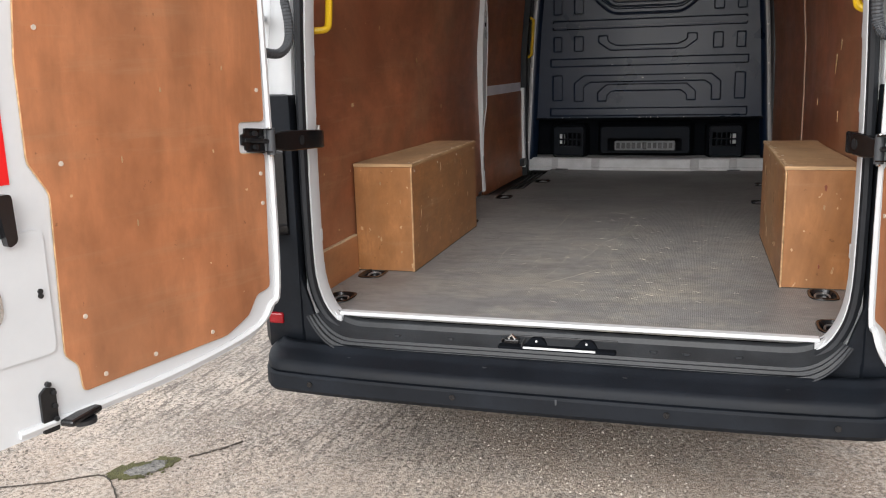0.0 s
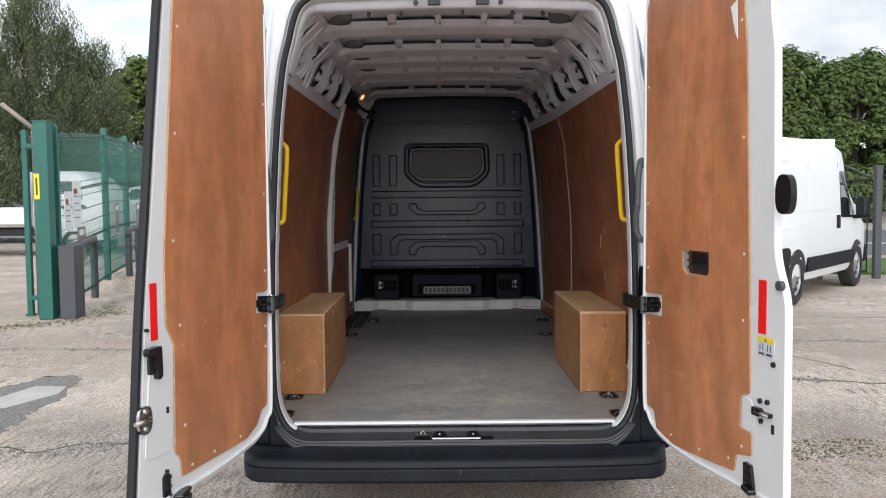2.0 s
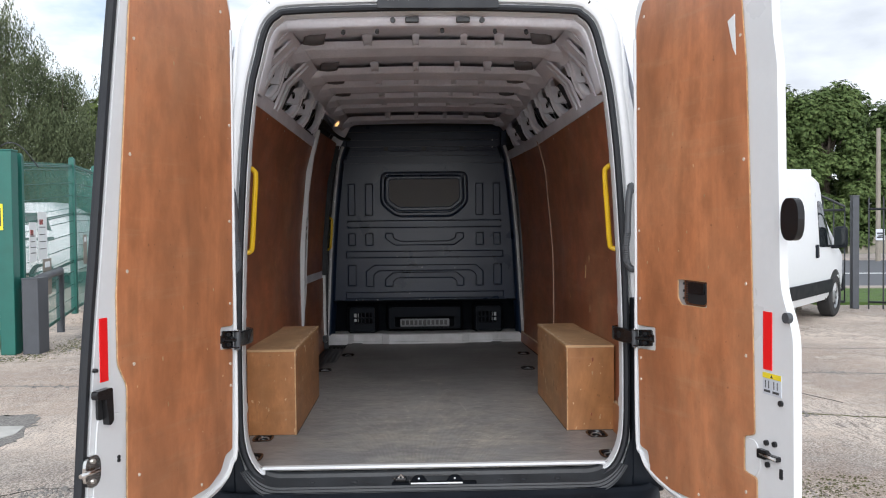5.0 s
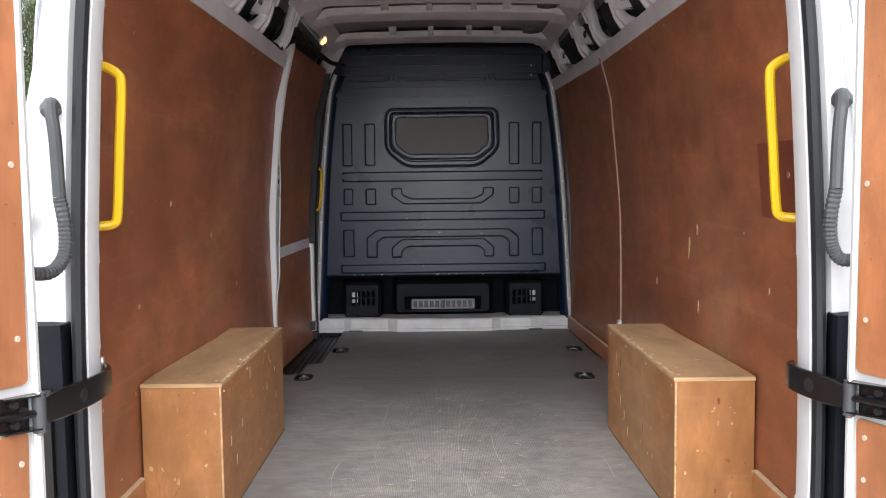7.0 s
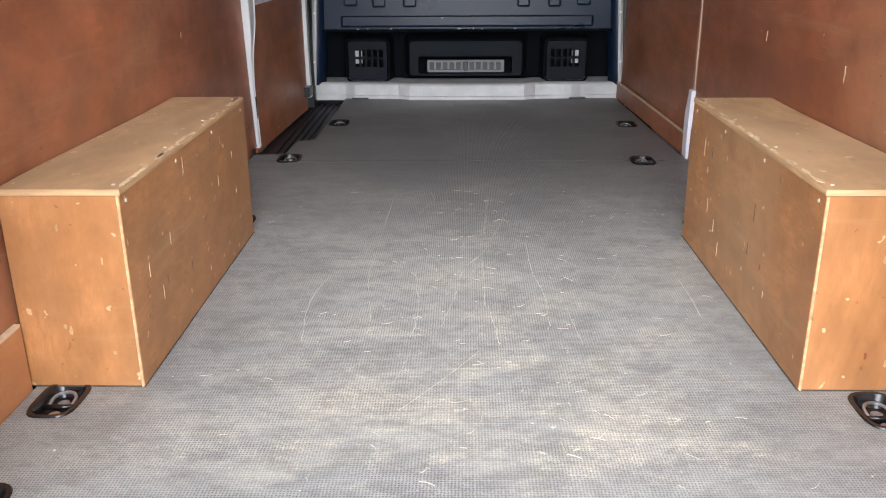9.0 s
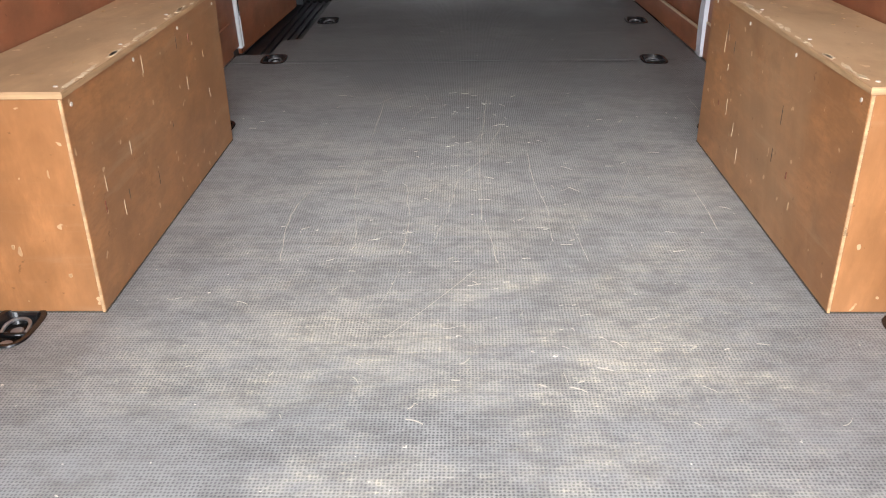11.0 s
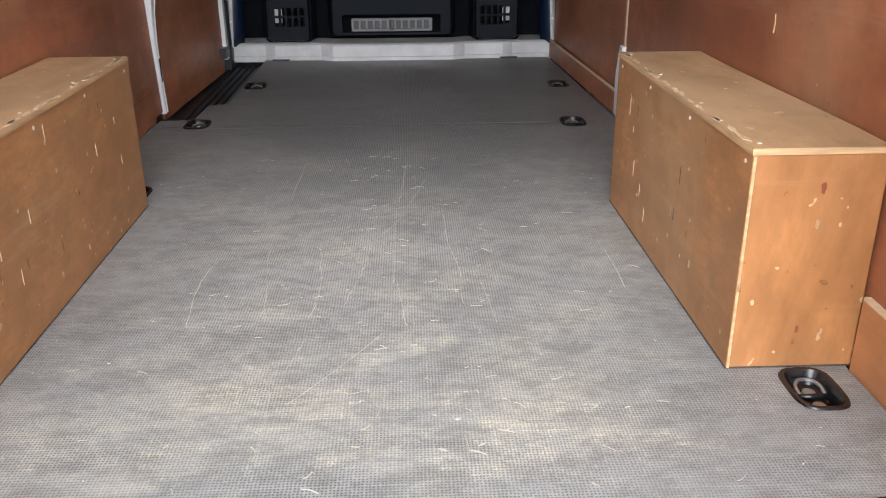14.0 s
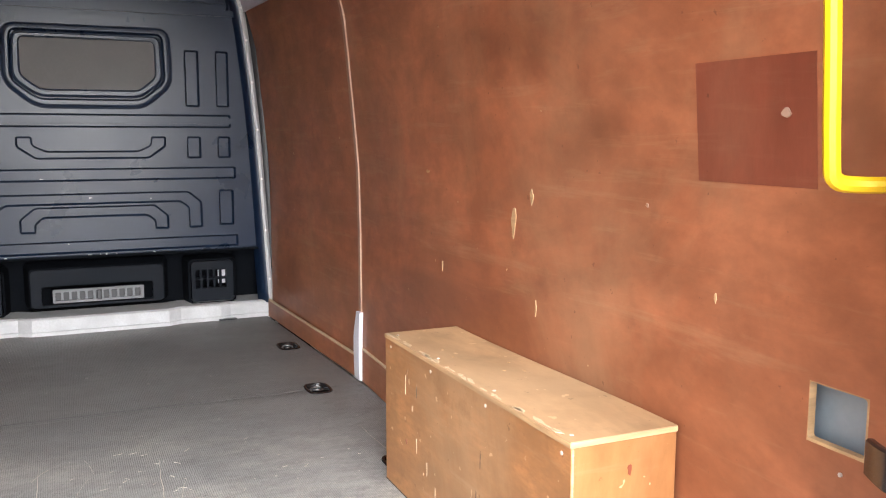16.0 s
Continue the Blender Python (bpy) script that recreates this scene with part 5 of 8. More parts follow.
def build_sill():
    """Loading sill and bumper, lofted across the van's width."""
    xs = [0.95 * math.sin(math.pi / 2 * (i / 48 - 1)) for i in range(97)]
    def bow(x):
        a = abs(x)
        return 0.012 * a * a + (0.0 if a < 0.85 else 0.18 * (1 - math.sqrt(max(0.0, 1 - ((a - 0.85) / 0.10) ** 2))))
    def loop(profile, half):
        rings = []
        for y, z in profile:
            rings.append([(x * half / 0.95, y + bow(x), z + 0.012 * (abs(x) / 0.95) ** 4) for x in xs])
        return rings
    sill = [(-0.004, 0.519), (-0.016, 0.512), (-0.022, 0.498), (-0.07, 0.480), (-0.085, 0.478), (-0.088, 0.470), (-0.098, 0.470), (-0.101, 0.461), (-0.112, 0.461), (-0.115, 0.452), (-0.125, 0.450)]
    rings = []
    for y, z in sill:
        row = []
        for x in xs:
            u = x * 0.735 / 0.95
            a = abs(u)
            lift = 0.0 if a < 0.60 else 0.10 * ((a - 0.60) / 0.135) ** 2.4
            row.append((u * (1.0 + 0.06 * max(0, (0.519 - z) / 0.07)), y + (0.02 * lift / 0.1), z + lift * (0.25 + 0.75 * (0.519 - z) / 0.07)))
        rings.append(row)
    loft("loading_sill", rings, "sill", van, "black ribbed plastic loading sill, scuffed", closed=False, smooth=True, thick=0.003)
    prof = [(-0.110, 0.460), (-0.126, 0.455), (-0.136, 0.447), (-0.155, 0.441), (-0.206, 0.432), (-0.216, 0.428), (-0.224, 0.418), (-0.227, 0.404), (-0.222, 0.402), (-0.222, 0.398), (-0.232, 0.396), (-0.237, 0.390), (-0.239, 0.352), (-0.230, 0.340), (-0.20, 0.330), (0.05, 0.326)]
    loft("rear_bumper", loop(prof, 0.915), "bumper", van, "black grained plastic rear bumper with a step", closed=False, smooth=True, thick=0.004)
    for s in (-1, 1):
        # corner caps run forward along the flanks and up behind the lamp
        cap = [[(s * 0.80, -0.06, 0.452), (s * 0.88, -0.03, 0.455), (s * 0.925, 0.06, 0.46), (s * 0.95, 0.40, 0.46)], [(s * 0.81, -0.075, 0.43), (s * 0.905, -0.03, 0.43), (s * 0.945, 0.06, 0.43), (s * 0.965, 0.40, 0.43)],
               [(s * 0.81, -0.08, 0.34), (s * 0.91, -0.03, 0.335), (s * 0.95, 0.06, 0.335), (s * 0.965, 0.40, 0.335)]]
        loft("bumper_corner", cap, "bumper", van, closed=False, thick=0.004)
        # black pillar foot between sill and lamp
        col = [[(s * 0.806, -0.035, z), (s * 0.812, -0.072, z), (s * 0.86, -0.08, z), (s * 0.93, -0.06, z), (s * 0.99, 0.03, z)] for z in (0.43, 0.5, 0.6, 0.75, 1.18, 1.222)]
        col.append([(s * (0.82 + 0.03 * i), -0.03, 1.228) for i in range(5)])
        col = [[(x - s * max(0, (0.56 - z)) * 0.35 if i == 0 else x, y, z) for i, (x, y, z) in enumerate(row)] for row in col]
        loft("pillar_foot", col, "bumper", van, "black plastic pillar cover", closed=False, thick=0.003)
        lampb = [[(s * x, y, z) for x, y in ((0.83, -0.06), (0.835, -0.086), (0.92, -0.082), (0.96, -0.04))] for z in (0.80, 0.84, 1.05, 1.09)]
        lamp = loft("tail_lamp", lampb, "gloss_black", van, "dark tail lamp housing with a red lens", closed=False, thick=0.004)
        box("lens", (s * 0.925, -0.066, 0.66), (0.05, 0.022, 0.16), "lamp_red", lamp, bevel=0.006)
        box("lens", (s * 0.895, -0.076, 0.53), (0.05, 0.02, 0.035), "lamp_red", lamp, bevel=0.006)
    for s in (-1, 1):
        corner = [(0.64, 0.43), (0.87, 0.43), (0.87, 0.74), (0.812, 0.74), (0.806, 0.655), (0.766, 0.532), (0.700, 0.470), (0.64, 0.468)]
        slab("corner_panel", corner, lambda u, v, d, s=s: (s * u, -0.058 - d, v), -0.004, 0.010, "bumper", van, "black plastic corner of the sill", bevel=0.004)
    for x in (-0.72, -0.275, 0.315, 0.735):
        disc("parking_sensor", (x, -0.240 + bow(x * 0.95 / 0.915), 0.377), (0, 1, 0), 0.0085, 0.008, "gloss_black", van)
    box("bumper_seam", (0.02, -0.2375, 0.372), (0.006, 0.004, 0.045), "hose", van, bevel=0.001)
    for s in (-1, 1):
        foot = [(0.694, -0.028), (0.712, -0.020), (0.752, 0.020), (0.744, 0.034), (0.700, 0.020)]
        slab("jamb_foot", foot, lambda u, v, d, s=s: (s * u, v, 0.528 + 0.55 * max(0.0, u - 0.70) - d), 0.0, 0.012, "white", van, "scuffed white foot of the jamb flange", bevel=0.002)
    # catch plates sunk in the sill
    tray = box("catch_tray", (-0.005, -0.055, 0.482), (0.345, 0.062, 0.010), "recess", van, "recessed tray with door catches", 0.004)
    box("white_strip", (0.005, -0.088, 0.487), (0.21, 0.008, 0.006), "white", tray, bevel=0.002)
    box("tray_edge", (-0.005, -0.024, 0.494), (0.345, 0.006, 0.020), "black", tray, bevel=0.002)
    box("tray_end", (-0.105, -0.055, 0.492), (0.006, 0.056, 0.014), "black", tray, bevel=0.002)
    for x in (-0.067, 0.080):
        bm = bmesh.new()
        add_slab(bm, rounded([(x - 0.038, 0.484), (x + 0.038, 0.484), (x + 0.014, 0.503), (x - 0.014, 0.503)], 0.005), lambda u, v, d: (u, -0.045 - d + (v - 0.487) * 0.9, v), -0.012, 0.012)
        catch = part("catch", bm, "recess", tray, "black wedge-shaped door catch")
        disc("bolt", (x, -0.050, 0.495), (0, -1, 0.5), 0.0035, 0.008, "steel", catch, n=10)
    bolt = box("striker_block", (-0.140, -0.050, 0.494), (0.045, 0.030, 0.014), "gloss_black", tray, bevel=0.003)
    tube("striker", [(-0.150, -0.052, 0.50), (-0.140, -0.052, 0.513), (-0.130, -0.052, 0.50)], 0.004, "chrome", bolt, n=6)
    disc("bolt", (-0.165, -0.052, 0.492), (0, -0.4, 1), 0.007, 0.008, "chrome", bolt, n=8)
    for x in (-0.5, -0.33, 0.27, 0.36, 0.5):
        disc("sill_plug", (x, -0.05, 0.4865), (0, 0.2, 1), 0.012, 0.006, "rubber", van, n=10)
    for x in (-0.62, -0.2, 0.2, 0.62):
        disc("sill_screw", (x, -0.155, 0.4405), (0, 0.1, 1), 0.008, 0.006, "black", van, n=8)
    # underside: tank, axle beam and floor rails that shade the ground
    box("underbody", (0, 2.2, 0.40), (1.5, 4.3, 0.08), "black", van)
    tube("axle", [(-0.8, 1.05, 0.33), (0.8, 1.05, 0.33)], 0.045, "black", van)


build_sill()


def wheel(parent, x, y, r=0.34, w=0.22, out=1, m=None, rim="rim"):
    """Tyre with rounded shoulders, hubcap dished and slotted. out: the side its face looks to."""
    hub = new("wheel")
    hub.parent = parent
    hub.matrix_basis = Matrix.Translation((x, y, r))
    bm = bmesh.new()
    sec = [(-w / 2, r * 0.62), (-w / 2, r * 0.9), (-w * 0.4, r * 0.985), (-w * 0.2, r), (w * 0.2, r), (w * 0.4, r * 0.985), (w / 2, r * 0.9), (w / 2, r * 0.62)]
    n = 28
    add_loft(bm, [[(a * 1.0, b * math.cos(2 * math.pi * j / n), b * math.sin(2 * math.pi * j / n)) for a, b in sec] for j in range(n + 1)], closed=False)
    bmesh.ops.remove_doubles(bm, verts=bm.verts, dist=1e-4)
    part("tyre", bm, "tyre", hub)
    bm = bmesh.new()
    sec = [(w * 0.42 * out, r * 0.66), (w * 0.44 * out, r * 0.6), (w * 0.30 * out, r * 0.52), (w * 0.34 * out, r * 0.28), (w * 0.42 * out, r * 0.16), (w * 0.42 * out, 0.002)]
    add_loft(bm, [[(a, b * math.cos(2 * math.pi * j / n), b * math.sin(2 * math.pi * j / n)) for a, b in sec] for j in range(n + 1)], closed=False)
    bmesh.ops.remove_doubles(bm, verts=bm.verts, dist=1e-4)
    part("hubcap", bm, rim, hub)
    for k in range(10):
        t = 2 * math.pi * k / 10
        box("slot", (w * 0.325 * out, 0, r * 0.44), (0.014, r * 0.13, r * 0.22), "black", hub, bevel=0.004, m=Matrix.Rotation(t, 4, "X"))
    return hub


for s in (-1, 1):
    for y in (0.93, 4.72):
        wheel(van, s * 0.87, y, out=s)


# ---- rear doors ----
# each door's hinge-side datum and the way it points, left and right
PIVOT = {-1: (0.767, -0.411), 1: (0.811, -0.183)}
SWING = {-1: (0.290, -0.957), 1: (0.234, -0.972)}


def door_place(side):
    """(along from the hinge edge, height, depth outwards from the inner face) into the world."""
    (px, py), (dx, dy) = PIVOT[side], SWING[side]
    return lambda s, z, d: (side * (px + dx * s - dy * d), py + dy * s + dx * d, z)


def fixings(door, at, pts):
    for s, z in pts:
        a, b = Vector(at(s, z, -0.0055)), Vector(at(s, z, -0.0095))
        disc("screw", tuple((a + b) / 2), tuple(b - a), 0.0055, 0.004, "pale_screw", door, n=8)


def rear_door(side):
    at = door_place(side)
    face_way = (-side * -SWING[side][1], -SWING[side][0], 0)
    door = tagged(new("rear_door"), "white rear door swung open, plywood lining, black check strap")
    door.parent = van
    h0 = -0.085 if side < 0 else -0.035
    free = 0.775 if side < 0 else 0.925
    # pressed inner frame: bottom hinge corner sweeps up, top corner is cut
    low = 0.0 if side < 0 else -0.04
    edge = [(0.790, 0.548), (0.718, 1.20), (0.694, 1.36), (0.602, 2.0), (0.588, 2.10), (0.540, 2.405)] if side < 0 else [(0.930, 0.524), (0.925, 1.20), (0.865, 1.33), (0.850, 2.0), (0.830, 2.10), (0.810, 2.405)]
    frame_out = [(h0, 0.74 + low), (h0 + 0.03, 0.64 + low), (h0 + 0.12, 0.585 + low), (0.30, 0.555 + low), *edge, (0.25, 2.415), (h0 + 0.045, 2.408), (h0 - 0.0, 2.345)]
    bm = bmesh.new()
    add_slab(bm, rounded(frame_out, [0.05, 0.06, 0.08, 0.05, 0.02, 0.05, 0.05, 0.03, 0.03, 0.03, 0.05, 0.05, 0.04], 5), at, 0.0, 0.028)
    sharp(bm, 0.011, 3, 0.6)
    part("door_frame", bm, "white", door, "white painted pressed-steel inner frame")
    skin = [(h0 + 0.02, 0.68), (h0 + 0.09, 0.58), (0.68, 0.56), (0.62, 1.2), (0.58, 1.5), (0.49, 2.1), (0.43, 2.38), (h0 + 0.06, 2.38), (h0 + 0.02, 2.30)] if side < 0 else [(h0 + 0.02, 0.68), (h0 + 0.09, 0.58), (free - 0.09, 0.56), (free - 0.09, 1.20), (free - 0.14, 1.33), (free - 0.17, 2.1), (free - 0.22, 2.38), (h0 + 0.09, 2.38), (h0 + 0.02, 2.30)]
    bm = bmesh.new()
    add_slab(bm, rounded(skin, 0.04, 4), at, 0.028, 0.075)
    sharp(bm, 0.018, 3, 0.6)
    part("door_skin", bm, "white", door, "white painted outer skin")
    # raised rim bead beside the lining on the hinge edge
    tube("edge_bead", curve([at(h0 + 0.012, 2.25, -0.002), at(h0 + 0.012, 1.6, -0.002), at(h0 + 0.012, 0.78 + low, -0.002), at(h0 + 0.05, 0.66 + low, -0.002), at(h0 + 0.14, 0.605 + low, -0.002), at(0.35, 0.572 + low, -0.002), at(free - 0.06, 0.566 + low * 0.7, -0.002)], 5), 0.010, "white", door, n=6)
    if side < 0:
        ply = [(-0.075, 2.29), (-0.045, 2.365), (0.27, 2.385), (0.29, 2.345), (0.385, 2.345), (0.40, 2.385), (0.490, 2.385), (0.535, 2.20), (0.624, 1.335), (0.624, 1.13), (0.582, 1.06), (0.592, 0.705), (0.562, 0.676), (0.557, 0.612), (0.45, 0.615),
               (0.13, 0.622), (0.05, 0.655), (0.015, 0.705), (-0.035, 0.715), (-0.050, 1.082), (0.040, 1.088), (0.036, 1.172), (-0.055, 1.168)]
        holes = []
        screws = [(-0.03, 0.95), (-0.03, 1.03), (-0.035, 1.25), (-0.04, 1.55), (-0.05, 1.9), (0.55, 1.12), (0.575, 1.4), (0.55, 1.75), (0.52, 2.1), (0.535, 0.78), (0.36, 0.64), (0.18, 0.645), (0.5, 0.635), (0.0, 2.3), (0.42, 2.35)]
    else:
        ply = [(-0.009, 2.29), (0.043, 2.379), (0.432, 2.399), (0.461, 2.346), (0.547, 2.364), (0.663, 2.371), (0.705, 2.015), (0.736, 1.272), (0.747, 0.866), (0.693, 0.851), (0.693, 0.738), (0.759, 0.732), (0.759, 0.655), (0.67, 0.64), (0.661, 0.574),
               (0.478, 0.559), (0.169, 0.543), (0.094, 0.564), (0.072, 0.645), (0.009, 0.654), (-0.005, 1.034), (0.134, 1.042), (0.132, 1.134), (-0.01, 1.128)]
        holes = [rounded([(0.293, 1.326), (0.293, 1.258), (0.32, 1.234), (0.484, 1.236), (0.484, 1.327)], 0.008)]
        screws = [(0.02, 0.918), (0.02, 1.002), (0.014, 1.234), (0.009, 1.498), (0.009, 1.973), (0.707, 1.107), (0.707, 1.334), (0.696, 1.726), (0.678, 2.118), (0.707, 0.674), (0.627, 0.61), (0.432, 0.583), (0.215, 0.581), (0.054, 2.32), (0.638, 2.336)]
    r = 0.012
    slab("lining_board", rounded(ply, r, 3), at, -0.007, -0.001, "ply_door", door, "orange-brown plywood door lining, worn and screwed", holes=holes)
    rim = [at(s, z, -0.0035) for s, z in rounded(ply, r, 3)]
    tube("board_edge", rim, 0.0022, "ply_edge", door, "pale raw edge of the plywood", 5, True)
    fixings(door, at, screws)
    rng = random.Random(50 + side)
    for k in range(7):
        s, z = rng.uniform(0.05, 0.5), rng.uniform(0.75, 2.1)
        w, h = rng.uniform(0.004, 0.008), rng.uniform(0.006, 0.02)
        pts = [(s + w / 2 * math.cos(t) * rng.uniform(0.4, 1), z + h / 2 * math.sin(t) * rng.uniform(0.4, 1)) for t in [2 * math.pi * i / 8 for i in range(8)]]
        slab("scar", pts, at, -0.0085, -0.0065, "ply_top", door)
    # hinges
    for z in (0.80, 1.45, 2.05):
        tube("hinge_arm", [at(h0 + 0.05, z, 0.06), at(h0 - 0.01, z, 0.09), (side * 0.90, -0.04, z)], 0.016, "white", door, n=6)
    # check strap: plate on the door, flat curved arm into the jamb
    s0, s1, z0 = (-0.066, 0.028, 1.112) if side < 0 else (-0.012, 0.112, 1.074)
    plate = slab("strap_plate", rounded([(s0 + 0.012, z0 - 0.030), (s1 - 0.012, z0 - 0.016), (s1 - 0.012, z0 - 0.004), (s1, z0 - 0.002), (s1, z0 + 0.026), (s1 - 0.012, z0 + 0.028), (s1 - 0.012, z0 + 0.042), (s0 + 0.012, z0 + 0.034)], 0.004, 2), at, -0.006, 0.0, "gloss_black", door, "black steel check-strap bracket", bevel=0.002)
    for e, tilt in ((-1, 0.0), (1, 0.0)):
        slab("bracket_cheek", [(s0 - 0.004, -0.030), (s1 - 0.020, -0.016), (s1 - 0.020, 0.0), (s0 - 0.004, 0.0)], lambda u, v, d, e=e: at(u, z0 + 0.003 + e * 0.030 + 0.10 * (u - s0) + d, v), -0.0015, 0.0015, "gloss_black", plate)
    tube("pivot_arm", [at(s0 + 0.01, z0 + 0.002, -0.016), at(s0 + 0.045, z0 + 0.006, -0.020), at(s1 - 0.004, z0 + 0.012, -0.012)], 0.007, "gloss_black", plate, n=8)
    for ds, dz in ((0.050, 0.026), (0.050, -0.010), (0.028, 0.010)):
        disc("bolt", at(s0 + ds + (0.02 if side > 0 else 0.0), z0 + dz, -0.010), face_way, 0.007, 0.012, "black", plate, n=6)
    tube("bracket_roller", [at(s0, z0 - 0.034, -0.018), at(s0, z0 + 0.036, -0.018)], 0.012, "hose", plate, n=12)
    for e in (-1, 1):
        tube("roller_pin", [at(s0, z0 + e * 0.030, -0.018), at(s0, z0 + e * 0.039, -0.018)], 0.006, "chrome", plate, n=8)
    mids = [at(s0 - 0.002, z0 + 0.001, -0.018)] + ([(-0.732, -0.26, 1.106), (-0.728, -0.16, 1.100), (-0.733, -0.07, 1.094), (-0.745, 0.0, 1.088), (-0.760, 0.045, 1.086), (-0.782, 0.085, 1.084)] if side < 0 else
                                           [(0.770, -0.13, 1.078), (0.752, -0.07, 1.079), (0.746, -0.02, 1.078), (0.750, 0.02, 1.076), (0.761, 0.05, 1.074), (0.782, 0.085, 1.072)])
    line = curve(mids, 5)
    rr = []
    for i, p in enumerate(line):
        a, b = line[max(0, i - 1)], line[min(len(line) - 1, i + 1)]
        d = (b - a).normalized()
        n = Vector((d.y, -d.x, 0)).normalized() * 0.006
        hgt = lerp([(0, 0.020), (3, 0.026), (6, 0.029), (22, 0.027), (30, 0.025)], i)
        rr.append([p + n + Vector((0, 0, hgt - 0.003)), p + n * 0.5 + Vector((0, 0, hgt)), p - n * 0.5 + Vector((0, 0, hgt)), p - n + Vector((0, 0, hgt - 0.003)), p - n + Vector((0, 0, 0.003 - hgt)), p - n * 0.5 - Vector((0, 0, hgt)), p + n * 0.5 - Vector((0, 0, hgt)), p + n - Vector((0, 0, hgt - 0.003))])
    loft("check_strap", rr, "gloss_black", door, "black flat steel check strap, bowed", closed=True, caps=True, smooth=True)
    q, d = line[9], (line[10] - line[8]).normalized()
    out = Vector((d.y, -d.x, 0)).normalized()
    out = out if out.x * side < 0 else -out
    disc("strap_dimple", tuple(q + out * 0.005), tuple(out), 0.014, 0.005, "black", door, n=18)
    tube("strap_pin", [(side * 0.790, 0.085, z0 - 0.015), (side * 0.790, 0.085, z0 + 0.012)], 0.007, "zinc", door, n=8)
    # cable hose: elbow, tube and corrugated bend
    e = side
    hose = curve([(e * 0.815, -0.06, 1.67), (e * 0.800, -0.09, 1.675), (e * 0.787, -0.12, 1.655), (e * 0.780, -0.125, 1.60), (e * 0.777, -0.125, 1.49)], 5)
    up = tube("cable_hose", hose, [0.022 - 0.009 * min(1, i / 8) for i in range(len(hose))], "hose", door, "grey rubber cable hose between body and door", 10)
    if side < 0:
        bend = curve([(-0.777, -0.125, 1.49), (-0.768, -0.125, 1.43), (-0.766, -0.14, 1.375), (-0.778, -0.18, 1.345), (-0.80, -0.24, 1.35)], 26)
    else:
        bend = curve([(0.777, -0.125, 1.49), (0.772, -0.115, 1.43), (0.778, -0.11, 1.375), (0.795, -0.12, 1.345), (0.83, -0.14, 1.35)], 26)
    tube("corrugated_hose", bend, [0.0142 if i % 4 < 2 else 0.0126 for i in range(len(bend))], "hose", up, "", 9)
    # warning tape
    slab("red_tape", rect(0.665, 1.09, 0.70, 1.272) if side < 0 else rect(0.786, 1.078, 0.828, 1.255), at, -0.0025, 0.001, "red", door, "red reflective strip")
    if side < 0:
        edge = [at(s, z, 0.018) for s, z in ((0.810, 0.50), (0.775, 0.8), (0.749, 1.05), (0.724, 1.25), (0.690, 1.48), (0.652, 1.756), (0.602, 2.10), (0.550, 2.43))]
        tube("edge_seal", curve(edge, 5), 0.017, "rubber", door, "thick black rubber seal along the free edge", 8, squash=(1.1, 0.9))
        hp = slab("pull_handle", rounded([(0.748, 1.072), (0.678, 1.074), (0.675, 0.975), (0.697, 0.965), (0.707, 1.045), (0.748, 1.048)], 0.010), at, -0.026, -0.006, "gloss_black", door, "black plastic pull handle", bevel=0.006)
        slab("handle_base", rounded(rect(0.671, 0.985, 0.722, 1.07), 0.01), at, -0.008, 0.0, "black", hp)
        lk = slab("lock_catch", oval(0.750, 0.85, 0.034, 0.045, 24), at, -0.010, 0.0, "chrome", door, "bright oval lock plate with a latch bolt", bevel=0.003)
        tube("latch_bolt", [at(0.812, 0.852, -0.016), at(0.735, 0.852, -0.018)], 0.0065, "chrome", lk)
        for z in (0.822, 0.878):
            disc("bolt", at(0.750, z, -0.012), face_way, 0.007, 0.005, "zinc", lk, n=8)
        slab("pressed_recess", rounded([(0.61, 0.72), (0.752, 0.72), (0.720, 0.99), (0.61, 0.99)], 0.02), at, -0.006, -0.001, "white", door, bevel=0.004)
        for s, z in ((0.725, 1.128), (0.632, 0.86), (0.632, 0.85), (0.64, 0.655)):
            disc("plug", at(s, z, -0.004), face_way, 0.006, 0.012, "black", door, n=8)
        foot = slab("stop_bracket", rounded([(0.662, 0.548), (0.626, 0.548), (0.626, 0.643), (0.647, 0.650), (0.662, 0.638)], 0.004), at, -0.008, 0.0, "gloss_black", door, "black hold-open bracket at the door's foot", bevel=0.003)
        box("stop_arm", at(0.580, 0.566, -0.020), (0.036, 0.10, 0.016), "gloss_black", foot, bevel=0.006)
        tube("stop_pad", [at(0.575, 0.548, -0.022), at(0.575, 0.558, -0.022)], 0.026, "black", foot, n=16)
        for z in (0.575, 0.605, 0.635):
            disc("bolt", at(0.632, z, -0.010), face_way, 0.006, 0.006, "black", foot, n=6)
        top = slab("top_latch", rounded([(0.315, 2.382), (0.372, 2.382), (0.378, 2.41), (0.41, 2.418), (0.41, 2.438), (0.315, 2.43)], 0.006), at, -0.022, 0.0, "gloss_black", door, "black upper door latch", bevel=0.005)
        box("latch_hook", at(0.36, 2.428, -0.015), (0.022, 0.07, 0.02), "black", top, bevel=0.006)
    else:
        # handle recess with its catch
        rec = slab("handle_recess", rounded(rect(0.286, 1.228, 0.490, 1.334), 0.010), at, -0.0008, 0.004, "steel", door, "grey steel recess with a black inner handle")
        tube("recess_edge", [at(u, v, -0.004) for u, v in holes[0]], 0.0022, "ply_edge", rec, "pale raw edge of the plywood", 5, True)
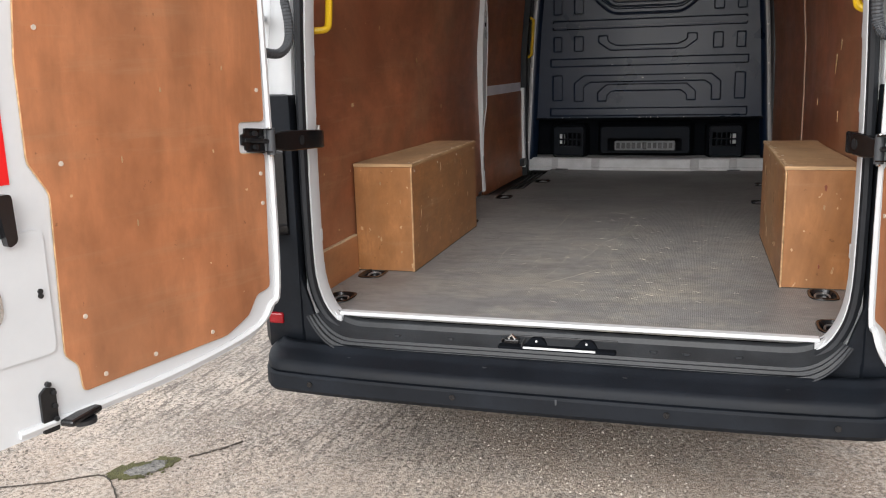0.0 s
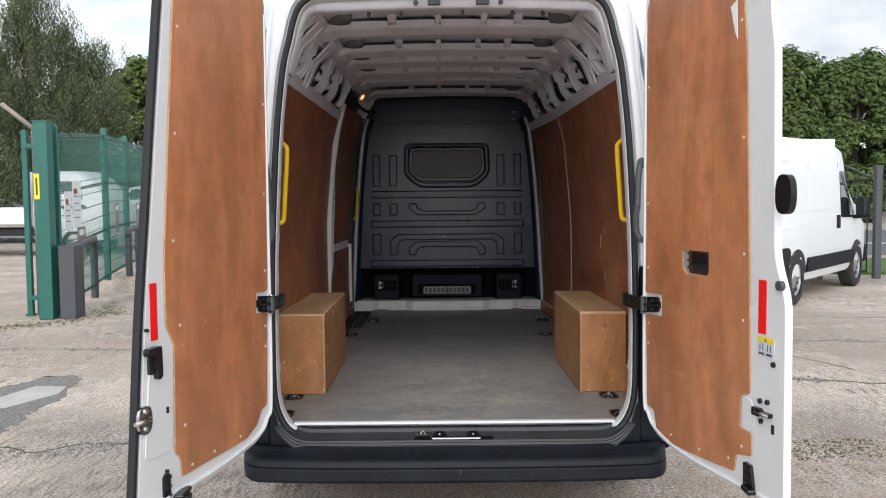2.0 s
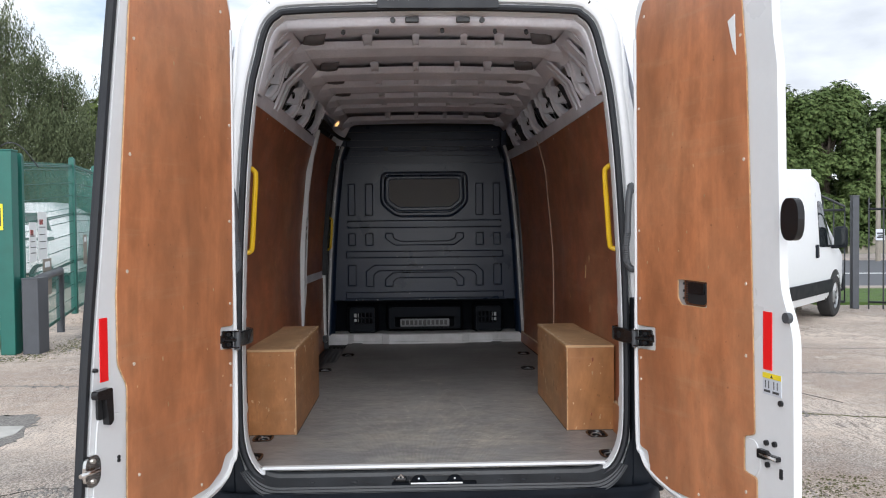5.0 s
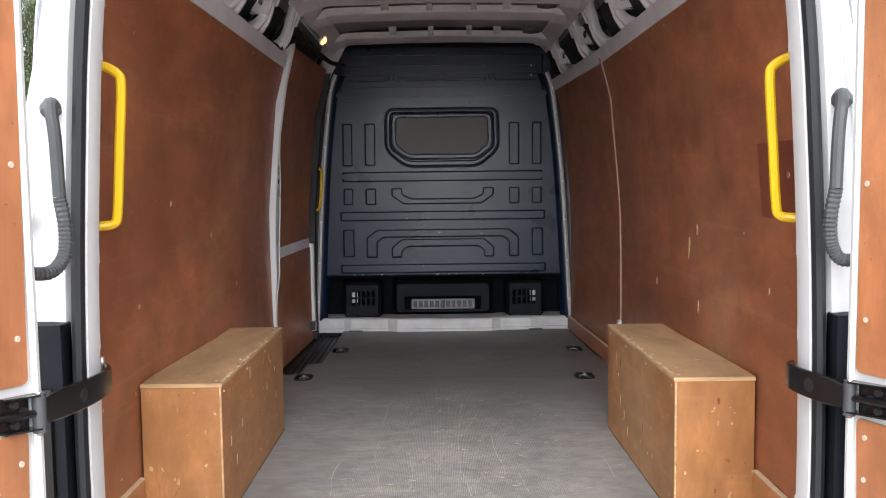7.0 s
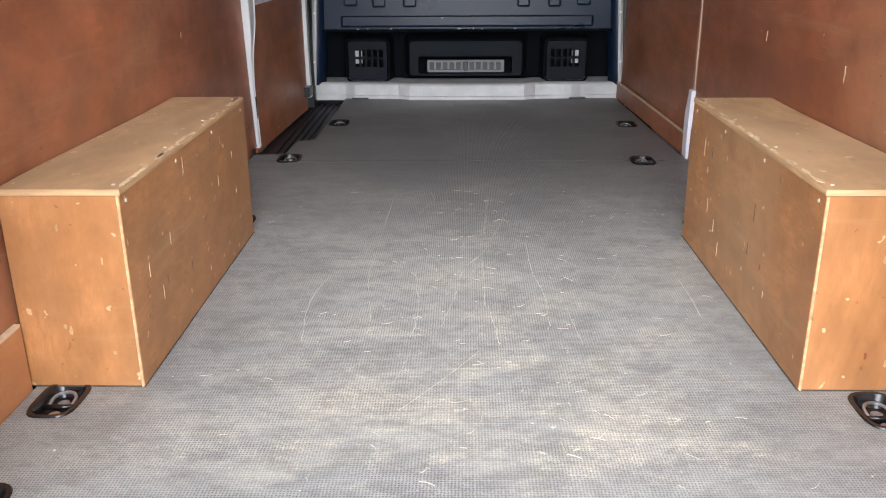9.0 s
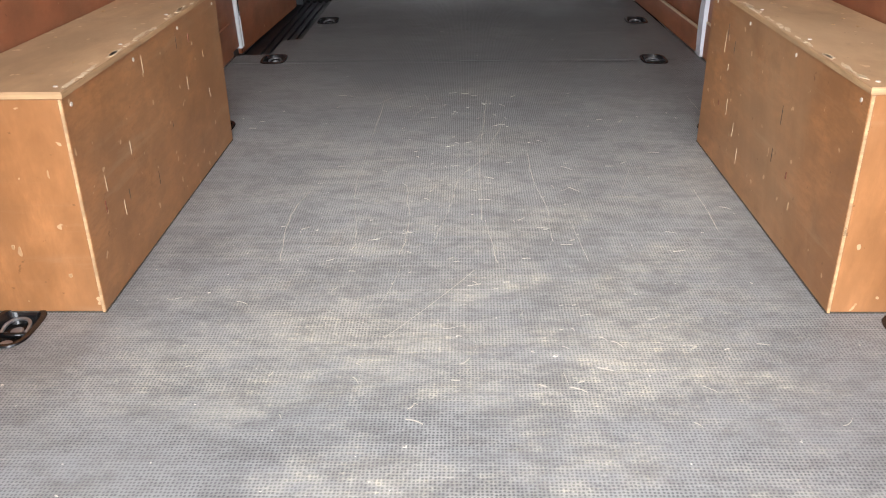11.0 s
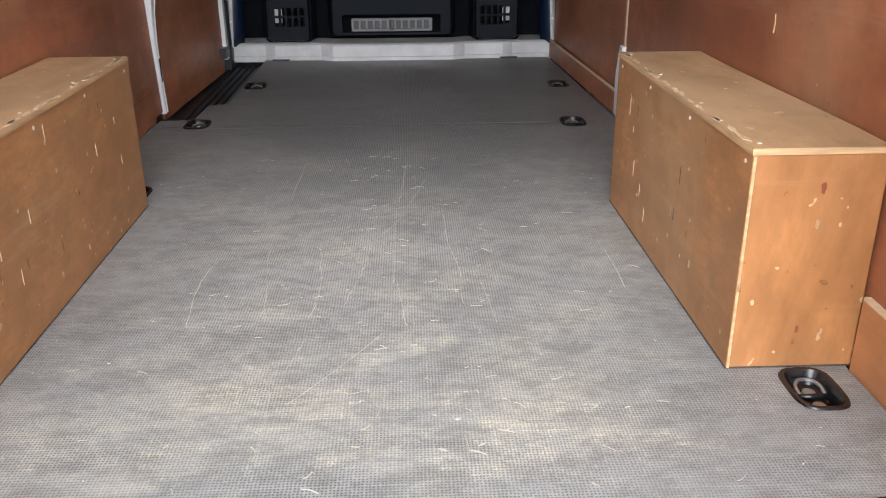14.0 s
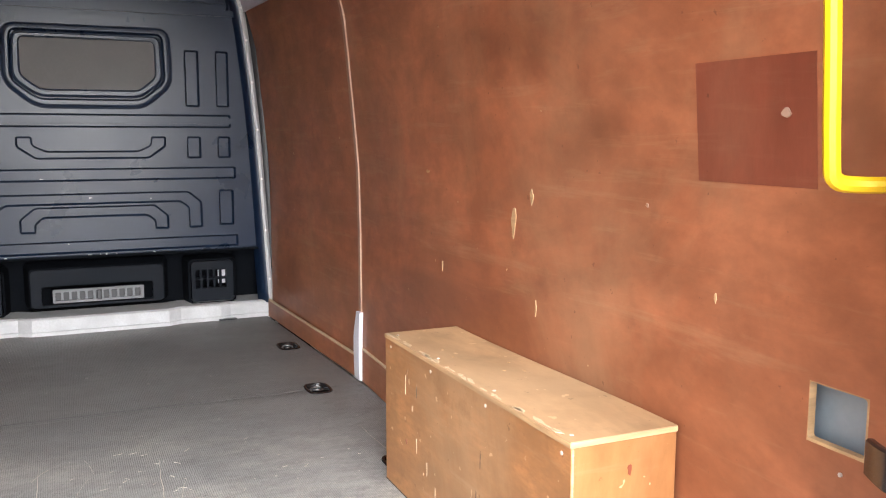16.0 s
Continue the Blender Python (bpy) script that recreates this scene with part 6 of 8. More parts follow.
        slab("cup_rim", rounded([(0.334, 1.325), (0.482, 1.325), (0.482, 1.254), (0.466, 1.238), (0.346, 1.238), (0.334, 1.250)], 0.006), at, -0.003, 0.0, "chrome", rec, "bright serrated rim")
        slab("cup", rounded([(0.360, 1.318), (0.476, 1.318), (0.476, 1.257), (0.462, 1.245), (0.368, 1.245), (0.360, 1.254)], 0.006), at, -0.005, -0.001, "black", rec)
        slab("inner_handle", rounded(rect(0.372, 1.280, 0.470, 1.320), 0.008), at, -0.012, -0.004, "gloss_black", rec, bevel=0.005)
        for k in range(9):
            slab("tooth", rect(0.346, 1.252 + 0.008 * k, 0.356, 1.256 + 0.008 * k), at, -0.0046, -0.002, "black", rec)
        for z in (1.312, 1.286, 1.260):
            disc("rivet", at(0.330, z, -0.002), face_way, 0.005, 0.005, "black", rec, n=8)
        # safety sticker with pictures
        st = slab("sticker", rect(0.785, 1.003, 0.873, 1.069), at, -0.0022, 0.001, "sign_grey", door, "small warning sticker with a yellow band")
        slab("sticker_band", rect(0.785, 1.053, 0.873, 1.069), at, -0.0034, -0.002, "sign_yellow", st)
        for k in (0, 1):
            slab("print_bar", rect(0.792 + 0.041 * k, 1.010, 0.822 + 0.041 * k, 1.017), at, -0.0034, -0.002, "ink", st)
            slab("print_bar", rect(0.797 + 0.041 * k, 1.023, 0.800 + 0.041 * k, 1.046), at, -0.0034, -0.002, "ink", st)
            slab("print_bar", rect(0.813 + 0.041 * k, 1.023, 0.816 + 0.041 * k, 1.046), at, -0.0034, -0.002, "ink", st)
        slab("print_mark", [(0.824, 1.056), (0.835, 1.056), (0.83, 1.066)], at, -0.0044, -0.003, "ink", st)
        lt = slab("latch", rounded([(0.77, 0.83), (0.81, 0.831), (0.822, 0.823), (0.87, 0.825), (0.87, 0.81), (0.822, 0.809), (0.81, 0.803), (0.77, 0.802)], 0.004), at, -0.014, 0.0, "gloss_black", door, "black door latch with a steel striker", bevel=0.003)
        tube("striker", [at(0.793, 0.817, -0.018), at(0.867, 0.818, -0.018)], 0.005, "chrome", lt, n=6)
        for s, z in ((0.804, 0.854), (0.844, 0.858), (0.81, 0.788), (0.873, 0.987)):
            disc("plug", at(s, z, -0.003), face_way, 0.009, 0.010, "black", door, n=10)
        slab("slot", rounded(rect(0.865, 0.759, 0.879, 0.79), 0.003), at, -0.003, 0.002, "black", door)
        disc("buffer_plug", at(0.907, 1.246, -0.006), face_way, 0.016, 0.016, "hose", door, n=16)
        slab("pressed_recess", rounded([(0.701, 0.847), (0.753, 0.848), (0.776, 0.779), (0.753, 0.735), (0.701, 0.738)], 0.02), at, -0.004, 0.001, "white", door, bevel=0.003)
        foot = slab("stop_bracket", rounded([(0.724, 0.53), (0.762, 0.532), (0.781, 0.548), (0.764, 0.624), (0.724, 0.628)], 0.006), at, -0.012, 0.0, "gloss_black", door, "black hold-open bracket at the door's foot", bevel=0.003)
        for z in (0.56, 0.585, 0.61):
            disc("bolt", at(0.742, z, -0.014), face_way, 0.006, 0.006, "black", foot, n=6)
        box("stop_arm", at(0.77, 0.544, -0.02), (0.03, 0.07, 0.018), "gloss_black", foot, bevel=0.005)
        top = slab("top_latch", rounded([(0.470, 2.374), (0.536, 2.380), (0.542, 2.408), (0.600, 2.416), (0.600, 2.446), (0.490, 2.436), (0.472, 2.405)], 0.006), at, -0.022, 0.0, "gloss_black", door, "black upper door latch", bevel=0.005)
        box("latch_hook", at(0.56, 2.430, -0.020), (0.022, 0.07, 0.022), "black", top, bevel=0.006)
        disc("bolt", at(0.593, 2.436, -0.034), face_way, 0.010, 0.010, "zinc", top, n=8)
        # torn paper scrap on the lining, round rubber stop on the outer skin
        slab("paper_scrap", [(0.612, 2.175), (0.650, 2.190), (0.655, 2.06), (0.640, 2.085)], at, -0.010, -0.008, "paper", door, "torn white paper scrap")
        stop = slab("rubber_stop", oval(0.935, 1.535, 0.040, 0.062, 24), at, -0.022, 0.0, "gloss_black", door, "black oval rubber door stop", bevel=0.012)
    return door


rear_door(-1)
rear_door(1)

for s in (-1, 1):
    hd = curve([(s * 0.825, 0.125, 1.790), (s * 0.79, 0.155, 1.787), (s * 0.755, 0.16, 1.767), (s * 0.748, 0.16, 1.735), (s * 0.757, 0.16, 1.60), (s * 0.767, 0.16, 1.455), (s * 0.776, 0.16, 1.424), (s * 0.805, 0.15, 1.418), (s * 0.84, 0.125, 1.418)], 4)
    tube("grab_handle", hd, 0.0115, "yellow", van, "yellow enamelled grab handle by the rear opening", 9)

# joint between the two floor boards
box("floor_joint", (-0.025, 2.42, FLOOR + 0.0002), (1.62, 0.0025, 0.0012), "hose", van, "dark joint between two floor boards", 0.0003)

# fine scratches and torn flecks in the floor
rng = random.Random(11)
bm = bmesh.new()
for k in range(170):
    x, y = rng.gauss(0.05, 0.26), rng.uniform(0.25, 2.0)
    a = rng.choice((rng.gauss(1.57, 0.10), rng.gauss(1.5, 0.08), rng.gauss(1.25, 0.1)))
    ln, w = (rng.uniform(0.04, 0.30), rng.uniform(0.0002, 0.00042)) if k % 12 == 0 else (0.005 + 0.022 * rng.random() ** 2, rng.uniform(0.0005, 0.0017))
    a = a if k % 12 == 0 else rng.gauss(0.05, 0.35)
    dx, dy = math.cos(a), math.sin(a)
    b = rng.gauss(0, 0.012)
    pts = [(x + dx * ln * t - dy * b * t * t, y + dy * ln * t + dx * b * t * t) for t in (0, 0.25, 0.5, 0.75, 1)]
    add_slab(bm, [(px - dy * w, py + dx * w) for px, py in pts] + [(px + dy * w * 0.6, py - dx * w * 0.6) for px, py in reversed(pts)], lambda u, v, d: (u, v, FLOOR + d), 0.0002, 0.0008)
for line in ("-.25 1.98 -.26 1.36 -.26 1.16 -.23 .92 -.23 .84", "-.14 1.22 -.12 .96 -.13 .82", ".12 1.71 .05 1.39 -.01 1.24 -.03 1.07 -.06 .88", ".17 1.46 .17 1.27 .19 1.06 .19 .88", "-.37 1.16 -.39 1.02 -.37 .79", ".07 1.91 .05 1.54", ".05 .99 .07 .78", ".55 1.16 .55 .94", ".04 1.46 .04 .99"):
    c = [float(v) for v in line.split()]
    pts = curve([(c[i], c[i + 1], 0) for i in range(0, len(c), 2)], 6) if len(c) > 4 else [(c[0] + (c[2] - c[0]) * i / 5, c[1] + (c[3] - c[1]) * i / 5, 0) for i in range(6)]
    pts = [(q[0] + rng.gauss(0, 0.0012), q[1]) for q in pts]
    w = [rng.uniform(0.0001, 0.0009) for q in pts]
    for i in range(len(pts) - 1):
        (xa, ya), (xb, yb) = pts[i], pts[i + 1]
        add_slab(bm, [(xa - w[i], ya), (xb - w[i + 1], yb), (xb + w[i + 1], yb), (xa + w[i], ya)], lambda u, v, d: (u, v, FLOOR + d), 0.0002, 0.0008)
tagged(part("floor_wear", bm, "scratch", van, "pale scratches in the floor board"), kind="stuff")


# ---- the yard: ground repairs, joints and moss ----
def flat_patch(name, pts, material, parent, h0, h1, label, rough=0.05, seed=1, steps=5):
    rng = random.Random(seed)
    ring = [(p.x + rng.uniform(-rough, rough), p.y + rng.uniform(-rough, rough)) for p in curve([(x, y, 0) for x, y in pts], steps, True)]
    return slab(name, ring, lambda u, v, d: (u, v, d), h0, h1, material, parent, label)


flat_patch("repair_edge", [(-3.9, 3.0), (-3.62, 3.28), (-3.45, 3.62), (-3.2, 3.55), (-3.02, 3.0), (-3.0, 2.34), (-2.98, 1.95), (-3.1, 1.6), (-3.7, 1.7), (-4.1, 2.3)], "tar", ground, -0.03, 0.004, "crumbled dark edge round a concrete repair", 0.05, 3, 9)
flat_patch("repair_patch", [(-3.40, 2.52), (-3.47, 2.85), (-3.37, 3.22), (-3.12, 3.20), (-3.07, 2.95), (-3.26, 2.50)], "patch", ground, -0.02, 0.008, "smooth pale concrete repair", 0.006, 4, 1)


def seam(name, pts, width, material, seed, label):
    """A dirty joint or crack in the concrete: a ragged thin strip."""
    rng = random.Random(seed)
    line = curve([(x, y, 0) for x, y in pts], 10)
    left, right = [], []
    for i, p in enumerate(line):
        a, b = line[max(0, i - 1)], line[min(len(line) - 1, i + 1)]
        d = (b - a).normalized()
        n = Vector((-d.y, d.x, 0))
        q = p + n * rng.uniform(-width, width) * 0.8
        left.append((q + n * width * rng.uniform(0.3, 1.0))[:2])
        right.append((q - n * width * rng.uniform(0.3, 1.0))[:2])
    return slab(name, left + right[::-1], lambda u, v, d: (u, v, d), -0.03, 0.0035, material, ground, label)


seam("joint", [(-9.0, 5.3), (-4.51, 5.02), (-2.75, 4.88), (0.0, 4.95)], 0.012, "tar", 1, "dirty joint between concrete slabs")
seam("joint", [(2.9, 5.12), (3.8, 5.08), (4.83, 4.92), (8.0, 4.6)], 0.018, "tar", 2, "dirty joint between concrete slabs")
seam("joint", [(2.2, 3.42), (2.72, 3.31), (3.16, 3.16), (3.81, 3.0), (6.0, 2.8)], 0.016, "moss", 3, "mossy joint between concrete slabs")
seam("joint", [(4.3, 6.8), (5.15, 6.67), (8.0, 6.4)], 0.02, "tar", 4, "dirty joint between concrete slabs")
seam("crack", [(-3.4, 1.75), (-2.72, 1.48), (-2.53, 1.39), (-2.33, 1.55), (-2.08, 1.56), (-1.7, 1.50)], 0.008, "crack", 5, "ragged crack in the concrete")
seam("crack", [(3.0, 4.8), (3.2, 4.3), (3.35, 4.0), (3.5, 3.6)], 0.008, "crack", 6, "ragged crack in the concrete")
seam("crack", [(-6.2, 4.2), (-5.4, 4.6), (-4.9, 5.4), (-5.2, 6.1)], 0.010, "crack", 9, "ragged crack in the concrete")


def moss_tuft(cx, cy, rx, ry, count, seed):
    """Many small cushions of moss and grit, low on the concrete."""
    rng = random.Random(seed)
    bm = bmesh.new()
    for _ in range(count):
        a, r = rng.uniform(0, 6.28), math.sqrt(rng.random())
        x, y, s = cx + rx * r * math.cos(a), cy + ry * r * math.sin(a), rng.uniform(0.002, 0.008)
        if noise.noise((x * 9, y * 9, seed)) < -0.05:
            continue
        bmesh.ops.create_icosphere(bm, subdivisions=1, radius=s, matrix=Matrix.Translation((x, y, 0.002)) @ Matrix.Diagonal((1, 1, 0.35, 1)))
    tagged(part("moss", bm, "moss", ground, "low green moss in the concrete"), kind="stuff")


flat_patch("moss_bed", [(-1.47, -0.23), (-1.45, -0.15), (-1.40, -0.13), (-1.37, -0.08), (-1.315, -0.08), (-1.305, -0.14), (-1.34, -0.18), (-1.36, -0.23), (-1.42, -0.26)], "moss", ground, -0.02, 0.0032, "green moss in a broken corner of the concrete", 0.012, 31, 6)
flat_patch("wet_grit", [(-1.42, -0.21), (-1.39, -0.14), (-1.34, -0.10), (-1.32, -0.15), (-1.36, -0.22)], "tar", ground, -0.02, 0.0045, "dark wet grit among the moss", 0.010, 32, 6)
seam("crack", [(-1.80, -0.42), (-1.62, -0.33), (-1.50, -0.25), (-1.42, -0.29), (-1.30, -0.42)], 0.0028, "crack", 33, "ragged crack in the concrete")
seam("crack", [(-1.28, -0.06), (-1.20, 0.03), (-1.16, 0.10)], 0.004, "crack", 34, "ragged crack in the concrete")
moss_tuft(-1.42, -0.20, 0.09, 0.055, 220, 1)
moss_tuft(-1.34, -0.14, 0.05, 0.07, 70, 11)
moss_tuft(1.26, 0.10, 0.10, 0.10, 150, 2)
moss_tuft(1.36, 0.22, 0.06, 0.12, 90, 12)
moss_tuft(2.35, 1.35, 0.42, 0.22, 300, 3)
moss_tuft(-5.0, 6.7, 0.7, 0.3, 900, 4)
moss_tuft(-4.55, 7.6, 0.35, 0.35, 500, 14)
moss_tuft(3.1, 4.95, 0.5, 0.10, 90, 5)
moss_tuft(-4.9, 10.2, 0.7, 0.3, 120, 6)

def debris(name, pts, spread, count, material, seed, small, large, label):
    """Crumbs of broken concrete and dirt strewn along a joint."""
    rng = random.Random(seed)
    line = curve([(x, y, 0) for x, y in pts], 12)
    verts, faces = [], []
    for _ in range(count):
        i = rng.randrange(len(line) - 1)
        p = line[i].lerp(line[i + 1], rng.random())
        if noise.noise((p.x * 2.1, p.y * 2.1, seed)) < -0.1:
            continue
        x, y, s = p.x + rng.gauss(0, spread), p.y + rng.gauss(0, spread), rng.uniform(small, large) * rng.uniform(0.4, 1)
        k, a = len(verts), rng.uniform(0, 3.14)
        for t in (0, 1.6, 3.1, 4.7):
            verts.append((x + s * math.cos(a + t) * rng.uniform(0.6, 1), y + s * math.sin(a + t) * rng.uniform(0.6, 1), 0.0))
        verts.append((x + s * 0.2, y, s * rng.uniform(0.3, 0.7)))
        faces += [(k, k + 1, k + 4), (k + 1, k + 2, k + 4), (k + 2, k + 3, k + 4), (k + 3, k, k + 4)]
    data = bpy.data.meshes.new(name)
    data.from_pydata(verts, [], faces)
    data.materials.append(M[material])
    tagged(new(name, data), label, "debris", kind="stuff")


for seed, pts in enumerate(([(2.9, 5.12), (3.8, 5.08), (4.83, 4.92), (8.0, 4.6)], [(2.2, 3.42), (2.72, 3.31), (3.16, 3.16), (3.81, 3.0), (6.0, 2.8)], [(-9.0, 5.3), (-4.51, 5.02), (-2.75, 4.88), (0.0, 4.95)], [(-3.4, 1.75), (-2.53, 1.39), (-2.08, 1.56), (-1.7, 1.50)],
                            [(1.7, 1.2), (2.3, 1.35), (3.0, 1.3), (4.5, 1.6)], [(-5.3, 6.5), (-4.9, 6.8), (-4.5, 7.6), (-4.9, 9.0), (-4.7, 10.4)])):
    debris("dark_crumbs", pts, 0.06, 500, "tar", 60 + seed, 0.006, 0.030, "dark crumbs of dirt in a concrete joint")
    debris("pale_crumbs", pts, 0.12, 260, "kerb", 80 + seed, 0.005, 0.020, "pale crumbs of broken concrete")
debris("moss_crumbs", [(-5.3, 6.5), (-4.9, 6.8), (-4.5, 7.6), (-4.75, 8.4)], 0.16, 900, "moss", 99, 0.008, 0.03, "moss and leaf litter round the gate post")
debris("moss_crumbs", [(1.8, 1.25), (2.3, 1.35), (2.9, 1.3)], 0.14, 900, "moss", 98, 0.005, 0.018, "moss in the worn concrete")

# loose grit near the van
rng = random.Random(5)
verts, faces = [], []
for k in range(42000):
    x, y = (rng.uniform(-2.6, 2.6), rng.uniform(-1.6, 2.2)) if k < 4000 else (rng.uniform(-2.1, 1.9), rng.uniform(-0.9, 0.5))
    if noise.noise((x * 2.3, y * 2.3, 5.0)) + rng.uniform(-0.3, 0.3) < -0.1:
        continue
    s, z = 0.0018 + 0.006 * rng.random() ** 3, 0.0005
    i = len(verts)
    a = rng.uniform(0, 3.14)
    for t in (0, 1.6, 3.1, 4.7):
        verts.append((x + s * math.cos(a + t) * rng.uniform(0.6, 1), y + s * math.sin(a + t) * rng.uniform(0.6, 1), z))
    verts.append((x + s * rng.uniform(-0.3, 0.3), y, z + s * rng.uniform(0.4, 0.9)))
    faces += [(i, i + 1, i + 4), (i + 1, i + 2, i + 4), (i + 2, i + 3, i + 4), (i + 3, i, i + 4)]
data = bpy.data.meshes.new("grit")
data.from_pydata(verts, [], faces)
data.materials.append(M["aggregate"])
tagged(new("grit", data), "loose pale grit on the concrete", "grit", kind="stuff")

# ---- compound fence and gate on the left ----
STEP = 0.20
slab("raised_slab", [(-5.75, 10.6), (-4.75, 10.7), (-5.1, 21.0), (-7.4, 21.0)], lambda u, v, d: (u, v, d), 0.0, STEP, "ground", None, bevel=0.02)
tagged(bpy.data.objects["raised_slab"], "raised concrete strip along the green fence", "pavement", kind="structure")

fence = tagged(new("mesh_fence"), "green welded-mesh security fence with notices on it", "fence")
POSTS = [(-5.02, 7.45, 0.0), (-5.52, 10.4, 0.18), (-5.98, 12.6, 0.20), (-6.32, 14.9, 0.20), (-6.55, 16.6, 0.20), (-6.78, 18.4, 0.20), (-6.95, 19.9, 0.20)]


def fence_post(x, y, z, h):
    bm = bmesh.new()
    prof = [(-0.045, 0), (0.045, 0), (0.045, h - 0.02), (0.02, h + 0.02), (-0.02, h + 0.02), (-0.045, h - 0.02)]
    add_slab(bm, prof, lambda u, v, d: (x + u, y + d, z + v), -0.03, 0.03)
    sharp(bm, 0.006)
    part("post", bm, "green", fence)


def mesh_panel(a, b, h, parent=None, mat="green", pitch=0.043):
    """Welded mesh between two posts: thin uprights, doubled cross wires with folds."""
    A, B = Vector(a), Vector(b)
    d = B - A
    L = Vector((d.x, d.y, 0)).length
    u = Vector((d.x, d.y, 0)).normalized()
    n = Vector((-u.y, u.x, 0))
    bm = bmesh.new()
    def bar(p, q, w):
        e = (q - p).normalized()
        s1 = u if abs(e.z) > 0.7 else Vector((0, 0, 1))
        ring = lambda c: [c + s1 * w + n * w, c - s1 * w + n * w, c - s1 * w - n * w, c + s1 * w - n * w]
        add_loft(bm, [ring(p), ring(q)], smooth=False)
    count = int(L / pitch)
    for i in range(1, count):
        base = A.lerp(B, i / count)
        bar(base + Vector((0, 0, 0.06)), base + Vector((0, 0, h - 0.02)), 0.0021)
    z = 0.08
    while z < h - 0.03:
        off = Vector((0, 0, z))
        fold = n * (0.03 if abs((z / (h - 0.1)) % 0.333 - 0.03) < 0.05 else 0.0)
        bar(A + off + fold, B + off + fold, 0.0045)
        z += 0.2
    for k in range(4):
        for e in (-0.012, 0.012):
            off = Vector((0, 0, 0.09 + k * (h - 0.15) / 3 + e))
            bar(A + off, B + off, 0.008)
    return part("mesh_panel", bm, mat, parent or fence)


for i, (x, y, z) in enumerate(POSTS):
    fence_post(x, y, z, 2.46)
    if i:
        mesh_panel((POSTS[i - 1][0], POSTS[i - 1][1], POSTS[i - 1][2]), (x, y, z), 2.4)
far = [(-6.95, 19.9, 0.2), (-4.4, 20.6, 0.2), (-1.9, 21.2, 0.2)]
for a, b in zip(far, far[1:]):
    mesh_panel(a, b, 2.4, None, "grey_post", 0.08)
    fence_post(*b, 2.46)

# notices and plates hung on the mesh


def notice(t, z0, z1, w, panel, boards):
    a, b = Vector(POSTS[panel]), Vector(POSTS[panel + 1])
    u = Vector((b.x - a.x, b.y - a.y, 0)).normalized()
    n = Vector((-u.y, u.x, 0))
    c = a + u * t
    place = lambda p, q, d: tuple(c + u * p + Vector((0, 0, q)) - n * (0.02 + d))
    thing = slab("notice_board", rect(-w / 2, z0, w / 2, z1), place, 0.0, 0.006, boards, None, bevel=0.0015)
    tagged(thing, "printed white notice board fixed to the fence" if boards == "paper" else "grey galvanised plate fixed to the fence", "notice", "notices on the fence")
    if boards == "paper":
        for k in range(5):
            z = z1 - 0.10 - k * (z1 - z0 - 0.15) / 5
            slab("print_bar", rect(-w * 0.36, z - (0.07 if k == 0 else 0.012), w * ((0.36 - 0.06 * (k % 3)) if k else 0.05), z), place, 0.006, 0.008, "ink" if k else "lamp_red", thing)
    else:
        slab("label", rect(-w * 0.3, z1 - 0.12, w * 0.3, z1 - 0.04), place, 0.006, 0.008, "paper", thing)


notice(0.98, 1.12, 1.76, 0.46, 0, "paper")
notice(0.48, 1.10, 1.62, 0.34, 0, "paper")
notice(1.20, 0.62, 1.12, 0.46, 0, "pole")
for k, zz in ((1, 0.75), (2, 0.72), (3, 0.7)):
    notice(0.95, zz, zz + 0.5, 0.34, k, "pole")

gate = tagged(new("gate_post"), "thick green steel gate post with a yellow label", "gate post")
box("post", (-5.05, 7.2, 1.24), (0.18, 0.18, 2.48), "green", gate, bevel=0.01)
box("cap", (-5.05, 7.2, 2.49), (0.19, 0.19, 0.02), "green", gate, bevel=0.006)
box("label_plate", (-5.105, 7.105, 1.68), (0.07, 0.006, 0.32), "sign_yellow", gate, "yellow label")
box("lettering_bar", (-5.105, 7.101, 1.68), (0.025, 0.004, 0.22), "ink", gate)
leaf = tagged(new("gate_leaf"), "green steel gate frame swung back", "gate")
box("stile", (-5.42, 7.5, 1.22), (0.07, 0.07, 2.38), "green", leaf, bevel=0.006)
for z in (0.25, 2.2):
    box("hinge", (-5.27, 7.38, z), (0.26, 0.05, 0.06), "green", leaf, bevel=0.006)
box("foot_plate", (-5.42, 7.5, 0.015), (0.10, 0.10, 0.03), "green", leaf)
stay = tagged(new("pole_arm"), "thin grey pole with a slanted arm above the gate", "pole")
tube("arm", [(-5.75, 7.6, 2.76), (-5.33, 7.6, 2.42)], 0.03, "pole", stay)
tube("upright", [(-5.36, 7.62, 0.0), (-5.36, 7.62, 2.45)], 0.03, "pole", stay)
wire = tube("cable", curve([(-5.3, 7.4, 2.50), (-5.1, 7.35, 2.60), (-4.95, 7.4, 2.54), (-4.80, 7.5, 2.30)], 6), 0.008, "iron", gate, "loose black cable", 6)

cabinet = tagged(new("motor_cabinet"), "dark grey steel cabinet at the gate's foot", "cabinet")
box("body", (-4.79, 7.3, 0.46), (0.20, 0.30, 0.92), "grey_post", cabinet, bevel=0.008)
box("lid", (-4.79, 7.3, 0.925), (0.21, 0.31, 0.015), "grey_post", cabinet, bevel=0.004)


